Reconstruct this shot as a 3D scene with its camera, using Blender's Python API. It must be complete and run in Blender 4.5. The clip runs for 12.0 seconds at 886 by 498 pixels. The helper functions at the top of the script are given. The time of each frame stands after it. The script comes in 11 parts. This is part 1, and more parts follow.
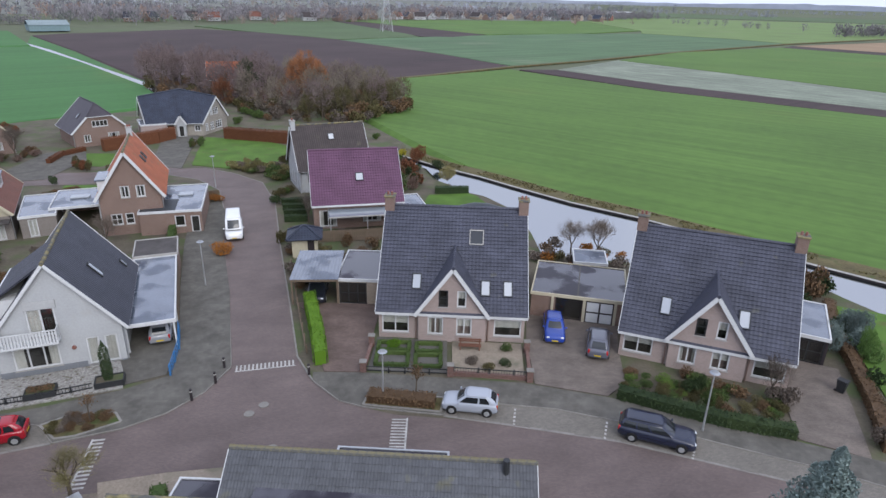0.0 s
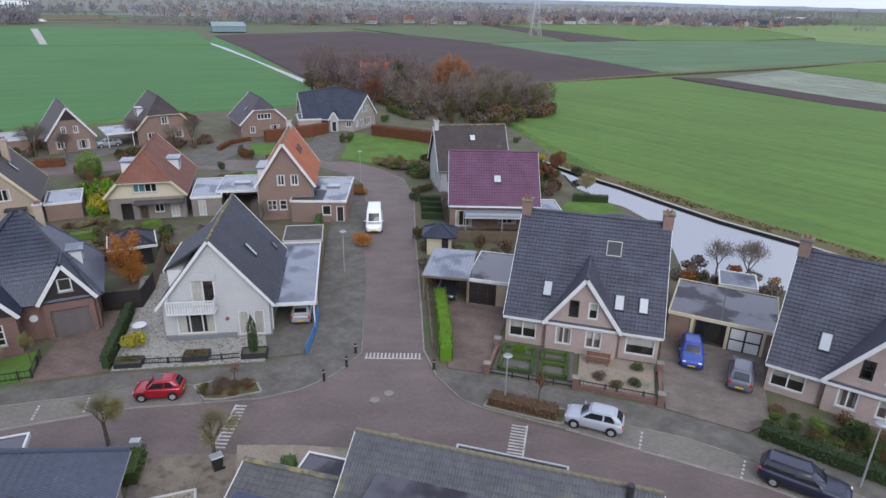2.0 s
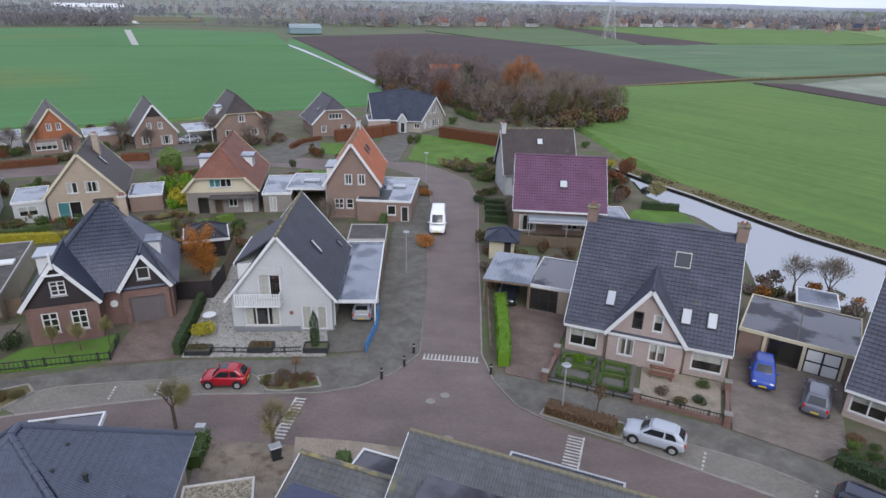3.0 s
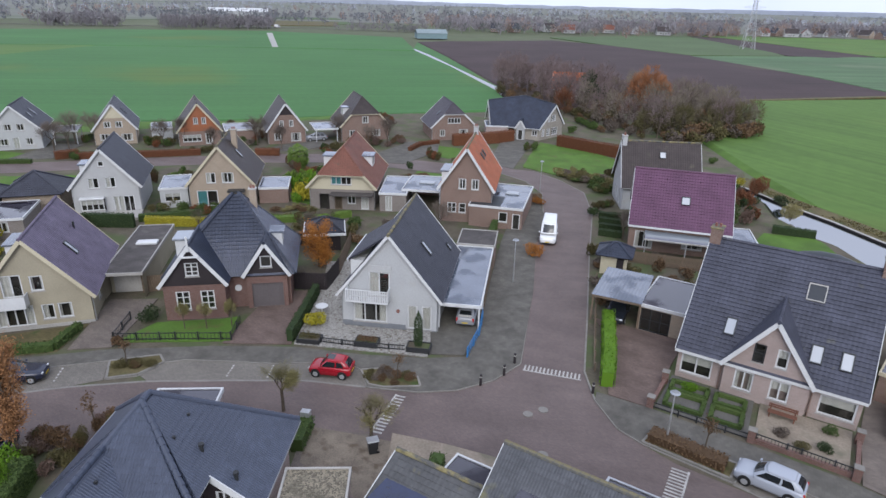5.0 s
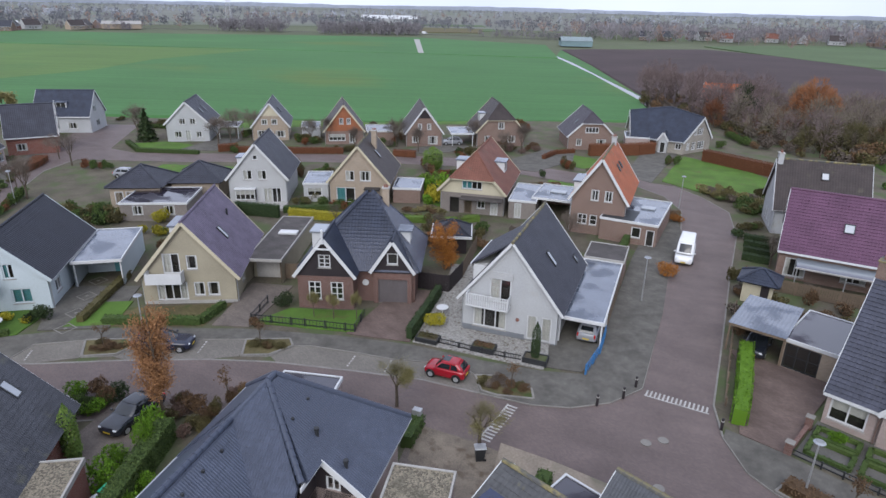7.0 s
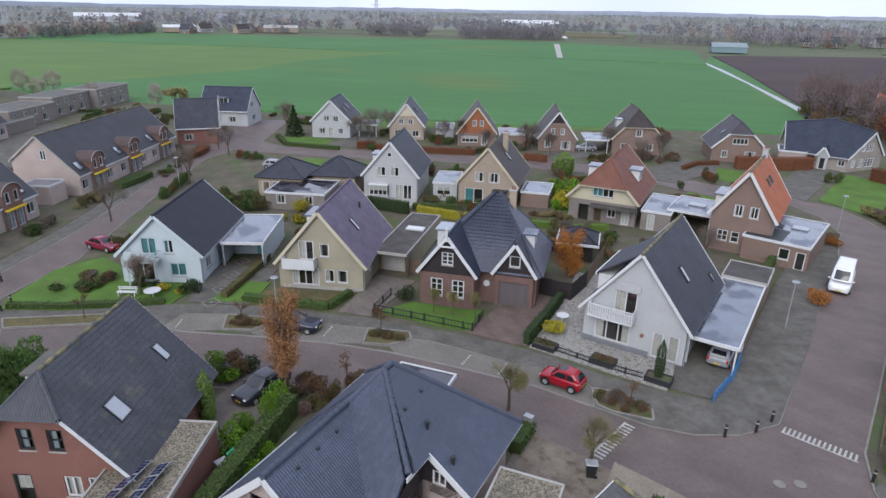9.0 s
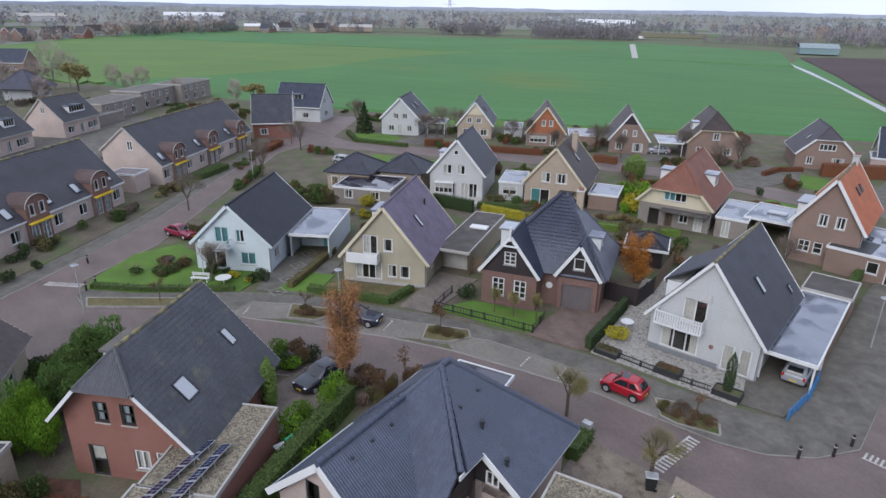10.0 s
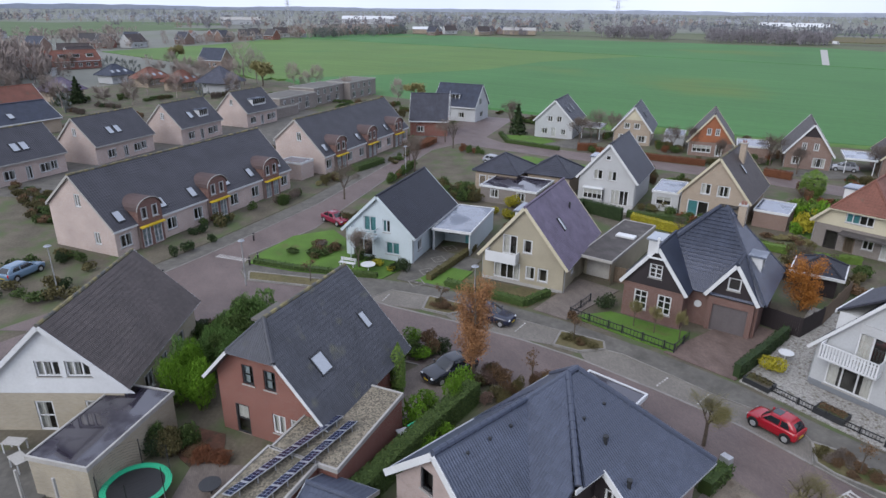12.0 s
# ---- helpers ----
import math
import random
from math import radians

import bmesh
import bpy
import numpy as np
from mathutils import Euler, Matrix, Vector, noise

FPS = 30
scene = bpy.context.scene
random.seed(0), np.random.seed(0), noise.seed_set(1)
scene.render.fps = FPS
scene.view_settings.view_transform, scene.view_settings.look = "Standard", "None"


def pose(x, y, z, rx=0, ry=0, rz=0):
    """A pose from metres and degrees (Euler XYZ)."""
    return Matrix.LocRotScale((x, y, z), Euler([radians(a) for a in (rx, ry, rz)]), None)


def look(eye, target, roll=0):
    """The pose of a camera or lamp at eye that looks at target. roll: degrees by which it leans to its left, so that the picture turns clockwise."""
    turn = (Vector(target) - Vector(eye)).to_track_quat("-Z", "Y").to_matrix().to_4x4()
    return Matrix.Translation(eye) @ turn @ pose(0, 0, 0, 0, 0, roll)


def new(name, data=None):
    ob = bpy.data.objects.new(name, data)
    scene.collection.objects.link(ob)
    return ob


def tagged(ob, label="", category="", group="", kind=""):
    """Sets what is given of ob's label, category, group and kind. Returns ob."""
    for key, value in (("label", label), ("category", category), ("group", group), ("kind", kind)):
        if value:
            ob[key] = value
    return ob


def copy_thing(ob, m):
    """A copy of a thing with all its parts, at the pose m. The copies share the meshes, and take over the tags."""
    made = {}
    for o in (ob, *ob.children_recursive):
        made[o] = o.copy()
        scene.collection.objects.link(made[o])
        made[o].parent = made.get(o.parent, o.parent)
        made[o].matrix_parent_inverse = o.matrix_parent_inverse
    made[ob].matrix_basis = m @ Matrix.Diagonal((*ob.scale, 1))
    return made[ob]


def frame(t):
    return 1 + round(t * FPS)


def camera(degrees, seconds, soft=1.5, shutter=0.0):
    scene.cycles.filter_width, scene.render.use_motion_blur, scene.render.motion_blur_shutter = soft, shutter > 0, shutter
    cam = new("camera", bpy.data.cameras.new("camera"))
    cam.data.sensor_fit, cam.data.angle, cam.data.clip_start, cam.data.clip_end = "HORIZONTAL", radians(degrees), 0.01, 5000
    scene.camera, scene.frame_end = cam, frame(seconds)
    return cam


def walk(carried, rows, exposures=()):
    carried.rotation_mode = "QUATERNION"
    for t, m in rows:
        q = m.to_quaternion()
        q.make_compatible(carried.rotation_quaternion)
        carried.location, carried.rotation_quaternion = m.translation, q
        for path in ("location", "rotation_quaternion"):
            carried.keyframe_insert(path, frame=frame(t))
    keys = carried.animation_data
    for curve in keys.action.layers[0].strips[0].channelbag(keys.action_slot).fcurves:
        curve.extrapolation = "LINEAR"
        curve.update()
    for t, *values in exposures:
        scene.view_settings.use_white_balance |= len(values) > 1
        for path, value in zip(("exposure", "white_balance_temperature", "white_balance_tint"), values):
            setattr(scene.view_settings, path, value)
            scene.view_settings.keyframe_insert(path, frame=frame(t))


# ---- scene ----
cam = camera(71.0, 12.0)
# seconds, eye, target, roll
PATH = [
    (0, (0.000, 0.000, 26.000), (0.000, 9.258, 22.220), 1.34),
    (0.5, (-0.058, 0.019, 26.017), (-0.486, 9.268, 22.240), 1.47),
    (1, (-0.157, 0.040, 25.956), (-1.113, 9.251, 22.182), 1.50),
    (1.5, (-0.254, 0.063, 25.878), (-1.758, 9.202, 22.106), 1.47),
    (2, (-0.341, 0.161, 25.856), (-2.400, 9.193, 22.088), 1.30),
    (2.5, (-0.325, 0.262, 25.854), (-2.923, 9.155, 22.090), 1.21),
    (3, (-0.268, 0.328, 25.896), (-3.306, 9.083, 22.138), 1.17),
    (5, (-0.359, 0.461, 25.985), (-4.987, 8.511, 22.273), 1.43),
    (5.5, (-0.345, 0.495, 26.018), (-5.469, 8.250, 22.329), 1.41),
    (6, (-0.362, 0.665, 26.006), (-5.948, 8.101, 22.333), 1.31),
    (6.5, (-0.384, 0.851, 25.935), (-6.341, 8.002, 22.278), 1.27),
    (7, (-0.371, 0.924, 25.857), (-6.659, 7.785, 22.199), 1.25),
    (9, (-0.500, 1.131, 25.541), (-8.110, 6.508, 21.912), 1.00),
    (9.5, (-0.561, 1.193, 25.433), (-8.454, 6.136, 21.789), 0.99),
    (10, (-0.626, 1.334, 25.320), (-8.775, 5.837, 21.670), 0.94),
    (10.5, (-0.635, 1.498, 25.207), (-9.018, 5.546, 21.556), 0.81),
    (11, (-0.539, 1.575, 25.187), (-9.151, 5.115, 21.540), 0.78),
    (11.5, (-0.537, 1.708, 25.104), (-9.364, 4.672, 21.459), 0.76),
    (12, (-0.674, 1.942, 24.918), (-9.691, 4.293, 21.287), 0.61),
]
walk(cam, [(t, look(eye, target, roll)) for t, eye, target, roll in PATH])

# ---- world, sun ----
world = bpy.data.worlds.new("overcast_sky")
scene.world = world
world.use_nodes = True
_n = world.node_tree.nodes
_sky = _n.new("ShaderNodeTexSky")
_sky.sky_type = "NISHITA"
_sky.sun_disc = False
_sky.sun_elevation, _sky.sun_rotation = radians(58), radians(150)
_sky.air_density, _sky.dust_density, _sky.ozone_density = 1.0, 5.0, 2.0
_hs = _n.new("ShaderNodeHueSaturation")
_hs.inputs["Saturation"].default_value = 0.3
# a closed cloud layer over the sky, uneven, as bright at the horizon as above
_cn = _n.new("ShaderNodeTexNoise")
_cn.inputs["Scale"].default_value, _cn.inputs["Detail"].default_value = 3.0, 5
_cr = _n.new("ShaderNodeValToRGB")
_cr.color_ramp.elements[0].position, _cr.color_ramp.elements[1].position = 0.3, 0.7
_cr.color_ramp.elements[0].color, _cr.color_ramp.elements[1].color = (0.78, 0.82, 0.9, 1), (0.96, 0.98, 1.0, 1)
_cg = _n.new("ShaderNodeMix")
_cg.data_type, _cg.blend_type = "RGBA", "MULTIPLY"
_cg.inputs[0].default_value = 1.0
_cg.inputs[7].default_value = (5.35, 5.75, 7.15, 1)
_mx = _n.new("ShaderNodeMix")
_mx.data_type = "RGBA"
_mx.inputs[0].default_value = 0.8
_wl = world.node_tree.links
_wc = _n.new("ShaderNodeTexCoord")
_wl.new(_wc.outputs["Generated"], _cn.inputs["Vector"])
_wl.new(_cn.outputs[0], _cr.inputs[0])
_wl.new(_cr.outputs[0], _cg.inputs[6])
_wl.new(_sky.outputs[0], _hs.inputs["Color"])
_wl.new(_hs.outputs[0], _mx.inputs[6])
_wl.new(_cg.outputs[2], _mx.inputs[7])
_wl.new(_mx.outputs[2], _n["Background"].inputs[0])
_n["Background"].inputs[1].default_value = 0.12
_sun = bpy.data.lights.new("sun", "SUN")
_sun.energy, _sun.angle, _sun.color = 0.95, radians(40), (1.0, 0.98, 0.97)
_so = new("sun", _sun)
_so.matrix_world = look((0, 0, 0), (-0.42, 0.73, -0.53 * 1.0))
scene.view_settings.exposure = 0.93


# ---- materials ----
def nodes_of(name):
    m = bpy.data.materials.new(name)
    m.use_nodes = True
    nt = m.node_tree
    return m, nt.nodes, nt.links, nt.nodes["Principled BSDF"]


def surface(name, color, rough=0.8, dark=0.75, light=1.2, big=0.4, fine=8.0, bump=0.15, metal=0.0, coord="Object", spot=None, spot_amount=0.5, spot_scale=0.6, per_object=0.0, spec=0.3):
    """A matte surface: colour varied at two scales, fine relief, and stains of another colour if spot is given."""
    m, nodes, links, b = nodes_of(name)
    tc = nodes.new("ShaderNodeTexCoord")
    if coord == "World":
        geo = nodes.new("ShaderNodeNewGeometry")
        src = geo.outputs["Position"]
    else:
        src = tc.outputs[coord]
    n1 = nodes.new("ShaderNodeTexNoise")
    n1.inputs["Scale"].default_value, n1.inputs["Detail"].default_value = big, 5
    n2 = nodes.new("ShaderNodeTexNoise")
    n2.inputs["Scale"].default_value, n2.inputs["Detail"].default_value = fine, 3
    links.new(src, n1.inputs["Vector"])
    links.new(src, n2.inputs["Vector"])
    mix = nodes.new("ShaderNodeMath")
    mix.operation = "MULTIPLY_ADD"
    links.new(n1.outputs[0], mix.inputs[0])
    mix.inputs[1].default_value = 0.6
    half = nodes.new("ShaderNodeMath")
    half.operation = "MULTIPLY"
    links.new(n2.outputs[0], half.inputs[0])
    half.inputs[1].default_value = 0.4
    links.new(half.outputs[0], mix.inputs[2])
    ramp = nodes.new("ShaderNodeValToRGB")
    e = ramp.color_ramp.elements
    e[0].position, e[1].position = 0.3, 0.7
    e[0].color = (*[min(1, c * dark) for c in color], 1)
    e[1].color = (*[min(1, c * light) for c in color], 1)
    links.new(mix.outputs[0], ramp.inputs[0])
    out = ramp.outputs[0]
    if spot:
        n3 = nodes.new("ShaderNodeTexNoise")
        n3.inputs["Scale"].default_value, n3.inputs["Detail"].default_value = spot_scale, 6
        links.new(src, n3.inputs["Vector"])
        r3 = nodes.new("ShaderNodeValToRGB")
        r3.color_ramp.elements[0].position, r3.color_ramp.elements[1].position = 0.68 - 0.3 * spot_amount, 0.78 - 0.2 * spot_amount
        links.new(n3.outputs[0], r3.inputs[0])
        mx = nodes.new("ShaderNodeMix")
        mx.data_type = "RGBA"
        links.new(r3.outputs[0], mx.inputs[0])
        links.new(out, mx.inputs[6])
        mx.inputs[7].default_value = (*spot, 1)
        out = mx.outputs[2]
    if per_object:
        oi = nodes.new("ShaderNodeObjectInfo")
        hs = nodes.new("ShaderNodeHueSaturation")
        mr = nodes.new("ShaderNodeMapRange")
        mr.inputs[3].default_value, mr.inputs[4].default_value = 1 - per_object, 1 + per_object
        links.new(oi.outputs["Random"], mr.inputs[0])
        links.new(mr.outputs[0], hs.inputs["Value"])
        links.new(out, hs.inputs["Color"])
        out = hs.outputs[0]
    links.new(out, b.inputs["Base Color"])
    b.inputs["Roughness"].default_value, b.inputs["Metallic"].default_value = rough, metal
    b.inputs["Specular IOR Level"].default_value = spec
    if bump:
        bp = nodes.new("ShaderNodeBump")
        bp.inputs["Strength"].default_value, bp.inputs["Distance"].default_value = bump, 0.02
        links.new(n2.outputs[0], bp.inputs["Height"])
        links.new(bp.outputs[0], b.inputs["Normal"])
    return m


def gravel_mat(name, color, gap, scale):
    """Loose pebbles: cells of their own tint with dark gaps, moss in patches."""
    m, nodes, links, b = nodes_of(name)
    geo = nodes.new("ShaderNodeNewGeometry")
    vo = nodes.new("ShaderNodeTexVoronoi")
    vo.inputs["Scale"].default_value = scale
    no = nodes.new("ShaderNodeTexNoise")
    no.inputs["Scale"].default_value, no.inputs["Detail"].default_value = 0.9, 5
    for q in (vo, no):
        links.new(geo.outputs["Position"], q.inputs["Vector"])
    bw = nodes.new("ShaderNodeRGBToBW")
    links.new(vo.outputs["Color"], bw.inputs[0])
    ramp = nodes.new("ShaderNodeValToRGB")
    e = ramp.color_ramp.elements
    e[0].position, e[1].position = 0.25, 0.75
    e[0].color, e[1].color = (*[c * 0.55 for c in color], 1), (*[c * 1.45 for c in color], 1)
    links.new(bw.outputs[0], ramp.inputs[0])
    r2 = nodes.new("ShaderNodeValToRGB")
    r2.color_ramp.elements[0].position, r2.color_ramp.elements[1].position = 0.5, 0.66
    links.new(no.outputs[0], r2.inputs[0])
    half = nodes.new("ShaderNodeMath")
    half.operation = "MULTIPLY"
    half.inputs[1].default_value = 0.6
    links.new(r2.outputs[0], half.inputs[0])
    mx = nodes.new("ShaderNodeMix")
    mx.data_type = "RGBA"
    links.new(half.outputs[0], mx.inputs[0])
    links.new(ramp.outputs[0], mx.inputs[6])
    mx.inputs[7].default_value = (*gap, 1)
    links.new(mx.outputs[2], b.inputs["Base Color"])
    b.inputs["Roughness"].default_value = 0.95
    bp = nodes.new("ShaderNodeBump")
    bp.invert = True
    bp.inputs["Strength"].default_value, bp.inputs["Distance"].default_value = 0.8, 0.04
    links.new(vo.outputs["Distance"], bp.inputs["Height"])
    links.new(bp.outputs[0], b.inputs["Normal"])
    return m


def tile_mat(name, color, rough=0.45, dark=0.7, light=1.3, moss=None, moss_amount=0.3, pitch=0.3):
    """Roof tiles: rounded columns across the slope (UV in metres), weathered patches."""
    m = surface(name, color, rough + 0.1, dark, light, big=0.5, fine=5, bump=0, coord="UV", spot=moss, spot_amount=moss_amount, spot_scale=0.9, spec=0.32)
    nodes, links, b = m.node_tree.nodes, m.node_tree.links, m.node_tree.nodes["Principled BSDF"]
    tc = nodes.new("ShaderNodeTexCoord")
    w = nodes.new("ShaderNodeTexWave")
    w.wave_type, w.bands_direction = "BANDS", "X"
    w.inputs["Scale"].default_value = 0.314 / pitch
    w.inputs["Distortion"].default_value = 0
    links.new(tc.outputs["UV"], w.inputs["Vector"])
    bp = nodes.new("ShaderNodeBump")
    bp.inputs["Strength"].default_value, bp.inputs["Distance"].default_value = 0.6, 0.03
    links.new(w.outputs[0], bp.inputs["Height"])
    links.new(bp.outputs[0], b.inputs["Normal"])
    return m


def brick_mat(name, color, mortar=(0.42, 0.4, 0.37), second=None, scale=1.0, width=0.22, height=0.066, rough=0.85):
    m, nodes, links, b = nodes_of(name)
    tc = nodes.new("ShaderNodeTexCoord")
    br = nodes.new("ShaderNodeTexBrick")
    br.inputs["Scale"].default_value = scale
    br.inputs["Brick Width"].default_value, br.inputs["Row Height"].default_value = width, height
    br.inputs["Mortar Size"].default_value = 0.006
    br.inputs["Color1"].default_value = (*color, 1)
    br.inputs["Color2"].default_value = (*(second or [c * 0.75 for c in color]), 1)
    br.inputs["Mortar"].default_value = (*mortar, 1)
    links.new(tc.outputs["UV"], br.inputs["Vector"])
    n1 = nodes.new("ShaderNodeTexNoise")
    n1.inputs["Scale"].default_value, n1.inputs["Detail"].default_value = 0.35, 6
    links.new(tc.outputs["Object"], n1.inputs["Vector"])
    mr = nodes.new("ShaderNodeMapRange")
    mr.inputs[3].default_value, mr.inputs[4].default_value = 0.72, 1.25
    links.new(n1.outputs[0], mr.inputs[0])
    hs = nodes.new("ShaderNodeHueSaturation")
    links.new(mr.outputs[0], hs.inputs["Value"])
    links.new(br.outputs[0], hs.inputs["Color"])
    links.new(hs.outputs[0], b.inputs["Base Color"])
    b.inputs["Roughness"].default_value = rough
    b.inputs["Specular IOR Level"].default_value = 0.25
    bp = nodes.new("ShaderNodeBump")
    bp.inputs["Strength"].default_value, bp.inputs["Distance"].default_value = 0.4, 0.01
    links.new(br.outputs["Fac"], bp.inputs["Height"])
    bp.invert = True
    links.new(bp.outputs[0], b.inputs["Normal"])
    return m


def glass_mat(name, tint=(0.86, 0.9, 0.92)):
    m, nodes, links, b = nodes_of(name)
    nodes.remove(b)
    tr = nodes.new("ShaderNodeBsdfTransparent")
    tr.inputs[0].default_value = (*tint, 1)
    gl = nodes.new("ShaderNodeBsdfGlossy")
    gl.inputs["Roughness"].default_value = 0.03
    fr = nodes.new("ShaderNodeFresnel")
    fr.inputs[0].default_value = 2.0
    mx = nodes.new("ShaderNodeMixShader")
    links.new(fr.outputs[0], mx.inputs[0])
    links.new(tr.outputs[0], mx.inputs[1])
    links.new(gl.outputs[0], mx.inputs[2])
    links.new(mx.outputs[0], nodes["Material Output"].inputs[0])
    return m


def wet_mat(name, color, dry=0.4, spec=0.5):
    """A flat roof sheet after rain: damp felt with seams, puddles that mirror the sky."""
    m = surface(name, color, 0.4, 0.75, 1.3, 0.5, 6, 0.04, coord="World", spec=spec)
    nodes, links, b = m.node_tree.nodes, m.node_tree.links, m.node_tree.nodes["Principled BSDF"]
    geo = nodes.new("ShaderNodeNewGeometry")
    nz = nodes.new("ShaderNodeTexNoise")
    nz.inputs["Scale"].default_value, nz.inputs["Detail"].default_value = 0.33, 3
    links.new(geo.outputs["Position"], nz.inputs["Vector"])
    mr = nodes.new("ShaderNodeMapRange")
    mr.inputs[1].default_value, mr.inputs[2].default_value = 0.4, 0.5
    mr.inputs[3].default_value, mr.inputs[4].default_value = dry, 0.06
    links.new(nz.outputs[0], mr.inputs[0])
    links.new(mr.outputs[0], b.inputs["Roughness"])
    m2 = nodes.new("ShaderNodeMapRange")
    m2.inputs[1].default_value, m2.inputs[2].default_value = 0.4, 0.5
    m2.inputs[3].default_value, m2.inputs[4].default_value = 1.5, 2.3
    links.new(nz.outputs[0], m2.inputs[0])
    links.new(m2.outputs[0], b.inputs["IOR"])
    return m


M = {}
M["grass"] = surface("lawn_grass", (0.068, 0.132, 0.02), 0.9, 0.6, 1.35, 0.3, 9, 0.5, coord="World", spot=(0.085, 0.09, 0.03), spot_amount=0.3, spot_scale=0.5)
M["field"] = surface("winter_wheat_field", (0.046, 0.127, 0.037), 0.9, 0.85, 1.2, 0.02, 0.6, 0.3, coord="World", spot=(0.08, 0.127, 0.029), spot_amount=0.35, spot_scale=0.012)
M["meadow"] = surface("meadow", (0.072, 0.134, 0.026), 0.9, 0.8, 1.2, 0.03, 0.5, 0.3, coord="World", spot=(0.092, 0.13, 0.028), spot_amount=0.35, spot_scale=0.015)
M["plough"] = surface("ploughed_clay", (0.049, 0.033, 0.033), 0.95, 0.7, 1.25, 0.03, 0.8, 0.6, coord="World", spot=(0.07, 0.055, 0.04), spot_amount=0.3, spot_scale=0.02)
M["stubble"] = surface("cabbage_field", (0.174, 0.198, 0.15), 0.95, 0.7, 1.25, 0.05, 1.2, 0.6, coord="World")
M["soil"] = surface("garden_soil", (0.092, 0.08, 0.058), 0.95, 0.6, 1.4, 0.35, 4, 0.5, coord="World", spot=(0.068, 0.088, 0.036), spot_amount=0.7, spot_scale=0.3)
M["ditch_bank"] = surface("reedy_bank", (0.1, 0.085, 0.04), 0.95, 0.6, 1.4, 0.5, 4, 0.5, coord="World", spot=(0.05, 0.07, 0.02), spot_amount=0.4)
M["road"] = brick_mat("clinker_road", (0.138, 0.105, 0.096), (0.094, 0.079, 0.074), (0.112, 0.086, 0.081), width=0.2, height=0.1, rough=0.6)
M["bay"] = brick_mat("parking_bay_clinkers", (0.178, 0.162, 0.142), (0.1, 0.095, 0.08), (0.14, 0.128, 0.113), width=0.2, height=0.1)
M["pave"] = brick_mat("concrete_pavers", (0.112, 0.105, 0.092), (0.08, 0.075, 0.064), (0.092, 0.087, 0.077), width=0.3, height=0.3)
M["drive"] = brick_mat("brown_drive_clinkers", (0.145, 0.105, 0.09), (0.09, 0.07, 0.06), (0.11, 0.08, 0.07), width=0.2, height=0.1)
M["drive2"] = brick_mat("grey_drive_pavers", (0.155, 0.13, 0.113), (0.09, 0.08, 0.07), (0.125, 0.104, 0.09), width=0.21, height=0.105)
M["kerb"] = surface("kerb_concrete", (0.2, 0.19, 0.172), 0.85, 0.7, 1.2, 0.8, 6, 0.2, coord="World")
M["gravel"] = surface("white_gravel", (0.27, 0.26, 0.24), 0.95, 0.2, 1.7, 9.0, 24, 0.9, coord="World", spot=(0.1, 0.085, 0.06), spot_amount=0.5, spot_scale=4.5)
M["white_line"] = surface("worn_white_paint", (0.44, 0.43, 0.405), 0.8, 0.5, 1.15, 1.0, 8, 0.2, coord="World")
M["water"], _nn, _ll, _bb = nodes_of("canal_water")
_bb.inputs["Base Color"].default_value = (0.012, 0.016, 0.016, 1)
_bb.inputs["Roughness"].default_value = 0.04
_bb.inputs["IOR"].default_value = 5.0
_nz = _nn.new("ShaderNodeTexNoise")
_nz.inputs["Scale"].default_value = 0.8
_bu = _nn.new("ShaderNodeBump")
_bu.inputs["Strength"].default_value, _bu.inputs["Distance"].default_value = 0.03, 0.05
_ll.new(_nz.outputs[0], _bu.inputs["Height"])
_ll.new(_bu.outputs[0], _bb.inputs["Normal"])
M["dark_pane"], _nn, _ll, _bb = nodes_of("dark_roof_pane")
_bb.inputs["Base Color"].default_value = (0.02, 0.024, 0.03, 1)
_bb.inputs["Roughness"].default_value = 0.2
M["white"] = surface("white_paint", (0.52, 0.53, 0.535), 0.5, 0.88, 1.08, 0.6, 6, 0.05)
M["white_plaster"] = surface("white_plaster", (0.38, 0.39, 0.395), 0.85, 0.82, 1.08, 0.35, 7, 0.15, spot=(0.35, 0.35, 0.335), spot_amount=0.25)
M["grey_plaster"] = surface("light_grey_plaster", (0.38, 0.385, 0.385), 0.85, 0.82, 1.1, 0.35, 7, 0.15)
M["blue_white"] = surface("pale_blue_white_plaster", (0.44, 0.5, 0.525), 0.85, 0.85, 1.08, 0.35, 7, 0.12)
M["beige_plaster"] = surface("beige_stone_plaster", (0.3, 0.27, 0.2), 0.85, 0.8, 1.15, 0.5, 9, 0.2)
M["cream"] = surface("cream_boards", (0.46, 0.42, 0.31), 0.7, 0.85, 1.08, 0.4, 6, 0.1)
M["cream_brick"] = brick_mat("cream_brick", (0.34, 0.3, 0.225), (0.33, 0.31, 0.27), (0.29, 0.25, 0.185))
M["brick_pink"] = brick_mat("pinkish_brick", (0.335, 0.262, 0.24), (0.36, 0.325, 0.305), (0.28, 0.22, 0.198))
M["brick_brown"] = brick_mat("brown_brick", (0.205, 0.138, 0.112), (0.24, 0.2, 0.175), (0.16, 0.104, 0.084))
M["brick_red"] = brick_mat("red_brick", (0.205, 0.078, 0.058), (0.24, 0.19, 0.165), (0.165, 0.06, 0.046))
M["brick_sand"] = brick_mat("sand_brick", (0.33, 0.265, 0.2), (0.33, 0.295, 0.25), (0.27, 0.215, 0.16))
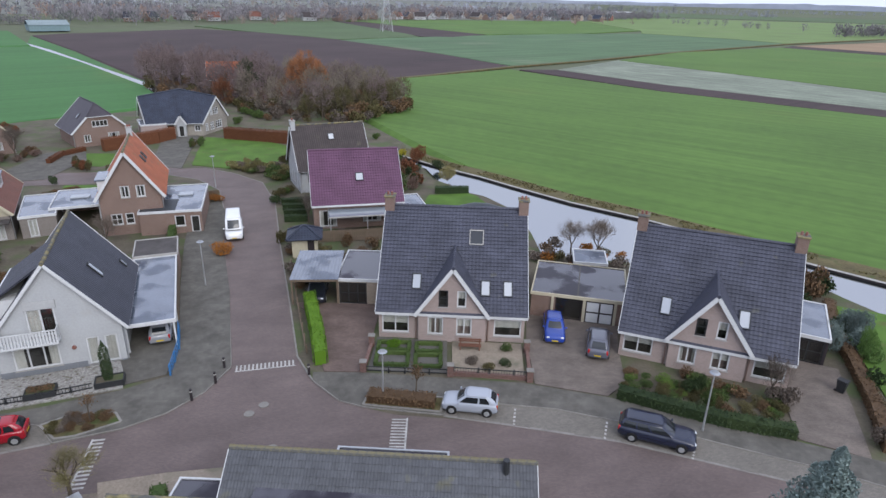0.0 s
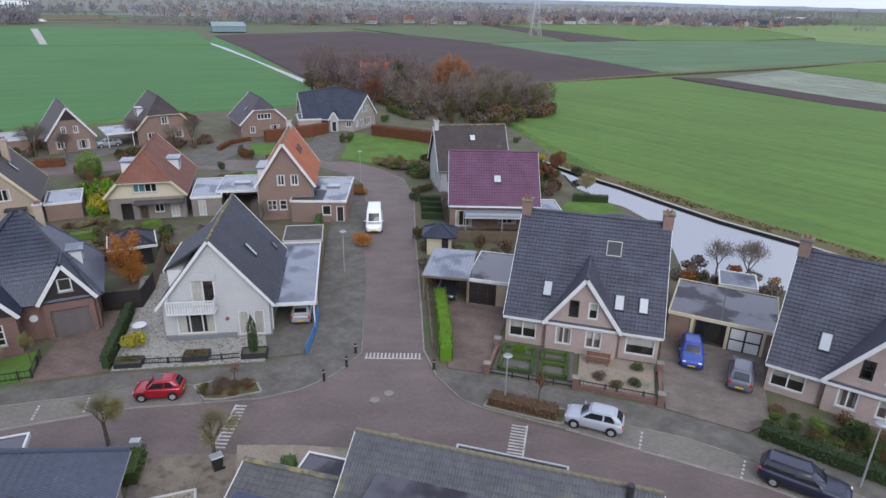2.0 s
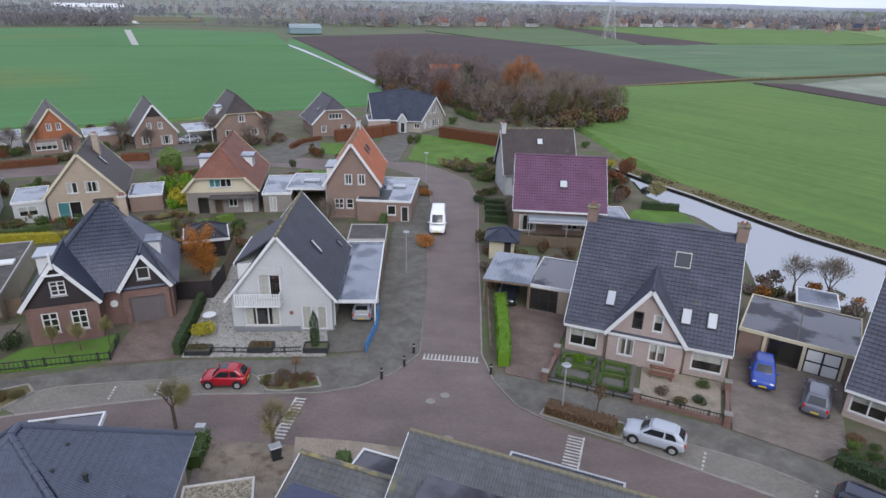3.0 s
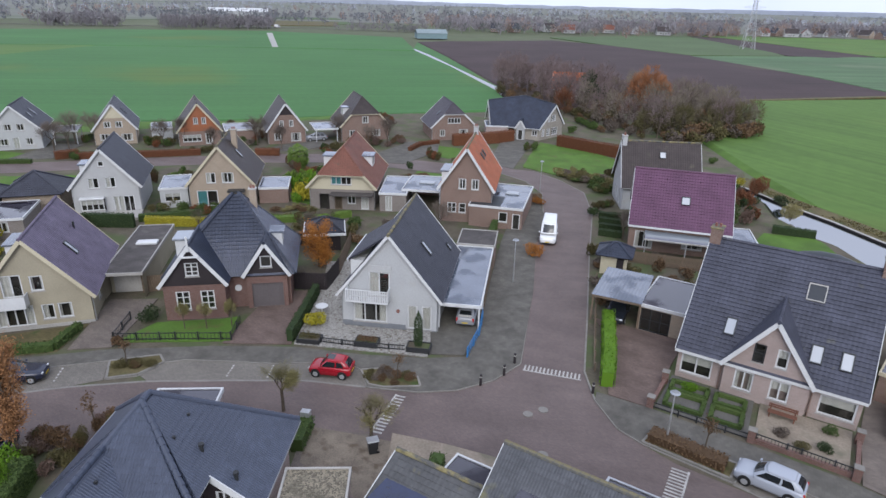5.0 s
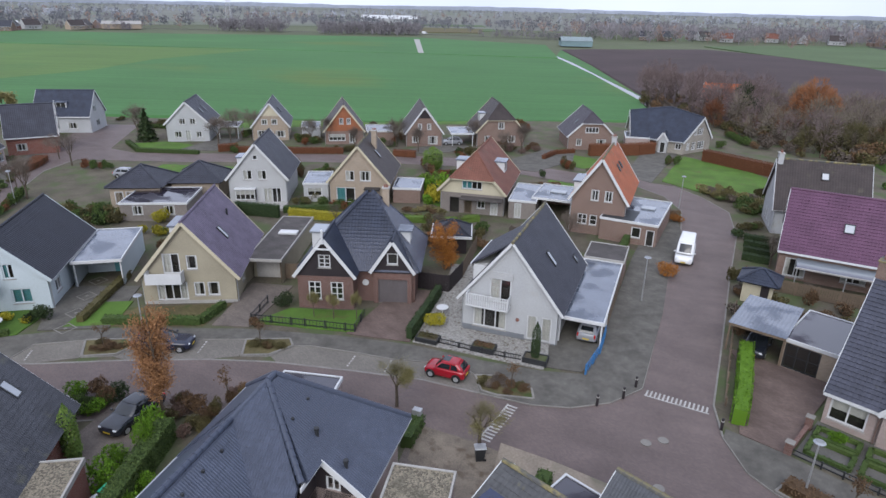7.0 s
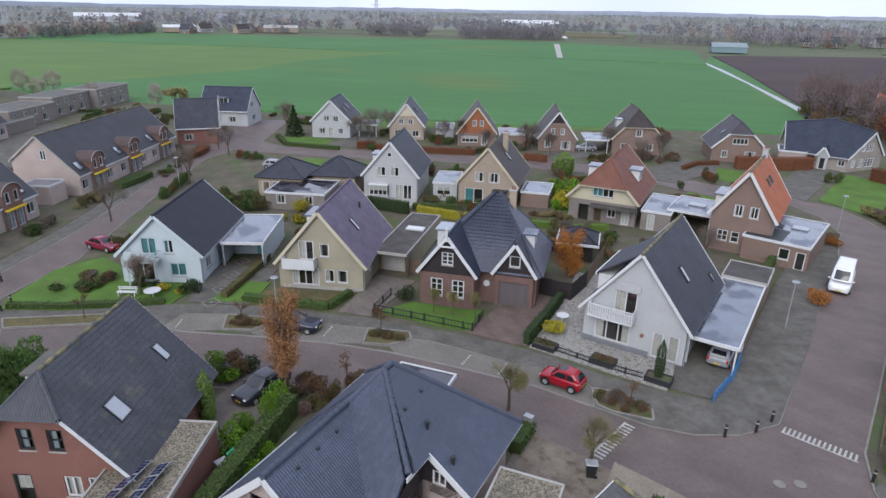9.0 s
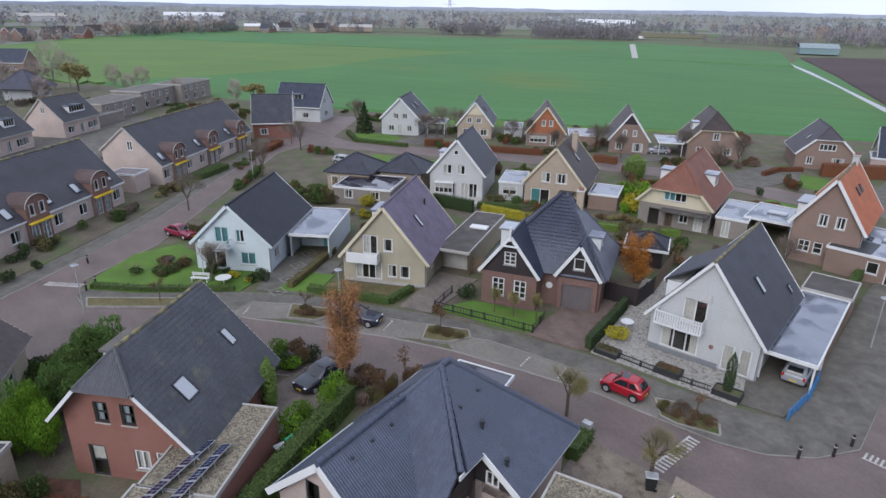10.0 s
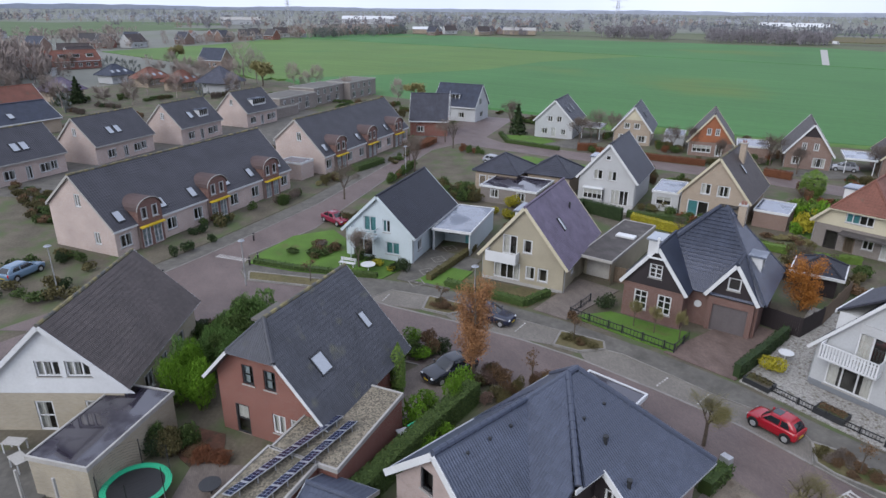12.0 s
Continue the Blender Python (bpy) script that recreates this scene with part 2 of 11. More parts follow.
M["wood_dark"] = surface("black_boards", (0.025, 0.02, 0.022), 0.6, 0.7, 1.4, 0.5, 12, 0.2)
M["wood_orange"] = surface("orange_boards", (0.26, 0.095, 0.045), 0.65, 0.75, 1.15, 0.6, 10, 0.2)
M["wood_fence"] = surface("weathered_fence_wood", (0.14, 0.105, 0.075), 0.85, 0.65, 1.3, 0.8, 10, 0.3)
M["tile_dark"] = tile_mat("anthracite_tiles", (0.034, 0.036, 0.048))
M["tile_navy"] = tile_mat("navy_black_tiles", (0.02, 0.022, 0.031), 0.5)
M["tile_black"] = tile_mat("glazed_blue_black_tiles", (0.026, 0.032, 0.05), 0.38)
M["tile_terrace"] = tile_mat("weathered_anthracite_tiles", (0.05, 0.05, 0.058), 0.5, 0.75, 1.25)
M["tile_grey"] = tile_mat("grey_tiles", (0.05, 0.047, 0.048), moss=(0.07, 0.068, 0.045), moss_amount=0.15)
M["tile_brown"] = tile_mat("brown_grey_tiles", (0.04, 0.031, 0.03), moss=(0.06, 0.052, 0.04), moss_amount=0.25)
M["tile_plum"] = tile_mat("plum_grey_tiles", (0.052, 0.046, 0.056), 0.5)
M["tile_purple"] = tile_mat("plum_red_tiles", (0.1, 0.046, 0.082), 0.5)
M["tile_violet"] = tile_mat("violet_grey_tiles", (0.105, 0.085, 0.125), 0.5)
M["tile_orange"] = tile_mat("orange_tiles", (0.3, 0.09, 0.04), 0.6, moss=(0.16, 0.11, 0.055), moss_amount=0.3)
M["tile_red"] = tile_mat("red_brown_tiles", (0.145, 0.06, 0.042), 0.6, moss=(0.1, 0.065, 0.045), moss_amount=0.3)
M["tile_old"] = tile_mat("old_lichened_tiles", (0.075, 0.076, 0.078), 0.65, moss=(0.12, 0.11, 0.06), moss_amount=0.15)
M["tile_slate"] = tile_mat("dark_slate_grey_tiles", (0.05, 0.06, 0.088), 0.42)
M["panel"] = surface("solar_cells", (0.012, 0.018, 0.05), 0.15, 0.8, 1.3, 2, 6, 0, spec=0.7)
M["lichen"] = surface("lichened_ridge", (0.2, 0.172, 0.085), 0.9, 0.5, 1.4, 1.5, 9, 0.4, spot=(0.085, 0.085, 0.08), spot_amount=0.95, spot_scale=2)
M["bitumen"] = wet_mat("wet_bitumen_roof", (0.024, 0.021, 0.03), 0.45, 0.3)
M["bitumen_brown"] = surface("dark_gravelled_felt", (0.062, 0.056, 0.054), 0.85, 0.55, 1.5, 0.7, 14, 0.4, coord="World", spot=(0.1, 0.095, 0.085), spot_amount=0.3, spot_scale=0.6)
M["bitumen_dry"] = surface("weathered_bitumen", (0.1, 0.095, 0.085), 0.8, 0.7, 1.3, 0.5, 8, 0.2, coord="World")
M["bitumen_blue"] = wet_mat("pale_grey_roof_sheet", (0.098, 0.114, 0.145), 0.4, 0.4)
M["gravel_roof"] = gravel_mat("pebbled_flat_roof", (0.155, 0.135, 0.1), (0.075, 0.07, 0.05), 11.0)
M["glass"] = glass_mat("window_glass")
# near-black paint for the shade inside unlit rooms
M["room"] = surface("unlit_room_dark", (0.035, 0.033, 0.03), 0.9, 0.6, 1.3, 1, 5, 0)
M["curtain"] = surface("white_curtain", (0.62, 0.61, 0.58), 0.9, 0.8, 1.05, 2.5, 9, 0.2)
M["teal"] = surface("teal_blind", (0.1, 0.3, 0.32), 0.8, 0.85, 1.1)
M["concrete"] = surface("concrete", (0.33, 0.32, 0.3), 0.85, 0.75, 1.15, 0.6, 8, 0.2)
M["black"] = surface("black_plastic", (0.015, 0.015, 0.016), 0.5, 0.8, 1.3)
M["steel"] = surface("galvanised_steel", (0.42, 0.43, 0.44), 0.45, 0.8, 1.15, 1, 8, 0.05, metal=0.6)
M["dark_metal"] = surface("dark_metal", (0.04, 0.042, 0.045), 0.45, 0.8, 1.3, metal=0.4)
M["blue_paint"] = surface("blue_painted_steel", (0.04, 0.16, 0.36), 0.5, 0.8, 1.2)
M["yellow"] = surface("yellow_paint", (0.6, 0.42, 0.03), 0.5, 0.85, 1.1)
M["bare_earth"] = surface("tan_bare_earth", (0.235, 0.165, 0.1), 0.95, 0.8, 1.15, 0.03, 0.4, 0.3, coord="World")
M["leek"] = surface("dark_green_leek_field", (0.071, 0.124, 0.058), 0.9, 0.8, 1.2, 0.03, 0.6, 0.3, coord="World", spot=(0.121, 0.155, 0.09), spot_amount=0.35, spot_scale=0.02)
M["polder"] = surface("dull_winter_land", (0.088, 0.1, 0.055), 0.95, 0.7, 1.25, 0.008, 0.08, 0.2, coord="World", spot=(0.068, 0.1, 0.038), spot_amount=0.4, spot_scale=0.006)
M["field_dull"] = surface("dull_green_field", (0.07, 0.105, 0.045), 0.95, 0.8, 1.2, 0.02, 0.3, 0.2, coord="World")


def piece_mat(name, color, rough=0.45, moss=None):
    """Single roof tiles, each a little different."""
    m = surface(name, color, rough, 0.75, 1.25, 0.6, 9, 0.1, per_object=0.03, spec=0.35, spot=moss, spot_amount=0.3, spot_scale=0.7)
    nodes, links, b = m.node_tree.nodes, m.node_tree.links, m.node_tree.nodes["Principled BSDF"]
    geo = nodes.new("ShaderNodeNewGeometry")
    mr = nodes.new("ShaderNodeMapRange")
    mr.inputs[3].default_value, mr.inputs[4].default_value = 0.9, 1.1
    links.new(geo.outputs["Random Per Island"], mr.inputs[0])
    hs = nodes.new("ShaderNodeHueSaturation")
    links.new(mr.outputs[0], hs.inputs["Value"])
    links.new(b.inputs["Base Color"].links[0].from_socket, hs.inputs["Color"])
    links.new(hs.outputs[0], b.inputs["Base Color"])
    return m


M["piece_slate"] = piece_mat("slate_grey_interlocking_tiles", (0.05, 0.06, 0.088), 0.4)
M["piece_black"] = piece_mat("glazed_blue_black_tiles", (0.04, 0.047, 0.072), 0.24)
M["piece_black"].node_tree.nodes["Principled BSDF"].inputs["Specular IOR Level"].default_value = 0.7
M["piece_old"] = piece_mat("old_grey_interlocking_tiles", (0.07, 0.073, 0.08), 0.55, (0.11, 0.105, 0.06))
M["piece_dark"] = piece_mat("anthracite_interlocking_tiles", (0.05, 0.053, 0.063), 0.5, (0.085, 0.086, 0.066))
M["piece_brown"] = piece_mat("brown_grey_interlocking_tiles", (0.066, 0.055, 0.052), 0.6, (0.075, 0.064, 0.058))
M["brick_dark"] = brick_mat("dark_brown_red_brick", (0.155, 0.085, 0.07), (0.19, 0.155, 0.14), (0.115, 0.062, 0.052))
M["wood_red"] = surface("reddish_bench_wood", (0.15, 0.068, 0.045), 0.75, 0.7, 1.2, 0.8, 10, 0.2)
M["tarp"] = surface("dark_tarpaulin", (0.035, 0.04, 0.045), 0.5, 0.7, 1.4, 0.8, 5, 0.3)
M["litter"] = surface("reddish_leaf_litter", (0.085, 0.042, 0.028), 0.95, 0.5, 1.6, 1.2, 12, 0.6, coord="World", spot=(0.05, 0.04, 0.025), spot_amount=0.5, spot_scale=1.5)
M["brick_dormer"] = brick_mat("brown_red_dormer_brick", (0.165, 0.088, 0.074), (0.2, 0.155, 0.135), (0.125, 0.066, 0.056))
M["brick_greybrown"] = brick_mat("grey_brown_brick", (0.2, 0.175, 0.16), (0.24, 0.22, 0.2), (0.165, 0.145, 0.13))
M["brick_taupe"] = brick_mat("taupe_grey_brick", (0.27, 0.245, 0.21), (0.3, 0.28, 0.25), (0.22, 0.2, 0.17))
M["brick_terrace"] = brick_mat("grey_pink_brick", (0.42, 0.335, 0.3), (0.44, 0.4, 0.375), (0.36, 0.285, 0.255))
M["zinc_brown"] = surface("weathered_brown_zinc", (0.075, 0.052, 0.05), 0.7, 0.7, 1.25, 0.5, 5, 0.1)
M["plinth_grey"] = surface("grey_painted_plinth", (0.16, 0.17, 0.185), 0.8, 0.8, 1.15, 0.5, 6, 0.15)
M["door_brown"] = surface("dull_brown_garage_door", (0.1, 0.088, 0.09), 0.6, 0.85, 1.15, 0.5, 6, 0.1)
M["sandy"] = surface("sandy_pavers", (0.25, 0.21, 0.165), 0.9, 0.6, 1.25, 0.5, 7, 0.3, coord="World", spot=(0.15, 0.135, 0.1), spot_amount=0.5, spot_scale=0.5)
M["yard"] = surface("littered_sandy_paving", (0.17, 0.142, 0.112), 0.9, 0.55, 1.4, 0.8, 12, 0.35, coord="World", spot=(0.1, 0.078, 0.055), spot_amount=0.5, spot_scale=1.3)
M["wheat_pale"] = surface("yellowish_wheat_field", (0.075, 0.135, 0.032), 0.9, 0.85, 1.2, 0.02, 0.6, 0.3, coord="World", spot=(0.05, 0.125, 0.034), spot_amount=0.4, spot_scale=0.012)
M["meadow_pale"] = surface("pale_meadow", (0.12, 0.178, 0.057), 0.9, 0.8, 1.2, 0.03, 0.5, 0.3, coord="World", spot=(0.144, 0.172, 0.075), spot_amount=0.4, spot_scale=0.01)
M["tile_semi"] = tile_mat("blue_grey_ribbed_tiles", (0.05, 0.053, 0.072), 0.45, moss=(0.08, 0.08, 0.07), moss_amount=0.1)


def streaks(m, angle, long, wide, amount):
    """Drill rows and tractor lines: the colour varies in long narrow streaks along one direction."""
    nodes, links, b = m.node_tree.nodes, m.node_tree.links, m.node_tree.nodes["Principled BSDF"]
    geo, mp, nz = nodes.new("ShaderNodeNewGeometry"), nodes.new("ShaderNodeMapping"), nodes.new("ShaderNodeTexNoise")
    mp.vector_type = "TEXTURE"
    mp.inputs["Rotation"].default_value = (0, 0, radians(angle))
    mp.inputs["Scale"].default_value = (long, wide, 1)
    nz.inputs["Scale"].default_value, nz.inputs["Detail"].default_value = 1.0, 3
    mr = nodes.new("ShaderNodeMapRange")
    mr.inputs[1].default_value, mr.inputs[2].default_value = 0.3, 0.7
    mr.inputs[3].default_value, mr.inputs[4].default_value = 1 - amount, 1 + amount
    mx = nodes.new("ShaderNodeMix")
    mx.data_type, mx.blend_type = "RGBA", "MULTIPLY"
    mx.inputs[0].default_value = 1.0
    links.new(geo.outputs["Position"], mp.inputs["Vector"])
    links.new(mp.outputs["Vector"], nz.inputs["Vector"])
    links.new(nz.outputs[0], mr.inputs[0])
    old = b.inputs["Base Color"].links[0].from_socket
    links.new(old, mx.inputs[6])
    links.new(mr.outputs[0], mx.inputs[7])
    links.new(mx.outputs[2], b.inputs["Base Color"])


streaks(M["meadow"], -36, 60, 1.6, 0.16)
streaks(M["meadow_pale"], -36, 60, 1.6, 0.14)
streaks(M["stubble"], -45, 12, 1.6, 0.34)
streaks(M["leek"], 36, 90, 5.0, 0.22)
streaks(M["field"], 40, 80, 3.0, 0.1)
streaks(M["wheat_pale"], 40, 80, 3.0, 0.12)
streaks(M["plough"], 40, 40, 1.8, 0.15)
streaks(M["road"], 20, 5.0, 1.8, 0.13)
streaks(M["pave"], 0, 1.3, 1.3, 0.2)
streaks(M["drive"], 0, 1.6, 1.1, 0.18)
streaks(M["drive2"], 0, 1.6, 1.1, 0.18)
for k in ("tile_dark", "tile_semi", "tile_slate", "tile_brown", "tile_old", "tile_violet", "tile_black"):
    streaks(M[k], 0, 0.8, 0.8, 0.16)


# ---- builders ----
def part(name, bm, material, parent=None, label=""):
    """Links a bmesh as one mesh object under a thing or a part."""
    me = bpy.data.meshes.new(name)
    uv = bm.loops.layers.uv.get("UVMap")
    if uv is None:
        uv = bm.loops.layers.uv.new("UVMap")
        bm.normal_update()
        for f in bm.faces:
            n = f.normal
            ax = max(range(3), key=lambda i: abs(n[i]))
            for lp in f.loops:
                c = lp.vert.co
                lp[uv].uv = ((c.y, c.z), (c.x, c.z), (c.x, c.y))[ax]
    bm.to_mesh(me)
    bm.free()
    for mt in (material if isinstance(material, (list, tuple)) else [material]):
        me.materials.append(mt)
    ob = new(name, me)
    if parent is not None:
        ob.parent = parent
    if label:
        ob["label"] = label
    return ob


def share(name, ob, parent, m):
    """Another object on the same mesh."""
    o = new(name, ob.data)
    o.parent = parent
    o.matrix_basis = m
    return o


def thing(name, m, label, category, group="", kind=""):
    e = new(name)
    e.empty_display_size = 0.3
    e.matrix_basis = m
    return tagged(e, label, category, group, kind)


def add_box(bm, x0, y0, z0, x1, y1, z1, bevel=0.0, m=None, mi=0):
    vs = [bm.verts.new(p) for p in ((x0, y0, z0), (x1, y0, z0), (x1, y1, z0), (x0, y1, z0), (x0, y0, z1), (x1, y0, z1), (x1, y1, z1), (x0, y1, z1))]
    fs = [bm.faces.new([vs[i] for i in q]) for q in ((0, 3, 2, 1), (4, 5, 6, 7), (0, 1, 5, 4), (1, 2, 6, 5), (2, 3, 7, 6), (3, 0, 4, 7))]
    for f in fs:
        f.material_index = mi
    if bevel:
        es = list({e for f in fs for e in f.edges})
        r = bmesh.ops.bevel(bm, geom=es, offset=bevel, segments=1, affect="EDGES")
        vs = list({v for f in r["faces"] for v in f.verts} | {v for v in vs if v.is_valid})
    if m is not None:
        for v in vs:
            v.co = m @ v.co
    return vs


def box(*a, **k):
    bm = bmesh.new()
    add_box(bm, *a, **k)
    return bm


def add_tube(bm, pts, r0, r1=None, n=6, cap=True):
    """A tapered tube along points."""
    r1 = r0 if r1 is None else r1
    rings = []
    pts = [Vector(p) for p in pts]
    for i, p in enumerate(pts):
        d = (pts[min(i + 1, len(pts) - 1)] - pts[max(i - 1, 0)]).normalized()
        a = d.orthogonal().normalized() if abs(d.z) > 0.99 else d.cross(Vector((0, 0, 1))).normalized()
        b = d.cross(a)
        r = r0 + (r1 - r0) * i / max(1, len(pts) - 1)
        rings.append([bm.verts.new(p + (a * math.cos(2 * math.pi * j / n) + b * math.sin(2 * math.pi * j / n)) * r) for j in range(n)])
    for u, v in zip(rings, rings[1:]):
        for j in range(n):
            bm.faces.new((u[j], u[(j + 1) % n], v[(j + 1) % n], v[j]))
    if cap:
        bm.faces.new(rings[0][::-1])
        bm.faces.new(rings[-1])


def tube(*a, **k):
    bm = bmesh.new()
    add_tube(bm, *a, **k)
    return bm


def roof_plane(bm, pts, course=0.34, step=0.028, thick=0.12):
    """A tiled slope: pts is a convex outline, eave edge first; stepped courses on top, a solid edge and underside."""
    uv = bm.loops.layers.uv.get("UVMap") or bm.loops.layers.uv.new("UVMap")
    P = [Vector(p) for p in pts]
    eu = (P[1] - P[0]).normalized()
    nrm = Vector((0, 0, 0))
    for i in range(1, len(P) - 1):
        nrm += (P[i] - P[0]).cross(P[i + 1] - P[0])
    nrm.normalize()
    if nrm.z < 0:
        nrm = -nrm
    ev = nrm.cross(eu)
    if ev.z < 0:
        ev = -ev
    Q = [((p - P[0]).dot(eu), (p - P[0]).dot(ev)) for p in P]
    vmax = max(q[1] for q in Q)

    def span(v):
        us = []
        for (u0, v0), (u1, v1) in zip(Q, Q[1:] + Q[:1]):
            if abs(v1 - v0) < 1e-6:
                if abs(v - v0) < 1e-4:
                    us += [u0, u1]
            elif min(v0, v1) - 1e-5 <= v <= max(v0, v1) + 1e-5:
                us.append(u0 + (u1 - u0) * (v - v0) / (v1 - v0))
        return (min(us), max(us)) if us else (0, 0)

    def W(u, v, h):
        return P[0] + eu * u + ev * v + nrm * h

    def quad(ps, uvs):
        f = bm.faces.new([bm.verts.new(p) for p in ps])
        for lp, t in zip(f.loops, uvs):
            lp[uv].uv = t
        return f

    brk = sorted({round(q[1], 4) for q in Q if q[1] > 1e-4})
    n = max(1, int(vmax / course + 0.5))
    c = vmax / n
    prev = None
    for k in range(n):
        vs = [k * c] + [b for b in brk if k * c + 1e-3 < b < (k + 1) * c - 1e-3] + [(k + 1) * c]
        a0, a1 = span(min(vs[0], vmax))
        quad([W(a0, vs[0], thick), W(a1, vs[0], thick), W(a1, vs[0], thick + step), W(a0, vs[0], thick + step)], [(a0, vs[0]), (a1, vs[0]), (a1, vs[0] + step), (a0, vs[0] + step)])
        for va, vb in zip(vs, vs[1:]):
            u0, u1 = span(va)
            w0, w1 = span(min(vb, vmax))
            ha, hb = thick + step * (1 - (va - k * c) / c), thick + step * (1 - (vb - k * c) / c)
            if w1 - w0 < 0.01:
                quad([W(u0, va, ha), W(u1, va, ha), W((w0 + w1) / 2, vb, hb)], [(u0, va), (u1, va), ((w0 + w1) / 2, vb)])
            else:
                quad([W(u0, va, ha), W(u1, va, ha), W(w1, vb, hb), W(w0, vb, hb)], [(u0, va), (u1, va), (w1, vb), (w0, vb)])
    low = [P[0] + eu * u + ev * v for u, v in Q]
    top = [P[0] + eu * u + ev * v + nrm * thick for u, v in Q]
    quad(low[::-1], Q[::-1])
    for i in range(len(Q)):
        j = (i + 1) % len(Q)
        quad([low[i], low[j], top[j], top[i]], [Q[i], Q[j], (Q[j][0], Q[j][1] + 0.1), (Q[i][0], Q[i][1] + 0.1)])
    return nrm


from mathutils.geometry import tessellate_polygon


def wall_face(bm, outline, holes, place, depth=0.14):
    """A wall with openings: outline and holes in (u, z); place maps (u, z, d) to space, d inwards."""
    uv = bm.loops.layers.uv.get("UVMap") or bm.loops.layers.uv.new("UVMap")
    loops = [outline] + [[(a, b), (a, b + h), (a + w, b + h), (a + w, b)] for a, b, w, h in holes]
    flat = [p for lp in loops for p in lp]
    vs = [bm.verts.new(place(u, z, 0)) for u, z in flat]
    ref = Vector(place(0, 0, -1)) - Vector(place(0, 0, 0))
    for tri in tessellate_polygon([[Vector((u, z, 0)) for u, z in lp] for lp in loops]):
        try:
            f = bm.faces.new([vs[i] for i in tri])
        except ValueError:
            continue
        f.normal_update()
        if f.normal.dot(ref) < 0:
            f.normal_flip()
        for lp in f.loops:
            lp[uv].uv = flat[vs.index(lp.vert)]
    i = len(outline)
    for a, b, w, h in holes:
        inner = [bm.verts.new(place(u, z, depth)) for u, z in ((a, b), (a, b + h), (a + w, b + h), (a + w, b))]
        for j in range(4):
            f = bm.faces.new([vs[i + j], vs[i + (j + 1) % 4], inner[(j + 1) % 4], inner[j]])
            for lp in f.loops:
                lp[uv].uv = (a, b)
        i += 4


_layer = [0]
FOOT = []


def slab(name, poly, z1, z0, material, label="", category="", kind="structure", inset=0.0):
    """A flat piece of ground: an outline in plan, its top and its sides down to z0 (sloped outwards by inset)."""
    _layer[0] += 1
    if not name.startswith(("ground", "field", "water", "plots")):
        FOOT.append(list(poly))
    z1 += 0.0012 * (_layer[0] % 60)
    bm = bmesh.new()
    tri = tessellate_polygon([[Vector((x, y, 0)) for x, y in poly]])
    cx, cy = sum(p[0] for p in poly) / len(poly), sum(p[1] for p in poly) / len(poly)
    top = [bm.verts.new((x, y, z1)) for x, y in poly]
    for t in tri:
        f = bm.faces.new([top[i] for i in t])
        f.normal_update()
        if f.normal.z < 0:
            f.normal_flip()
    area = sum(poly[i][0] * poly[(i + 1) % len(poly)][1] - poly[(i + 1) % len(poly)][0] * poly[i][1] for i in range(len(poly)))
    sgn = 1 if area > 0 else -1
    if z0 < z1:
        low = []
        for i, (x, y) in enumerate(poly):
            a, b = Vector(poly[i - 1]), Vector(poly[(i + 1) % len(poly)])
            d = (b - a).normalized()
            low.append(bm.verts.new((x + d.y * inset * sgn, y - d.x * inset * sgn, z0)))
        for i in range(len(poly)):
            j = (i + 1) % len(poly)
            bm.faces.new((top[i], low[i], low[j], top[j]) if sgn > 0 else (top[i], top[j], low[j], low[i]))
    ob = part(name, bm, material)
    return tagged(ob, label, category, kind=kind)


def strip(points, left, right):
    """The outline of a band along points, left and right of it."""
    P = [Vector(p) for p in points]
    L, R = [], []
    for i, p in enumerate(P):
        d = (P[min(i + 1, len(P) - 1)] - P[max(i - 1, 0)]).normalized()
        n = Vector((-d.y, d.x))
        L.append(tuple(p + n * left))
        R.append(tuple(p - n * right))
    return R + L[::-1]


def band(points, wid):
    return strip(points, wid / 2, wid / 2)


# ---- ground, fields, roads ----
slab("ground", [(-4000, -1500), (4000, -1500), (4000, 4500), (-4000, 4500)], -0.7, -0.7, M["polder"], "flat dull green polder land reaching the horizon", "ground")
# fields, each a raised sheet between ditches
slab("field_wheat", [(-150, 66), (-136, 78), (-112, 99), (-86, 131), (-68, 153), (-88.5, 184.5), (-137, 240.5), (-193, 301), (-259, 260), (-325, 208), (-410, 138), (-560, 10), (-420, -60), (-200, 20)], -0.05, -0.7, M["field"], "bright green winter wheat field behind the houses", "field", inset=1.0)
slab("field_wheat_pale", [(-240, 2), (-246, 21), (-251, 46), (-266, 90), (-299, 128), (-312, 158), (-330, 204), (-408, 136), (-553, 12), (-420, -54), (-300, -18)], -0.035, -0.7, M["wheat_pale"], "yellowish green stretch of winter wheat", "field")
slab("field_far", [(-197, 306), (-272, 404), (-390, 388), (-457, 322), (-520, 236), (-640, 120), (-620, -20), (-563, 14), (-413, 142), (-327, 211), (-261, 263)], -0.06, -0.7, M["field"], "narrow green field beyond a ditch", "field", inset=1.0)
slab("field_ploughed", [(-70, 160), (-30, 172), (-16, 216), (25.6, 262.5), (-2.4, 310.5), (-66.5, 396), (-133, 449.5), (-180, 470), (-228, 394), (-236, 371), (-159.3, 280), (-94.7, 199), (-80, 178)], -0.08, -0.7, M["plough"], "dark ploughed clay field", "field", inset=1.0)
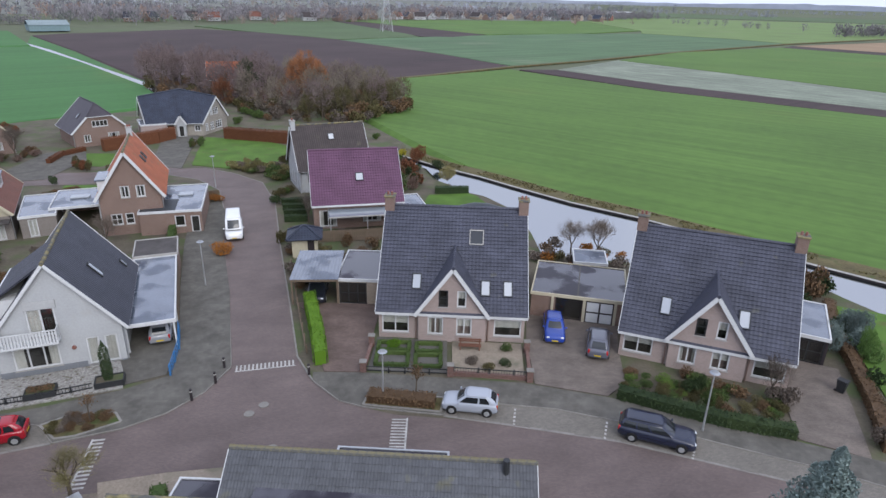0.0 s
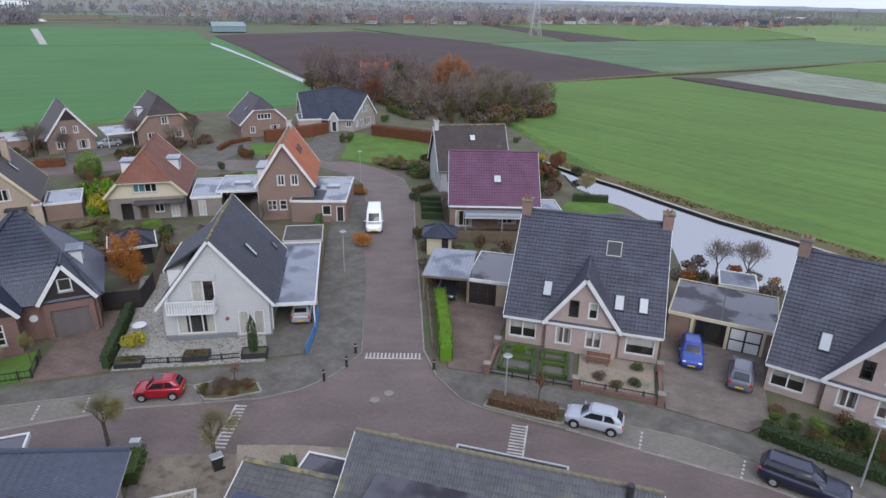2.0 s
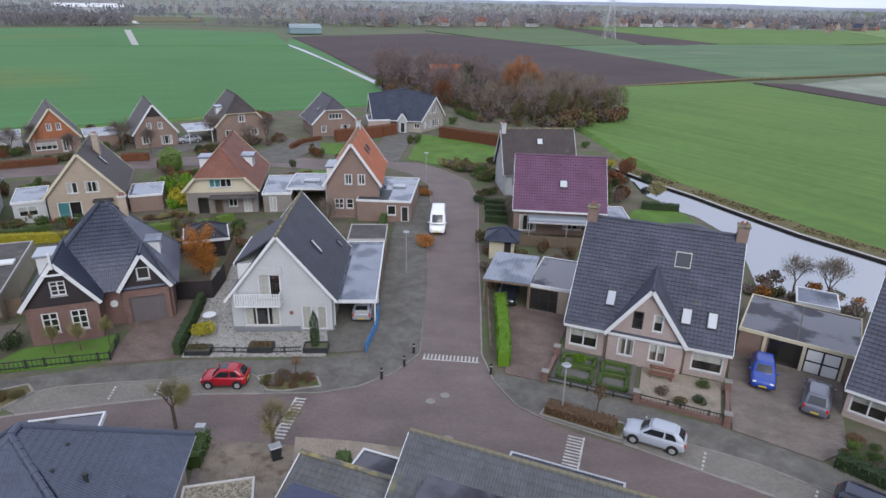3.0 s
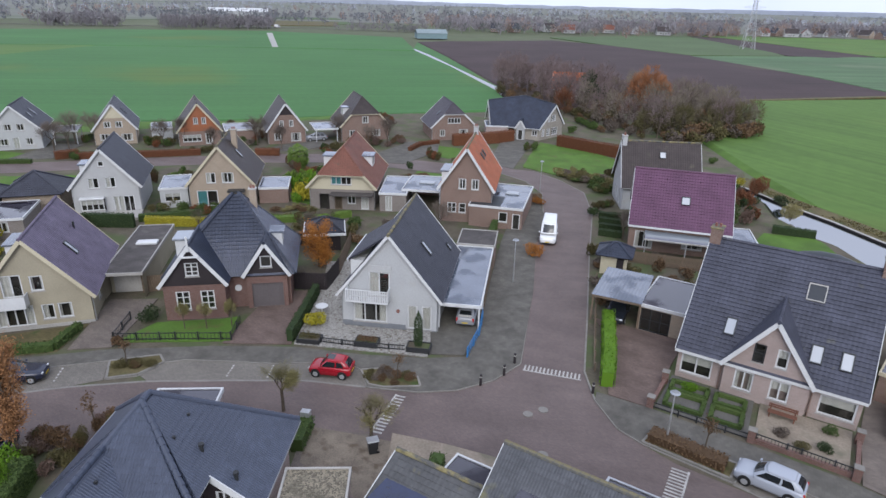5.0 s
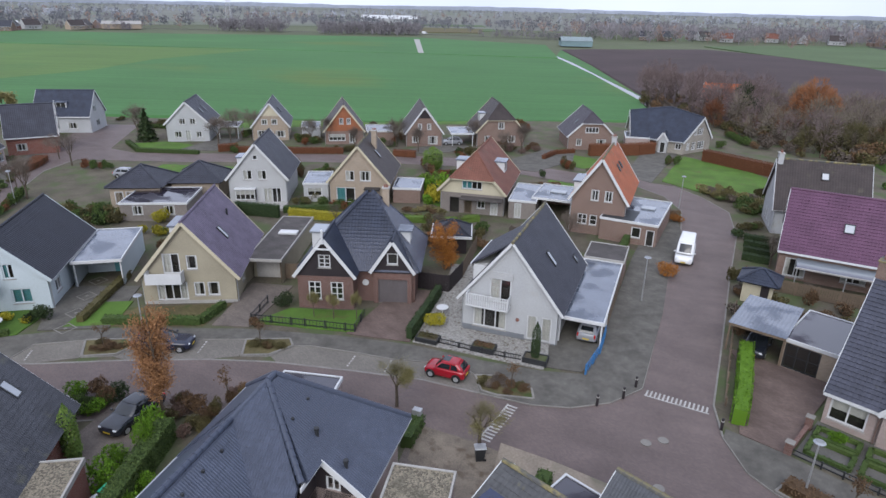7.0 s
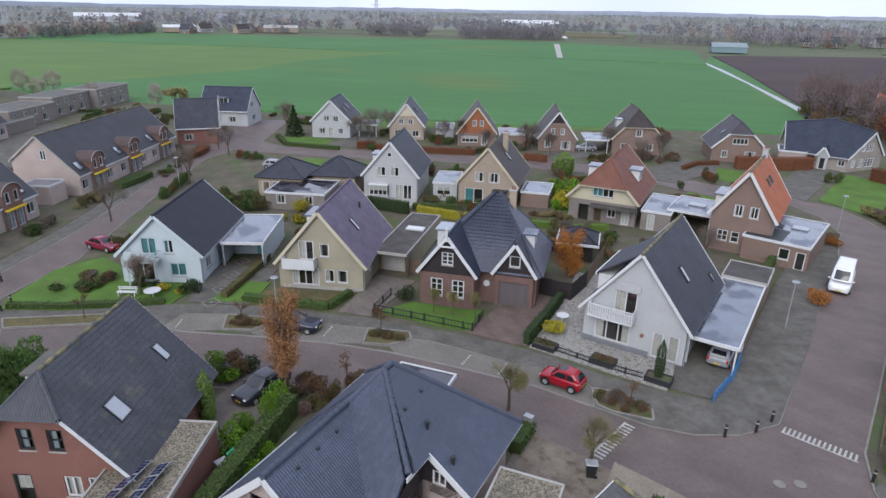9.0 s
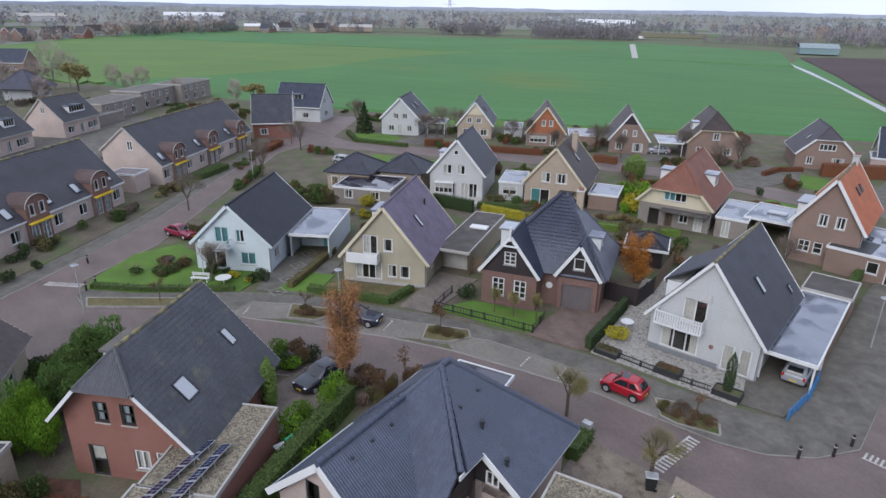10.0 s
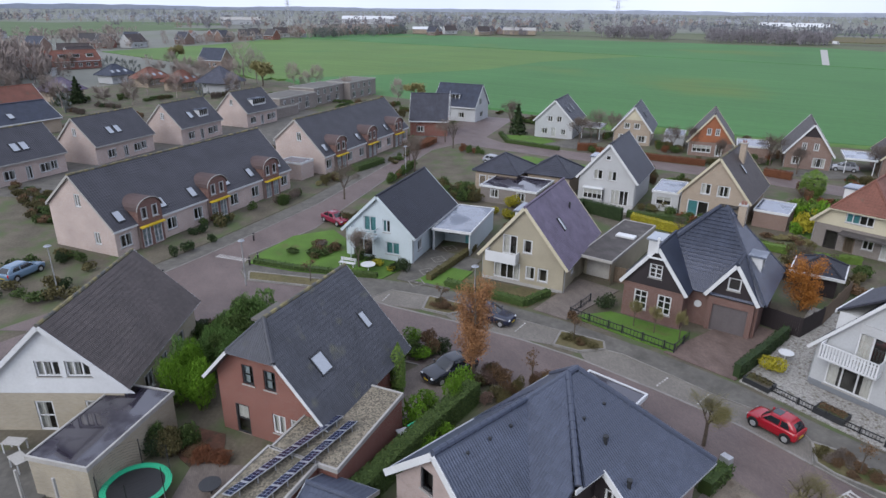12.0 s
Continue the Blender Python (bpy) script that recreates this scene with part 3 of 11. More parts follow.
slab("field_meadow", [(4, 100), (12, 92), (22, 82), (34, 73), (46, 61.5), (70, 38), (130, -10), (262, 31), (111.1, 158.2), (66, 197), (27, 246), (24, 250), (-15, 214), (-18, 184), (-10, 165), (-20, 146), (-6, 118)], -0.03, -0.7, M["meadow"], "large bright green meadow beside the water", "field", inset=1.2)
slab("field_cabbage", [(43.4, 253), (79, 299.6), (126, 230.8), (142, 205.4), (282, 60), (272.5, 43), (118.8, 170.4), (72.2, 214.8)], -0.05, -0.7, M["stubble"], "grey-green cabbage field in strips", "field", inset=0.4)
slab("field_dark_strip", [(28.2, 249.8), (42.7, 252.5), (71.6, 214.2), (118.3, 169.8), (272, 42), (262, 33), (111.3, 158.9), (66.5, 197.8)], -0.045, -0.7, M["plough"], "dark strip of bare soil", "field", inset=0.4)
slab("field_light_green", [(80, 301), (126, 356), (211, 413.4), (247, 367), (319, 289), (310, 150), (284, 64), (143, 206.6), (127, 232)], -0.055, -0.7, M["meadow"], "light green meadow beyond the cabbages", "field", inset=0.4)
slab("field_tan", [(229, 434), (334, 500), (440, 566), (520, 420), (330, 300), (262, 390)], -0.06, -0.7, M["bare_earth"], "tan field of bare earth", "field")
slab("field_grey_strip", [(212, 414), (228.6, 433.4), (261.6, 389.4), (329.4, 299.4), (320, 290), (247.6, 367.6)], -0.065, -0.7, M["plough"], "narrow grey strip of tilled soil", "field")
slab("field_leek", [(-65, 391.5), (-18.4, 436.6), (42, 486.6), (107, 527.6), (161, 549.6), (217, 498), (234, 457), (126.6, 361.4), (63.6, 297.4), (26, 264.6), (-1.8, 312)], -0.06, -0.7, M["leek"], "dark green leek field with pale rows", "field", inset=0.4)
slab("field_open", [(162, 552), (176, 601), (168, 824), (289, 1010), (402, 1036), (640, 980), (900, 800), (760, 560), (450, 580), (362, 552), (236, 459), (219, 500)], -0.07, -0.7, M["meadow_pale"], "wide pale green meadows towards the horizon", "field")
slab("farm_path", band([(-17, 214.5), (26, 261.4), (64, 295.6), (126.6, 358.8), (232, 452), (362, 550)], 2.6), -0.02, -0.5, M["ditch_bank"], "rough brownish farm path between the fields", "path")
slab("field_behind_plough", [(-197, 511), (-152, 603), (-114, 652), (-30, 472), (-19, 438.4), (-66.8, 398), (-133, 450.6)], -0.06, -0.7, M["field_dull"], "pale dull green field", "field")
slab("field_plough_strip", [(-113.4, 653), (-86, 655), (27.4, 481.4), (2.8, 445), (-18, 443)], -0.062, -0.7, M["plough"], "second dark ploughed strip", "field")
slab("field_green_strip", [(-105, 674), (-6, 752), (166, 822), (174, 603), (106.6, 529), (43, 495), (28.4, 482.4), (-84, 656)], -0.064, -0.7, M["meadow"], "green meadow before the far village", "field")
slab("water", [(-9.5, 109), (-8.1, 105.7), (-3, 98.6), (-1, 91.8), (1.5, 88.7), (3.8, 85.5), (5.9, 84.3), (9, 79), (10.4, 70), (10.4, 62), (16, 60.5), (30, 58), (36, 56), (38, 52), (40, 48), (52, 28), (80, -6), (84, 24), (47, 58.5), (40, 64), (26, 77.6), (18.4, 83), (10.6, 91), (2.2, 99.4)], -0.3, -0.3, M["water"], "still canal reflecting the pale sky", "water")
slab("verge_ditch", [(-76, 176), (-83.6, 183.4), (-132.6, 238), (-176, 287), (-206, 318), (-234, 366), (-160.4, 279), (-95.8, 198)], -0.1, -0.7, M["field"], "rough green verge between ditch and plough land", "verge")
slab("water_ditch", band([(-64, 155), (-86, 183.8), (-134.8, 238.7), (-178.3, 288.1), (-208, 320)], 4.2), -0.14, -0.5, M["water"], "narrow straight ditch between two fields", "water")
slab("bank", [(-9.2, 108.2), (-0.7, 99.3), (5.5, 94), (9.6, 89.7), (13.3, 86), (17.4, 82), (25.1, 76.2), (38.9, 62.8), (45, 57.4), (70.5, 37), (81, 26), (85, 27), (73, 39), (47.6, 60.2), (41, 65.8), (27, 79), (19, 85), (15, 89), (11.3, 92.8), (7, 97), (1, 102.4), (-7, 112)], -0.02, -0.6, M["ditch_bank"], "rough brownish grass bank of the canal", "bank")
QUAY = [(-9.2, 108), (-0.7, 99.1), (5.5, 93.8), (9.6, 89.5), (13.3, 85.8), (17.4, 81.8), (25.1, 76.0), (38.9, 62.6), (45, 57.2), (70.5, 36.8), (81, 25.8)]
# the village's land
slab("plots", [(-9, 106.4), (-3.6, 98.6), (-1.6, 91.8), (1, 88.6), (3.4, 85.2), (5.4, 83.9), (8.6, 78.8), (10.4, 70), (10.8, 63.2), (15, 62), (30, 59.2), (37, 57.4), (38.6, 53.4), (40.4, 49.8), (70, 20), (90, -40), (-40, -90), (-190, -90), (-260, -20), (-150, 60), (-137, 75), (-112, 96), (-87, 128), (-66, 148), (-60, 158), (-25, 168), (-12, 160), (-22, 144), (-8, 116)], -0.03, -0.7, M["soil"], "garden soil with grass and leaf litter between the plots", "ground", inset=0.5)

ROAD_N = [(60, 6), (45, 15.5), (33, 22.5), (21, 28.7), (11.6, 32), (3.1, 33.7), (-3, 34.2), (-6.8, 35.5), (-9.2, 37.8), (-11.0, 41.0)]
STREET_E = [(-13.4, 48.9), (-18, 63.6), (-22.5, 78.7), (-26.7, 87.8), (-32.3, 92.4), (-37.9, 95.2)]
STREET_W = [(-42, 90.8), (-36.4, 88.6), (-31.6, 83.6), (-28, 75), (-24.6, 64), (-19.9, 52), (-15.6, 39.4)]
JUNC_W = [(-16.4, 36.2), (-18.1, 33.7), (-20.2, 32.0), (-23.7, 30.5), (-27.8, 29), (-32.3, 26.2), (-37.6, 22.7), (-41.5, 19.4), (-46, 14.7), (-50.2, 9.8), (-52, 8.1), (-54.1, 6.3), (-58.7, -2.7), (-61.5, -3.4), (-65.4, -2.6)]
WEST_E = [(-72.3, 4.6), (-95, 17.9), (-112, 28.5), (-117, 35)]
BACK_S = [(-104, 46.5), (-90, 62), (-78, 73.4), (-70, 79.4), (-58, 83.6), (-51, 84.8), (-46, 87.5)]
BACK_N = [(-41, 94.5), (-46, 96), (-52, 91.5), (-60, 89.8), (-71, 86), (-80, 80), (-92, 68.5), (-106, 54), (-116, 44), (-122, 42.5), (-142, 56)]
WEST_W = [(-150, 48), (-136, 39), (-106, 20.8), (-82.5, 5.8), (-68.9, -4.9), (-60.5, -12.3), (-53, -22), (-40, -40), (-28, -60)]
ROAD_S = [(-22, -57), (-34, -37), (-46, -19), (-51, -9), (-49.5, -2.5), (-45.5, 3.2), (-41.5, 8.3), (-37.6, 13.3), (-32.8, 18.2), (-27.2, 22.2), (-21.3, 25.2), (-16.3, 27.2), (-8, 28.3), (0, 27.8), (8, 26.2), (17, 22.6), (29, 16.2), (41, 8.8), (56, -1)]
slab("road", ROAD_N + STREET_E + BACK_N[:1] + STREET_W + JUNC_W + ROAD_S, -0.018, -0.02, M["road"], "brown-grey clinker road through the village", "road")
slab("road_west", [(-60, -3.4), (-65.4, -2.6)] + WEST_E + [(-122, 42.5), (-142, 56)] + WEST_W[:7] + [(-49.5, -9)], -0.014, -0.02, M["road"], "grey clinker street along the terraced houses", "road")
slab("road_back", [(-117, 35), (-104, 46.5)] + BACK_S[1:] + [(-42, 90.8), (-37.9, 95.2)] + BACK_N[:-1], -0.012, -0.02, M["road"], "narrow clinker lane in front of the far houses", "road")

# a ditch inlet in the wheat field
slab("farm_track", [(-262, 266.5), (-264.5, 264.5), (-371, 366), (-368, 369)], -0.035, -0.04, M["concrete"], "short pale farm track in the field", "farm track")

# pavements, bays, drives and beds
slab("pavement_east", [(-9.2, 37.9), (-6.9, 35.6), (-5.2, 34.95), (0.3, 34.25), (0.9, 36.0), (8, 35.2), (16, 32.8), (24, 29.6), (33, 25), (47, 17), (49, 20), (34, 28), (23, 32.3), (11.9, 36.6), (6.1, 38.1), (-5.7, 39.0), (-9.4, 38.9), (-12.2, 49), (-16.6, 63), (-21, 78), (-25, 87), (-31, 92.2), (-30.5, 93), (-24.2, 88.4), (-20, 79), (-15.6, 63.2), (-11.4, 49), (-8.9, 40.2)][:17], 0.06, -0.1, M["pave"], "grey concrete pavement with kerb", "pavement")
slab("pavement_west", [(-15.6, 39.4), (-16.4, 36.2), (-18.1, 33.7), (-20.2, 32.1), (-23.7, 30.6), (-25.5, 32.2), (-26.2, 32.3), (-29.2, 31.0), (-31.4, 29.4), (-34.2, 28.0), (-37.6, 26.1), (-38.6, 25.0), (-38.7, 22.8), (-40.2, 21.3), (-42.2, 23.0), (-48.8, 16.4), (-47.3, 16.2), (-47.1, 14.5), (-48.7, 12.6), (-51.2, 13.8), (-53.3, 10.7), (-52.0, 8.3), (-54.1, 6.5), (-58.7, -2.6), (-61.5, -3.2), (-63.0, -2.8), (-59.7, 1.8), (-57.0, 7.5), (-55.9, 10.0), (-54.4, 12.4), (-51.4, 16.3), (-43.9, 23.7), (-37.5, 28.5), (-31.9, 31.9), (-26.9, 33.8), (-22.2, 36.1), (-19.6, 38.0), (-21.6, 44.8), (-24.8, 53), (-28.4, 63), (-31.6, 73.5), (-30.2, 79), (-27.7, 74.6), (-24.4, 63.8), (-19.8, 52)], 0.06, -0.1, M["pave"], "grey concrete pavement round the corner", "pavement")
slab("parking_bay_east", [(0.3, 34.2), (0.9, 36.0), (8, 35.2), (16, 32.8), (24, 29.6), (33, 25), (33, 22.5), (21, 28.7), (11.6, 32), (3.1, 33.7)], -0.008, -0.02, M["bay"], "grey clinker parking bay", "parking bay")
slab("parking_bay_west", [(-38.6, 22.9), (-38.5, 24.9), (-37.6, 26), (-34.2, 27.9), (-31.4, 29.3), (-29.2, 30.9), (-26.2, 32.2), (-25.5, 32.1), (-23.8, 30.7), (-27.8, 29.1), (-32.3, 26.3), (-37.6, 22.8)], -0.008, -0.02, M["bay"], "grey clinker parking bay", "parking bay")
slab("parking_bay_far", [(-47.0, 14.4), (-47.3, 16.1), (-48.7, 16.3), (-42.2, 22.9), (-40.3, 21.2), (-41.5, 19.5), (-46, 14.8)], -0.008, -0.02, M["bay"], "grey clinker parking bay", "parking bay")
slab("parking_bay_end", [(-52.0, 8.3), (-53.3, 10.6), (-51.2, 13.7), (-48.7, 12.5), (-50.2, 9.9)], -0.008, -0.02, M["bay"], "grey clinker parking bay", "parking bay")
slab("parking_bay_street", [(-16.1, 40.6), (-18.6, 41.2), (-23.2, 53), (-21.0, 54), (-19.9, 52)], 0.064, 0.0, M["pave"], "grey paved parking bay beside the side street", "parking bay")
slab("drive_brown", [(-8.6, 39.1), (-5.8, 39.1), (-5.4, 50), (-13.2, 50), (-11.6, 48)], 0.03, -0.1, M["drive"], "brown clinker drive", "drive")
slab("drive_shared", [(6.9, 38.1), (11.9, 36.8), (13.6, 38.5), (14.2, 43), (15.3, 48), (7.6, 49.5), (7, 44.5)], 0.03, -0.1, M["drive2"], "grey-brown clinker drive shared by two houses", "drive")
slab("drive_right", [(23.2, 32.6), (26.8, 30.8), (30.6, 41), (26.0, 43)], 0.03, -0.1, M["drive2"], "narrow clinker drive", "drive")
slab("drive_carport", [(-23.7, 36.0), (-19.9, 38.2), (-20.4, 41.8), (-23.6, 50.4), (-27.2, 49.2), (-24.1, 40.2)], 0.03, -0.1, M["pave"], "paved drive under the carport", "drive")
slab("drive_garage", [(-37.2, 29.3), (-32.45, 32.1), (-34.95, 37.0), (-37.1, 41.0), (-40.6, 38.6)], 0.03, -0.1, M["drive"], "brown clinker drive to the garage", "drive")
slab("drive_beige", [(-46.4, 22.2), (-43.9, 24.2), (-48.2, 31.6), (-51.6, 29.2)], 0.03, -0.1, M["drive2"], "sandy clinker drive", "drive")
slab("drive_pattern", [(-55.6, 11.6), (-52.0, 15.9), (-58.4, 21.2), (-62.6, 17.0), (-60.6, 14)], 0.03, -0.1, M["pave"], "grey paved drive with diamond pattern", "drive")
slab("drive_big_house", [(-46.5, 95.6), (-41.2, 94.4), (-44, 105), (-48, 121), (-56, 121.5), (-52, 112)], 0.03, -0.1, M["pave"], "pale paved drive to the large house", "drive")
slab("drive_lane", [(-66, 84), (-58, 86.5), (-58, 98), (-62.5, 106), (-67, 102)], 0.03, -0.1, M["pave"], "pale paved drive between far houses", "drive")
slab("drive_far_row", [(-85, 79), (-79, 83), (-77, 92), (-81.5, 95), (-84, 90)], 0.03, -0.1, M["pave"], "paved drive in the far row", "drive")
slab("drive_far_white", [(-112.5, 50.5), (-107.5, 55.5), (-113.5, 64.5), (-118, 62)], 0.03, -0.1, M["pave"], "paved drive beside the white house", "drive")
slab("drive_south", [(-41.0, 12.6), (-37.4, 15.4), (-35.0, 12.0), (-33.2, 8.2), (-35.4, 5.8), (-38.6, 8.4)], 0.03, -0.1, M["drive2"], "damp drive with a parked car", "drive")
slab("terrace_corner", [(-24.3, 24.7), (-20.4, 26.5), (-18.6, 24.6), (-17.4, 22.0), (-19.6, 20.4), (-22.6, 21.6)], 0.03, -0.1, M["drive2"], "sandy paved front yard", "paving")
slab("yard", [(-24.2, 25.0), (-20.0, 26.3), (-16.4, 27.1), (-16.9, 23.0), (-14.6, 21.6), (-15.4, 19.8), (-18.2, 20.6), (-22.4, 22.2)], 0.046, -0.1, M["yard"], "sandy grey paved yard strewn with leaf litter", "paving")
slab("gravel_path", [(-19.2, 27.3), (-15.8, 28.2), (-12.4, 28.8), (-10.0, 28.6), (-10.0, 23.0), (-14.6, 21.6), (-16.9, 23.0)], 0.05, -0.1, M["sandy"], "pale sandy corner yard", "gravel")
slab("patio", [(-31.0, -0.6), (-28.8, 0.6), (-26.6, -2.2), (-28, -6), (-32.6, -4.6)], 0.03, -0.1, M["drive2"], "round mossy patio behind the brick house", "paving")
slab("patio_cream", [(-36.2, -15.6), (-35.2, -9.4), (-31.2, -12.4), (-26, -12), (-26, -22), (-36, -22)], 0.03, -0.1, M["pave"], "grey paved yard before the cream house", "paving")
slab("gravel_garden", [(-32.3, 32.3), (-22.2, 36.4), (-23.0, 38.2), (-24.0, 39.8), (-30.9, 36.95), (-34.2, 45), (-38.0, 49.0), (-41.0, 46.8), (-37.0, 41.0), (-34.8, 37.0)], 0.03, -0.1, M["gravel"], "white gravel front garden", "gravel")
slab("garden_gravel_right", [(0.9, 39.0), (6.2, 38.6), (6.5, 43.6), (0.9, 43.8)], 0.03, -0.1, M["sandy"], "gravelled front garden with a bench", "gravel")
slab("garden_paved_left", [(-5.4, 39.4), (0.5, 39.2), (0.5, 43.8), (-5.2, 44.2)], 0.03, -0.1, M["bitumen_dry"], "dark slate front garden with box hedges", "paving")
for nm, poly in (("lawn_black_house", [(-44.4, 24.8), (-36.9, 29.9), (-39.4, 33.2), (-40.4, 32.0), (-44.4, 28.7)]), ("lawn_blue_house", [(-62.9, -2.4), (-65.0, -1.9), (-70.3, 2.2), (-71.4, 6.9), (-64.4, 9.2), (-58.6, 13.4), (-56.0, 10.2), (-57.1, 7.6), (-59.8, 1.9)]), ("lawn_beige_house", [(-54.8, 13.2), (-52.2, 16.4), (-55.6, 19.4), (-57.6, 17)]),
                 ("lawn_field_side", [(31, 34), (47, 22), (60, 22), (41, 50), (36, 52)]), ("lawn_by_water", [(-3, 78), (1.5, 76.5), (6.6, 78), (4.6, 83.2), (3.4, 84.6), (-2.1, 83.5)]), ("lawn_big_house", [(-40.4, 96.6), (-33, 94.8), (-26, 99), (-24, 108), (-34, 115), (-45.5, 117), (-43, 106)]),
                 ("lawn_far_white", [(-124, 47), (-116, 45.5), (-107.5, 52.2), (-113.5, 55.5), (-121, 53)]), ("lawn_carport", [(-53.6, 84.0), (-48.9, 84.8), (-48.0, 82.0), (-52.6, 81.4)]), ("lawn_half_hip", [(-60.4, 97.6), (-61.7, 102.4), (-55.8, 103.0), (-52.4, 97.2), (-53.9, 94.4), (-57.8, 95.0)]), ("lawn_bungalow", [(-99, 38), (-91, 44), (-87, 50), (-92, 54), (-104, 44)]), ("lawn_between", [(-62, 64), (-55.5, 58), (-53.5, 60.5), (-58, 70)]), ("lawn_far_edge", [(-137, 74), (-128, 66), (-88, 122), (-90, 126), (-112, 95)])):
    slab(nm, poly, 0.02, -0.1, M["grass"], "short mown lawn, damp green", "lawn")
slab("dry_garden", [(-55.4, 17.6), (-52.4, 15.9), (-46.8, 21.6), (-49.0, 25.6)], 0.015, -0.1, M["ditch_bank"], "dry brownish front garden", "garden bed")
BEDS = (("bed_junction", [(-25.4, 32.1), (-24.0, 33.3), (-21.3, 33.6), (-20.5, 32.7), (-22.7, 31.2), (-23.8, 30.9)]), ("bed_middle", [(-40.2, 21.4), (-38.8, 22.9), (-38.6, 25.0), (-39.7, 25.5), (-42.1, 22.9)]), ("bed_far", [(-48.7, 12.7), (-47.2, 14.6), (-47.4, 16.1), (-48.8, 16.3), (-51.1, 13.8)]), ("bed_lamp", [(-5.2, 35.1), (0.1, 34.5), (0.3, 36.1), (-4.9, 36.6)]), ("bed_corner", [(-60.7, -2.4), (-55.6, 7.4), (-54.1, 6.7), (-58.7, -2.4)]))
for nm, poly in BEDS:
    slab(nm, poly, 0.09, -0.05, M["ditch_bank"], "planted bed edged with kerb stones", "garden bed")


def kerb_run(name, pts, closed=False, w=0.14, z1=0.085):
    """Kerb stones laid end to end, each a piece of its own on one mesh."""
    e = tagged(new(name), "row of worn concrete kerb stones", "kerb", kind="structure")
    P = [Vector(p) for p in pts] + ([Vector(pts[0])] if closed else [])
    bm = bmesh.new()
    add_box(bm, -0.5, -w / 2, -0.1, 0.5, w / 2, z1, bevel=0.012)
    stone = None
    for a, b in zip(P, P[1:]):
        d = b - a
        n = max(1, int(d.length / 1.0 + 0.5))
        ang = math.atan2(d.y, d.x)
        for i in range(n):
            c = a + d * ((i + 0.5) / n)
            m = Matrix.Translation((c.x, c.y, random.uniform(-0.006, 0.006))) @ Matrix.Rotation(ang + random.gauss(0, 0.004), 4, "Z") @ Matrix.Diagonal((d.length / n - 0.016, 1, 1, 1))
            if stone is None:
                stone = part("kerb_stone", bm, M["kerb"], e)
                stone.matrix_basis = m
            else:
                share("kerb_stone", stone, e, m)
    return e


kerb_run("kerb_east", [(-11.0, 41.0), (-9.2, 37.9), (-6.9, 35.6), (-5.2, 34.95), (0.3, 34.25), (0.9, 36.0), (8, 35.2), (16, 32.8), (24, 29.6), (33, 25), (47, 17)])
kerb_run("kerb_bay_east", [(0.3, 34.2), (3.1, 33.7), (11.6, 32), (21, 28.7), (33, 22.5), (45, 15.5)], w=0.2, z1=0.03)
kerb_run("kerb_west", [(-19.9, 52), (-15.6, 39.4), (-16.4, 36.2), (-18.1, 33.7), (-20.2, 32.1), (-23.7, 30.6), (-25.5, 32.2), (-26.2, 32.3), (-29.2, 31.0), (-31.4, 29.4), (-34.2, 28.0), (-37.6, 26.1), (-38.6, 25.0), (-38.7, 22.8), (-40.2, 21.3), (-42.2, 23.0), (-48.8, 16.4), (-47.3, 16.2), (-47.1, 14.5), (-48.7, 12.6), (-51.2, 13.8), (-53.3, 10.7), (-52.0, 8.3), (-54.1, 6.5), (-58.7, -2.6), (-61.5, -3.2)])
for nm, poly in BEDS:
    kerb_run("kerb_" + nm, poly, True, 0.16, 0.15)
kerb_run("kerb_bay_west", [(-23.8, 30.6), (-27.8, 29), (-32.3, 26.2), (-37.6, 22.7), (-41.5, 19.4), (-46, 14.7), (-50.2, 9.8), (-52, 8.2)], w=0.2, z1=0.03)
kerb_run("kerb_south", ROAD_S[3:], w=0.14, z1=0.05)
kerb_run("kerb_street", STREET_E, w=0.14, z1=0.04)
kerb_run("kerb_street_east", [(-11.0, 41.0)] + STREET_E[:1], w=0.14, z1=0.05)
kerb_run("kerb_street_west", STREET_W[:6], w=0.14, z1=0.05)
kerb_run("kerb_terraces", WEST_W[1:6], w=0.14, z1=0.05)
kerb_run("kerb_terraces_east", [(-65.4, -2.6)] + WEST_E, w=0.14, z1=0.05)
slab("pavement_terraces", strip(WEST_W[1:6][::-1], 2.4, 0.0), 0.03, -0.1, M["pave"], "grey pavement before the terraces", "pavement")


def speed_hump(name, a, b, n, width=1.0):
    """White block marking across a road, each block a quad of its own."""
    bm = bmesh.new()
    a, b = Vector(a), Vector(b)
    d = (b - a).normalized()
    q = Vector((-d.y, d.x))
    L = (b - a).length
    for i in range(n):
        s0, s1 = L * i / n + 0.05, L * (i + 0.55) / n + 0.02
        ps = [a + d * s0 + q * 0.12, a + d * s1 + q * 0.12, a + d * s1 + q * width, a + d * s0 + q * width]
        bm.faces.new([bm.verts.new((p.x, p.y, 0.034)) for p in ps])
    ps = [a, b, b + q * 0.12, a + q * 0.12]
    bm.faces.new([bm.verts.new((p.x, p.y, 0.034)) for p in ps])
    bmesh.ops.recalc_face_normals(bm, faces=bm.faces[:])
    for f in bm.faces:
        if f.normal.z < 0:
            f.normal_flip()
    return tagged(part(name, bm, M["white_line"]), "worn white block marking of a speed hump", "road marking", kind="structure")


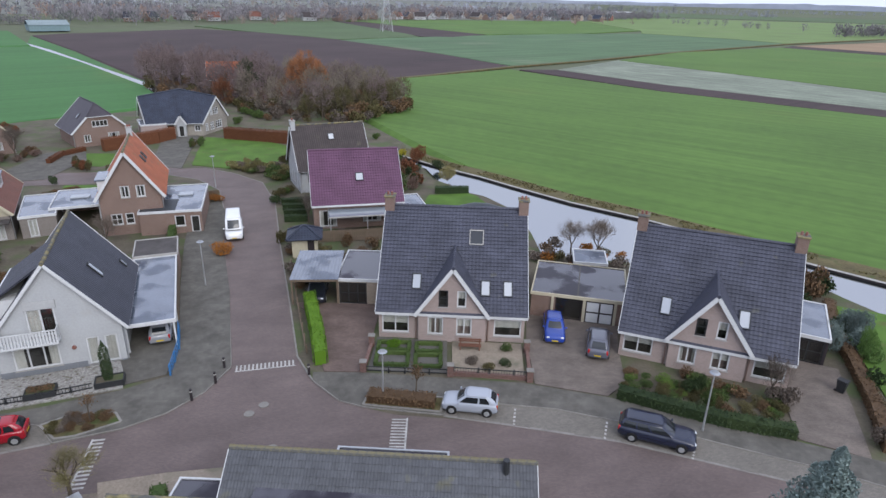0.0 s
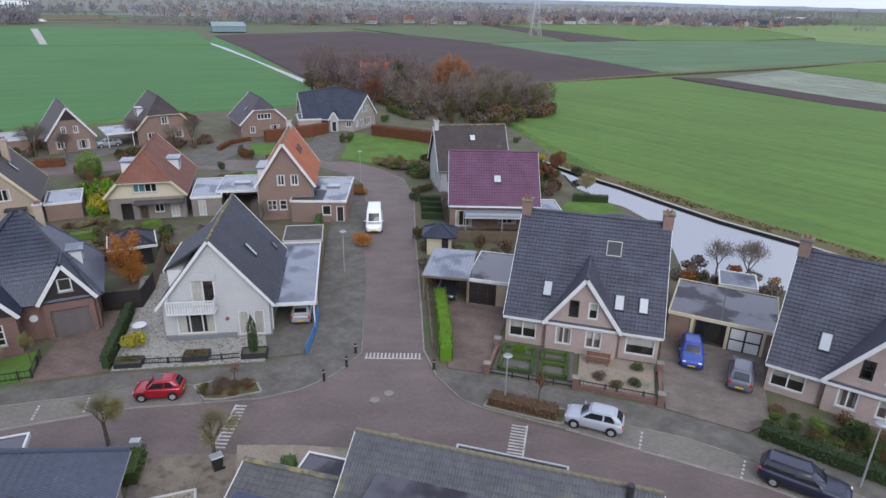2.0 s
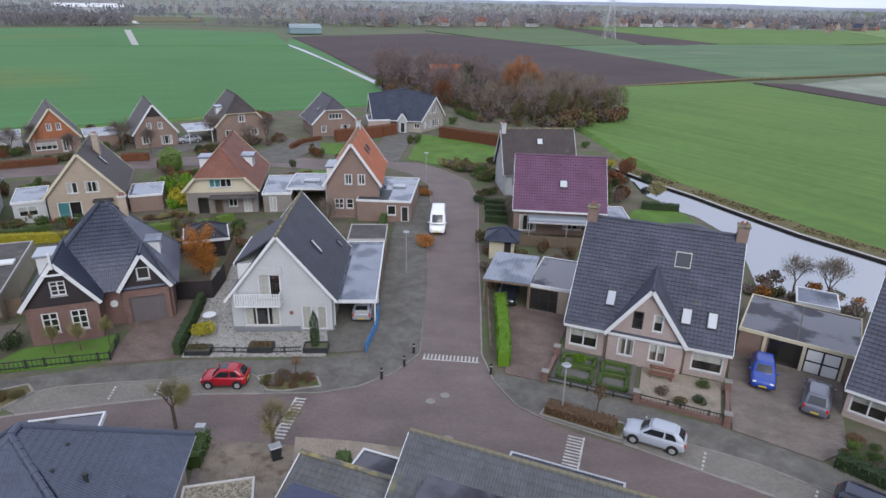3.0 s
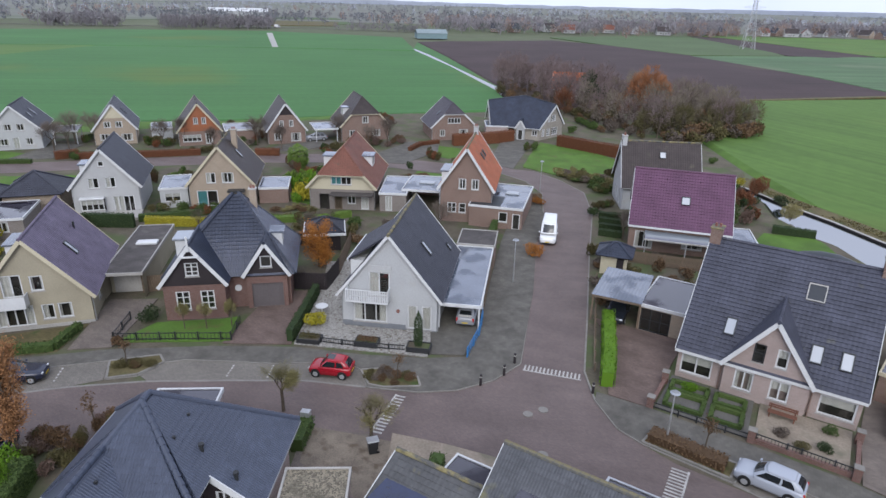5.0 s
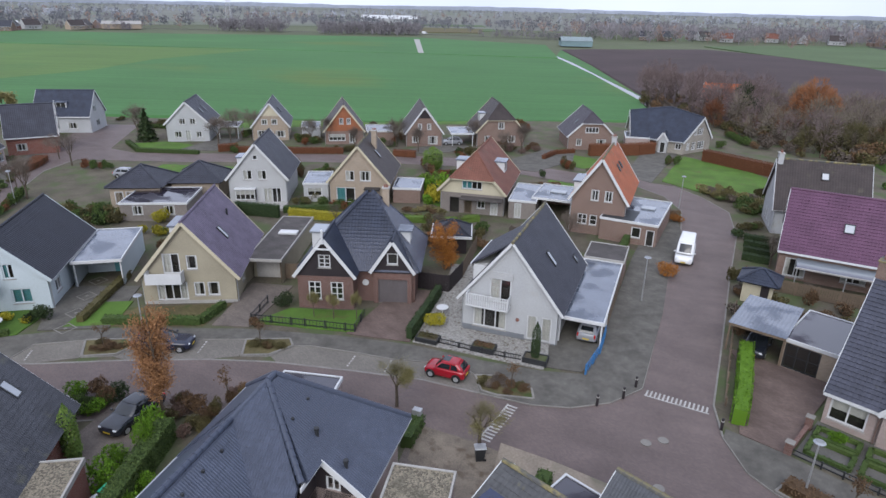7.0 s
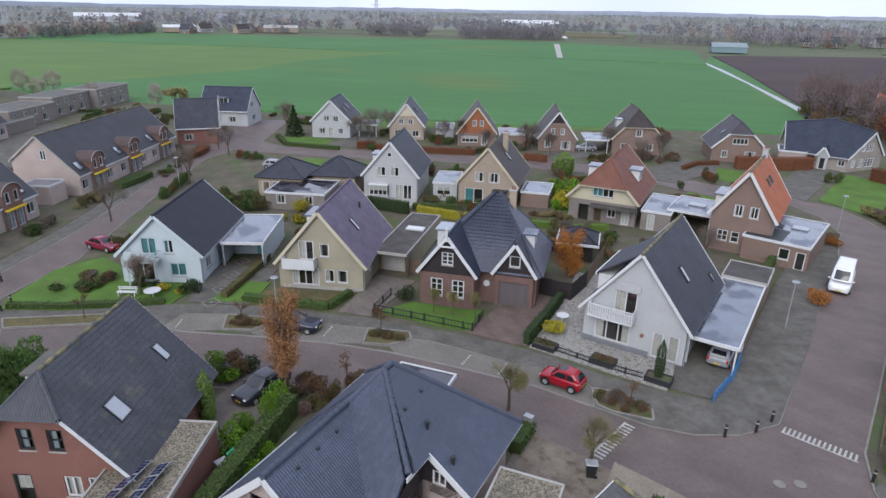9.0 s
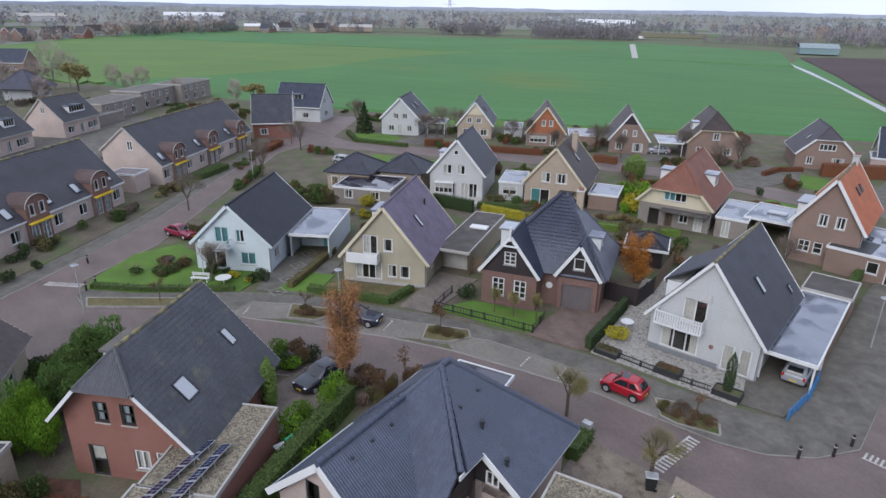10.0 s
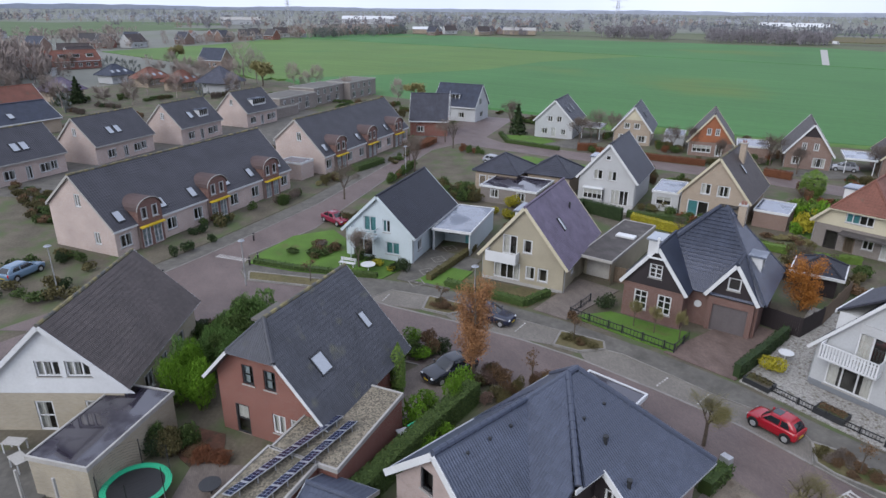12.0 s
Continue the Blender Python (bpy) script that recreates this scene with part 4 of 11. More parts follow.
speed_hump("marking_side_street", (-15.1, 38.7), (-10.85, 39.75), 15, 0.85)
speed_hump("marking_east", (-2.0, 30.3), (-2.05, 33.85), 12, 1.05)
speed_hump("marking_west", (-21.5, 31.0), (-20.55, 26.6), 13, 0.8)
speed_hump("marking_terraces", (-65.7, -6.0), (-63.6, -2.9), 12, 0.8)
speed_hump("marking_south", (-57.2, -17.5), (-54.6, -14.0), 12, 1.3)


def dashes(name, a, b, n):
    bm = bmesh.new()
    a, b = Vector(a), Vector(b)
    d = (b - a).normalized()
    q = Vector((-d.y, d.x)) * 0.07
    for i in range(n):
        p0, p1 = a.lerp(b, i / n), a.lerp(b, (i + 0.55) / n)
        f = bm.faces.new([bm.verts.new((p.x, p.y, 0.034 if abs(a.y - 46) > 6 or a.x > -10 else 0.1)) for p in (p0 - q, p1 - q, p1 + q, p0 + q)])
        f.normal_update()
        if f.normal.z < 0:
            f.normal_flip()
    return tagged(part(name, bm, M["white_line"]), "dashed white bay marking", "road marking", kind="structure")


for i, (a, b) in enumerate((((4.9, 33.3), (5.2, 35.3)), ((10.6, 32.2), (11.2, 34.1)), ((15.6, 30.5), (16.3, 31.9)), ((-33.2, 26.2), (-34.0, 27.7)), ((-30.6, 27.7), (-31.5, 29.3)), ((-43.0, 19.2), (-44.3, 20.7)), ((-51.2, 9.5), (-52.5, 10.4)), ((-17.2, 43.4), (-19.2, 42.8)), ((-18.8, 48.6), (-21.2, 47.8)))):
    dashes(f"bay_line_{i + 1}", a, b, 5)
# pale diamond borders laid into the drive of the white and pale blue house
for cx, cy in ((-62.3, 18.8), (-59.5, 16.8), (-56.6, 14.9), (-54.2, 13.3)):
    d = Vector((3.1, -2.0)).normalized()
    q = Vector((-d.y, d.x))
    bm = bmesh.new()
    for r0, r1 in ((0.86, 1.02), (0.0, 0.2)):
        co = [Vector((cx, cy)) + v for v in (d, q * 0.9, -d, -q * 0.9)]
        for i in range(4):
            a, b = co[i] - Vector((cx, cy)), co[(i + 1) % 4] - Vector((cx, cy))
            f = bm.faces.new([bm.verts.new((cx + v.x, cy + v.y, 0.125)) for v in ((a * r0, b * r0, b * r1, a * r1) if r0 else (a * r1, b * r1, Vector((0, 0))))])
            f.normal_update()
            if f.normal.z < 0:
                f.normal_flip()
    tagged(part("paving_pattern", bm, M["kerb"]), "pale stone diamond laid into a grey drive", "paving pattern", kind="structure")
slab("alley_terraces", [(-96, -38), (-90, -20), (-122, 3), (-150, 22), (-172, 2), (-140, -30), (-112, -48)], -0.01, -0.1, M["pave"], "grey paved yards and alley behind the terraces", "paving")
slab("lawn_terraces", strip(WEST_W[2:6][::-1], 6.0, -2.6), 0.02, -0.1, M["soil"], "bare winter front gardens before the terraces", "garden")
# timber quay along the far bank: boards painted dark for shadow and reflection too, under a pale capping
for nm, wd, z0, z1, mt in (("quay", 0.16, -0.6, -0.04, M["wood_dark"]), ("quay_capping", 0.4, -0.04, 0.03, M["concrete"])):
    bm = bmesh.new()
    for a, b in zip(QUAY, QUAY[1:]):
        d = Vector(b) - Vector(a)
        add_box(bm, 0, -wd / 2, z0, d.length, wd / 2, z1, m=Matrix.Translation((*a, 0)) @ Matrix.Rotation(math.atan2(d.y, d.x), 4, "Z"))
    tagged(part(nm, bm, mt), "timber quay along the canal, shadow in its dark colour" if nm == "quay" else "pale capping on the timber quay", "quay", kind="structure")
slab("leaf_litter", [(-34.6, -6.2), (-35.8, -4.6), (-34.8, -3.0), (-32.6, -3.0), (-31.6, -4.4), (-33.0, -5.4)], 0.02, -0.1, M["litter"], "garden bed covered in reddish fallen leaves", "garden bed")


# ---- houses ----
def placed(x, y, a):
    return pose(x, y, 0, 0, 0, a)


def window(parent, place, u, z, w, h, frame=None, bars=1, cross=0, fill=None, depth=0.1, name="window", sill=True):
    """A window or door in an opening: frame with bars, pane, and a curtain or blind behind it."""
    frame = frame or M["white"]
    bm = bmesh.new()
    t = 0.11
    us, zs = [u, u + t], [z, z + t]
    for i in range(bars):
        c = u + w * (i + 1) / (bars + 1)
        us += [c - 0.05, c + 0.05]
    for i in range(cross):
        c = z + h * (i + 1) / (cross + 1)
        zs += [c - 0.025, c + 0.025]
    us += [u + w - t, u + w]
    zs += [z + h - t, z + h]
    grid = {}

    def vert(i, j, d):
        if (i, j, d) not in grid:
            grid[i, j, d] = bm.verts.new(place(us[i], zs[j], depth + (0.03 if d else -0.05)))
        return grid[i, j, d]

    def is_open(i, j):
        return i % 2 == 1 and j % 2 == 1

    for i in range(len(us) - 1):
        for j in range(len(zs) - 1):
            if is_open(i, j):
                for (a, b), (c, d) in (((i, j), (i + 1, j)), ((i + 1, j), (i + 1, j + 1)), ((i + 1, j + 1), (i, j + 1)), ((i, j + 1), (i, j))):
                    bm.faces.new((vert(a, b, 0), vert(c, d, 0), vert(c, d, 1), vert(a, b, 1)))
            else:
                bm.faces.new((vert(i, j, 0), vert(i + 1, j, 0), vert(i + 1, j + 1, 0), vert(i, j + 1, 0)))
    bmesh.ops.recalc_face_normals(bm, faces=bm.faces[:])
    win = part(name, bm, frame, parent)
    bm = bmesh.new()
    bm.faces.new([bm.verts.new(place(p, q, depth)) for p, q in ((u + t, z + t), (u + w - t, z + t), (u + w - t, z + h - t), (u + t, z + h - t))])
    pane = part("pane", bm, M["glass"], win)
    pane.visible_shadow = False
    # dark sheet behind the pane, painted as the unlit room
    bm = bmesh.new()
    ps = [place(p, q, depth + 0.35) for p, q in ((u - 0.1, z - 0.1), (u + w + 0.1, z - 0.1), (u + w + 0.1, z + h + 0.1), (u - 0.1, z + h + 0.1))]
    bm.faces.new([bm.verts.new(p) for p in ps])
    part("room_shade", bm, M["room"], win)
    if fill is not None:
        bm = bmesh.new()
        mat, style = fill
        if style == "sides":
            spans = ((u, u + w * 0.24, 0), (u + w * 0.76, u + w, 0))
        elif style == "top":
            spans = ((u, u + w, 0.5),)
        elif style == "half":
            spans = ((u, u + w * 0.5, 0),)
        else:
            spans = ((u, u + w, 0),)
        bm.free()
        for a, b, lift in spans:
            bm = bmesh.new()
            n = 6
            rail = [[bm.verts.new(place(a + (b - a) * i / n, zz, 0.16 if i % 2 else 0.2)) for zz in (z + h * lift, z + h)] for i in range(n + 1)]
            for p, q in zip(rail, rail[1:]):
                bm.faces.new((p[0], q[0], q[1], p[1]))
            part("curtain", bm, mat, win)
    if sill:
        bm = bmesh.new()
        vs = [[bm.verts.new(place(p, q, d)) for p, q in ((u - 0.06, z - 0.07), (u + w + 0.06, z - 0.07), (u + w + 0.06, z), (u - 0.06, z))] for d in (-0.06, 0.02)]
        bm.faces.new(vs[0])
        for i in range(4):
            bm.faces.new((vs[0][i], vs[1][i], vs[1][(i + 1) % 4], vs[0][(i + 1) % 4]))
        bmesh.ops.recalc_face_normals(bm, faces=bm.faces[:])
        part("sill", bm, M["concrete"], win)
    return win


def board(bm, a, b, up, out, h=0.22, t=0.05):
    """A plank from a to b, hanging h below the line, t thick outwards."""
    a, b, up, out = Vector(a), Vector(b), Vector(up), Vector(out)
    v = [bm.verts.new(p) for p in (a, b, b - up * h, a - up * h)]
    w = [bm.verts.new(p + out * t) for p in (a, b, b - up * h, a - up * h)]
    bm.faces.new(v[::-1])
    bm.faces.new(w)
    for i in range(4):
        bm.faces.new((v[i], v[(i + 1) % 4], w[(i + 1) % 4], w[i]))


def roof_window(parent, o, eu, ev, n, u, v, w=0.8, h=1.2, name="roof_window"):
    """A pivot window lying on a slope: metal frame and pane."""
    bm = bmesh.new()
    m = Matrix((( eu.x, ev.x, n.x, 0), (eu.y, ev.y, n.y, 0), (eu.z, ev.z, n.z, 0), (0, 0, 0, 1)))
    m.translation = o + eu * u + ev * v
    for a, b, c, d in ((-w / 2 - 0.07, 0, -w / 2, h), (w / 2, 0, w / 2 + 0.07, h), (-w / 2 - 0.07, -0.08, w / 2 + 0.07, 0), (-w / 2 - 0.07, h, w / 2 + 0.07, h + 0.1)):
        add_box(bm, a, b, 0.1, c, d, 0.27, m=m)
    win = part(name, bm, M["dark_metal"], parent)
    bm = bmesh.new()
    bm.faces.new([bm.verts.new(m @ Vector(p)) for p in ((-w / 2, 0, 0.235), (w / 2, 0, 0.235), (w / 2, h, 0.235), (-w / 2, h, 0.235))])
    part("pane", bm, M["roof_glass"], win)
    return win


M["roof_glass"], _nn, _ll, _bb = nodes_of("roof_window_glass")
_bb.inputs["Base Color"].default_value = (0.2, 0.225, 0.25, 1)
_bb.inputs["Roughness"].default_value, _bb.inputs["IOR"].default_value = 0.06, 2.7


def chimney(parent, x, y, z0, z1, w=0.9, d=0.6, mat=None, cap=None):
    ch = part("chimney", box(x - w / 2, y - d / 2, z0, x + w / 2, y + d / 2, z1), mat or M["brick_brown"], parent)
    bm = box(x - w / 2 - 0.08, y - d / 2 - 0.08, z1, x + w / 2 + 0.08, y + d / 2 + 0.08, z1 + 0.12, bevel=0.02)
    part("chimney_cap", bm, cap or M["concrete"], ch)
    for s in (-0.2, 0.2):
        bm = tube([(x + s * w, y, z1 + 0.12), (x + s * w, y, z1 + 0.4)], 0.11, 0.09, 8)
        part("chimney_pot", bm, M["brick_red"], ch)
    return ch


def ridge_caps(parent, a, b, mat, r=0.13, single=False):
    """Half-round ridge tiles laid end to end: joined, or single pieces on one mesh."""
    a, b = Vector(a), Vector(b)
    n = max(1, int((b - a).length / 0.42))
    if single:
        d = (b - a).normalized()
        q = Vector((0, 0, 1)).cross(d).normalized()
        w = d.cross(q)
        rot = Matrix(((d.x, q.x, w.x, 0), (d.y, q.y, w.y, 0), (d.z, q.z, w.z, 0), (0, 0, 0, 1)))
        first = None
        for i in range(n):
            m = Matrix.Translation(a.lerp(b, i / n)) @ rot @ Matrix.Rotation(random.gauss(0, 0.015), 4, "Z")
            if first is None:
                first = part("ridge_tile", tube([(0, 0, 0), ((b - a).length * 1.1 / n, 0, 0)], r * 1.1, r * 0.92, 8), mat, parent)
                first.matrix_basis = m
            else:
                share("ridge_tile", first, parent, m)
        return first
    bm = bmesh.new()
    for i in range(n):
        p, q = a.lerp(b, i / n), a.lerp(b, (i + 1.08) / n)
        add_tube(bm, [p, q], r * 1.08, r * 0.95, 7)
    return part("ridge_tiles", bm, mat, parent)


def gable_house(name, x, y, a, w, l, ze, zr, wall, tile, label, trim=None, wins=(), front_wins=None, hip=0.0, back_hip=0.0, o=0.4, of=0.3, zl=None, wl=None, skylights=(), gutter=None, gable=None, gable_z=None, tile_left=None, ridge=None, barge=0.24, group="", course=0.34, pieces=None):
    """A house whose ridge runs back from the facade. wl, zl: half-width and eave on the other side; hip: height cut off the front gable."""
    trim = trim or M["white"]
    e = thing(name, placed(x, y, a), label, "house", group)
    wl, zl = wl or w, zl or ze
    sR, sL = (zr - ze) / (w + o), (zr - zl) / (wl + o)
    T = 0.14
    wallR, wallL = zr - sR * w, zr - sL * wl
    # walls
    zh = zr - hip
    fo = [(-wl, 0), (w, 0), (w, wallR)]
    fo += [(0, zr)] if hip <= 0 else [((zr - zh) / sR, zh), (-(zr - zh) / sL, zh)]
    fo += [(-wl, wallL)]
    by = {"F": [], "R": [], "L": [], "B": []}
    for wn in wins:
        by[wn[0]].append(wn)
    PF = lambda u, z, d: (u, d, z)
    PR = lambda u, z, d: (w - d, u, z)
    PL = lambda u, z, d: (-wl + d, u, z)
    PB = lambda u, z, d: (u, l - d, z)
    bm = bmesh.new()
    for face, outl, pl in (("F", fo, PF), ("R", [(0, 0), (l, 0), (l, wallR), (0, wallR)], PR), ("L", [(0, 0), (l, 0), (l, wallL), (0, wallL)], PL)):
        wall_face(bm, outl, [(q[1], q[2], q[3], q[4]) for q in by[face]], pl)
    zb = zr - back_hip
    bo = [(-wl, 0), (w, 0), (w, wallR)] + ([(0, zr)] if back_hip <= 0 else [(back_hip / sR, zb), (-back_hip / sL, zb)]) + [(-wl, wallL)]
    wall_face(bm, bo, [], PB)
    part("wall", bm, wall, e)
    if gable is not None:
        gz = gable_z
        bm = bmesh.new()
        gx, gl = (zr - gz) / sR - 0.05, (zr - gz) / sL - 0.05
        outl = [(-gl, gz), (gx, gz), (0, zr - 0.05)] if hip <= 0 else [(-gl, gz), (gx, gz), (hip / sR, zh), (-hip / sL, zh)]
        holes = [(q[1], q[2], q[3], q[4]) for q in by["F"] if q[2] > gz]
        wall_face(bm, outl, holes, lambda u, z, d: (u, d - 0.03, z))
        part("gable_cladding", bm, gable, e)
    for wn in wins:
        kw = wn[5] if len(wn) > 5 else {}
        window(e, {"F": PF, "R": PR, "L": PL, "B": PB}[wn[0]], *wn[1:5], **kw)
    # roof
    y0, y1 = -of, l + of
    run = 0.85
    yh, yb = (y0 + hip * run if hip > 0 else y0), (y1 - back_hip * run if back_hip > 0 else y1)
    xr, xl = hip / sR, hip / sL
    pr = [(w + o, y0, ze), (w + o, y1, ze)]
    if back_hip > 0:
        pr.append((back_hip / sR, y1, zb))
    pr += [(0, yb, zr), (0, yh, zr)]
    if hip > 0:
        pr.append((xr, y0, zh))
    plft = [(-wl - o, y1, zl), (-wl - o, y0, zl)]
    if hip > 0:
        plft.append((-xl, y0, zh))
    plft += [(0, yh, zr), (0, yb, zr)]
    if back_hip > 0:
        plft.append((-back_hip / sL, y1, zb))
    bm = bmesh.new()
    nR = roof_plane(bm, pr, course)
    if tile_left is None:
        nL = roof_plane(bm, plft, course)
    if hip > 0:
        roof_plane(bm, [(-xl, y0, zh), (xr, y0, zh), (0, yh, zr)], course)
    if back_hip > 0:
        roof_plane(bm, [(back_hip / sR, y1, zb), (-back_hip / sL, y1, zb), (0, yb, zr)], course)
    rf = part("roof", bm, tile, e)
    if tile_left is not None:
        bm = bmesh.new()
        nL = roof_plane(bm, plft, course)
        part("roof", bm, tile_left, e)
    if pieces is not None:
        for pl in (pr, plft) + (([(-xl, y0, zh), (xr, y0, zh), (0, yh, zr)],) if hip > 0 else ()):
            tile_field(e, pl, pieces, 0)
    ridge_caps(e, (0, yh, zr + T + 0.03), (0, yb, zr + T + 0.03), ridge or tile)
    if hip > 0:
        for xx in (xr, -xl):
            ridge_caps(e, (xx, y0, zh + T + 0.03), (0, yh, zr + T + 0.03), tile)
    # barge boards, gutters
    for yy, out in ((y0, -1), (y1, 1)):
        top = zh if (hip > 0 and out < 0) else (zb if back_hip > 0 and out > 0 else zr)
        for sx, ww, zz, s in ((1, w, ze, sR), (-1, wl, zl, sL)):
            d = Vector((-sx * (ww + o), 0, zr - zz)).normalized()
            up = Vector((sx * d.z, 0, abs(d.x)))
            q = (zr - top) / s
            bm = bmesh.new()
            board(bm, Vector((sx * (ww + o), yy, zz)) + up * (T + 0.05), Vector((sx * q, yy, top)) + up * (T + 0.05), up, (0, out, 0), h=barge + 0.05)
            part("barge_board", bm, trim, e)
    if hip > 0:
        bm = bmesh.new()
        board(bm, (-xl, y0, zh + 0.16), (xr, y0, zh + 0.16), (0, 0, 1), (0, -1, 0), h=barge)
        part("fascia_board", bm, trim, e)
    for sx, ww, zz in ((1, w, ze), (-1, wl, zl)):
        bm = bmesh.new()
        add_tube(bm, [(sx * (ww + o + 0.05), y0 + 0.05, zz + 0.06), (sx * (ww + o + 0.05), y1 - 0.05, zz + 0.06)], 0.07, n=6)
        part("gutter", bm, gutter or M["steel"], e)
        bm = tube([(sx * (ww + 0.08), y0 + of + 0.15, zz), (sx * (ww + 0.08), y0 + of + 0.15, 0.0)], 0.045, n=6)
        part("downpipe", bm, gutter or M["steel"], e)
    # roof windows: (side, distance from the front, height up the slope, width, height)
    for sd, u, v, ww, hh in skylights:
        if sd == "R":
            eu, n, oo = Vector((0, 1, 0)), nR, Vector((w + o, 0, ze))
        else:
            eu, n, oo = Vector((0, -1, 0)), nL, Vector((-wl - o, 0, zl))
        ev = n.cross(eu)
        roof_window(e, oo, eu, ev, n, u if sd == "R" else -u, v, ww, hh)
    return e


def across_house(name, x, y, a, w, l, ze, zr, wall, tile, label, trim=None, wins=(), o=0.4, os=0.2, zb=None, skylights=(), ridge=None, group="", course=0.34, gutter=None, category="house", single=False, yr=None, step=0.028):
    """A house whose ridge runs along the facade."""
    trim = trim or M["white"]
    e = thing(name, placed(x, y, a), label, category, group)
    zb = zb or ze
    yr = yr or l / 2
    sF, sB = (zr - ze) / (yr + o), (zr - zb) / (l - yr + o)
    wF, wB = zr - sF * yr, zr - sB * (l - yr)
    T = 0.14
    by = {"F": [], "R": [], "L": [], "B": []}
    for wn in wins:
        by[wn[0]].append(wn)
    PF = lambda u, z, d: (u, d, z)
    PB = lambda u, z, d: (u, l - d, z)
    PR = lambda u, z, d: (w - d, u, z)
    PL = lambda u, z, d: (-w + d, u, z)
    bm = bmesh.new()
    side = [(0, 0), (l, 0), (l, wB), (yr, zr), (0, wF)]
    for face, outl, pl in (("F", [(-w, 0), (w, 0), (w, wF), (-w, wF)], PF), ("R", side, PR), ("L", side, PL), ("B", [(-w, 0), (w, 0), (w, wB), (-w, wB)], PB)):
        wall_face(bm, outl, [(q[1], q[2], q[3], q[4]) for q in by[face]], pl)
    part("wall", bm, wall, e)
    for wn in wins:
        window(e, {"F": PF, "R": PR, "L": PL, "B": PB}[wn[0]], *wn[1:5], **(wn[5] if len(wn) > 5 else {}))
    bm = bmesh.new()
    nF = roof_plane(bm, [(-w - os, -o, ze), (w + os, -o, ze), (w + os, yr, zr), (-w - os, yr, zr)], course, step)
    nB = roof_plane(bm, [(w + os, l + o, zb), (-w - os, l + o, zb), (-w - os, yr, zr), (w + os, yr, zr)], course, step)
    part("roof", bm, tile, e)
    ridge_caps(e, (-w - os, yr, zr + T + 0.03), (w + os, yr, zr + T + 0.03), ridge or tile, single=single)
    for xx, out in ((-w - os, -1), (w + os, 1)):
        for sy, yy, zz in ((-1, -o, ze), (1, l + o, zb)):
            d = Vector((0, yr - yy, zr - zz)).normalized()
            up = Vector((0, sy * abs(d.z), abs(d.y)))
            bm = bmesh.new()
            board(bm, Vector((xx, yy, zz)) + up * (T + 0.04), Vector((xx, yr, zr)) + up * (T + 0.04), up, (out, 0, 0), h=0.24, t=0.04)
            part("barge_board", bm, trim, e)
    for yy, zz in ((-o - 0.05, ze), (l + o + 0.05, zb)):
        bm = box(-w - os, yy - 0.06, zz - 0.12, w + os, yy + 0.06, zz + 0.1)
        part("gutter", bm, gutter or trim, e)
    for sd, u, v, ww, hh in skylights:
        if sd == "F":
            eu, n, oo = Vector((1, 0, 0)), nF, Vector((0, -o, ze))
        else:
            eu, n, oo = Vector((-1, 0, 0)), nB, Vector((0, l + o, zb))
        roof_window(e, oo, eu, n.cross(eu), n, u, v, ww, hh)
    return e


def flat_block(name, x, y, a, w, l, h, wall, top, label, trim=None, wins=(), category="garage", open_front=False, posts=(), group=""):
    """A flat-roofed garage, shed or carport: walls, roof sheet behind an upstand."""
    trim = trim or M["white"]
    e = thing(name, placed(x, y, a), label, category, group)
    by = {"F": [], "R": [], "L": [], "B": []}
    for wn in wins:
        by[wn[0]].append(wn)
    PF = lambda u, z, d: (u, d, z)
    PB = lambda u, z, d: (u, l - d, z)
    PR = lambda u, z, d: (w - d, u, z)
    PL = lambda u, z, d: (-w + d, u, z)
    hw = h - 0.22
    if wall is not None:
        bm = bmesh.new()
        for face, outl, pl in (("F", [(-w, 0), (w, 0), (w, hw), (-w, hw)], PF), ("R", [(0, 0), (l, 0), (l, hw), (0, hw)], PR), ("L", [(0, 0), (l, 0), (l, hw), (0, hw)], PL), ("B", [(-w, 0), (w, 0), (w, hw), (-w, hw)], PB)):
            if open_front and face == "F":
                continue
            wall_face(bm, outl, [(q[1], q[2], q[3], q[4]) for q in by[face]], pl)
        part("wall", bm, wall, e)
        for wn in wins:
            window(e, {"F": PF, "R": PR, "L": PL, "B": PB}[wn[0]], *wn[1:5], **(wn[5] if len(wn) > 5 else {}))
    part("roof", box(-w - 0.02, -0.02, hw, w + 0.02, l + 0.02, h - 0.07), top, e)
    for q in ((-w - 0.1, -0.1, w + 0.1, 0.02), (-w - 0.1, l - 0.02, w + 0.1, l + 0.1), (-w - 0.1, 0.02, -w + 0.02, l - 0.02), (w - 0.02, 0.02, w + 0.1, l - 0.02)):
        part("roof_edge", box(q[0], q[1], hw - 0.06, q[2], q[3], h), trim, e)
    for px, py in posts:
        part("post", box(px - 0.06, py - 0.06, 0, px + 0.06, py + 0.06, hw - 0.01), trim, e)
    return e


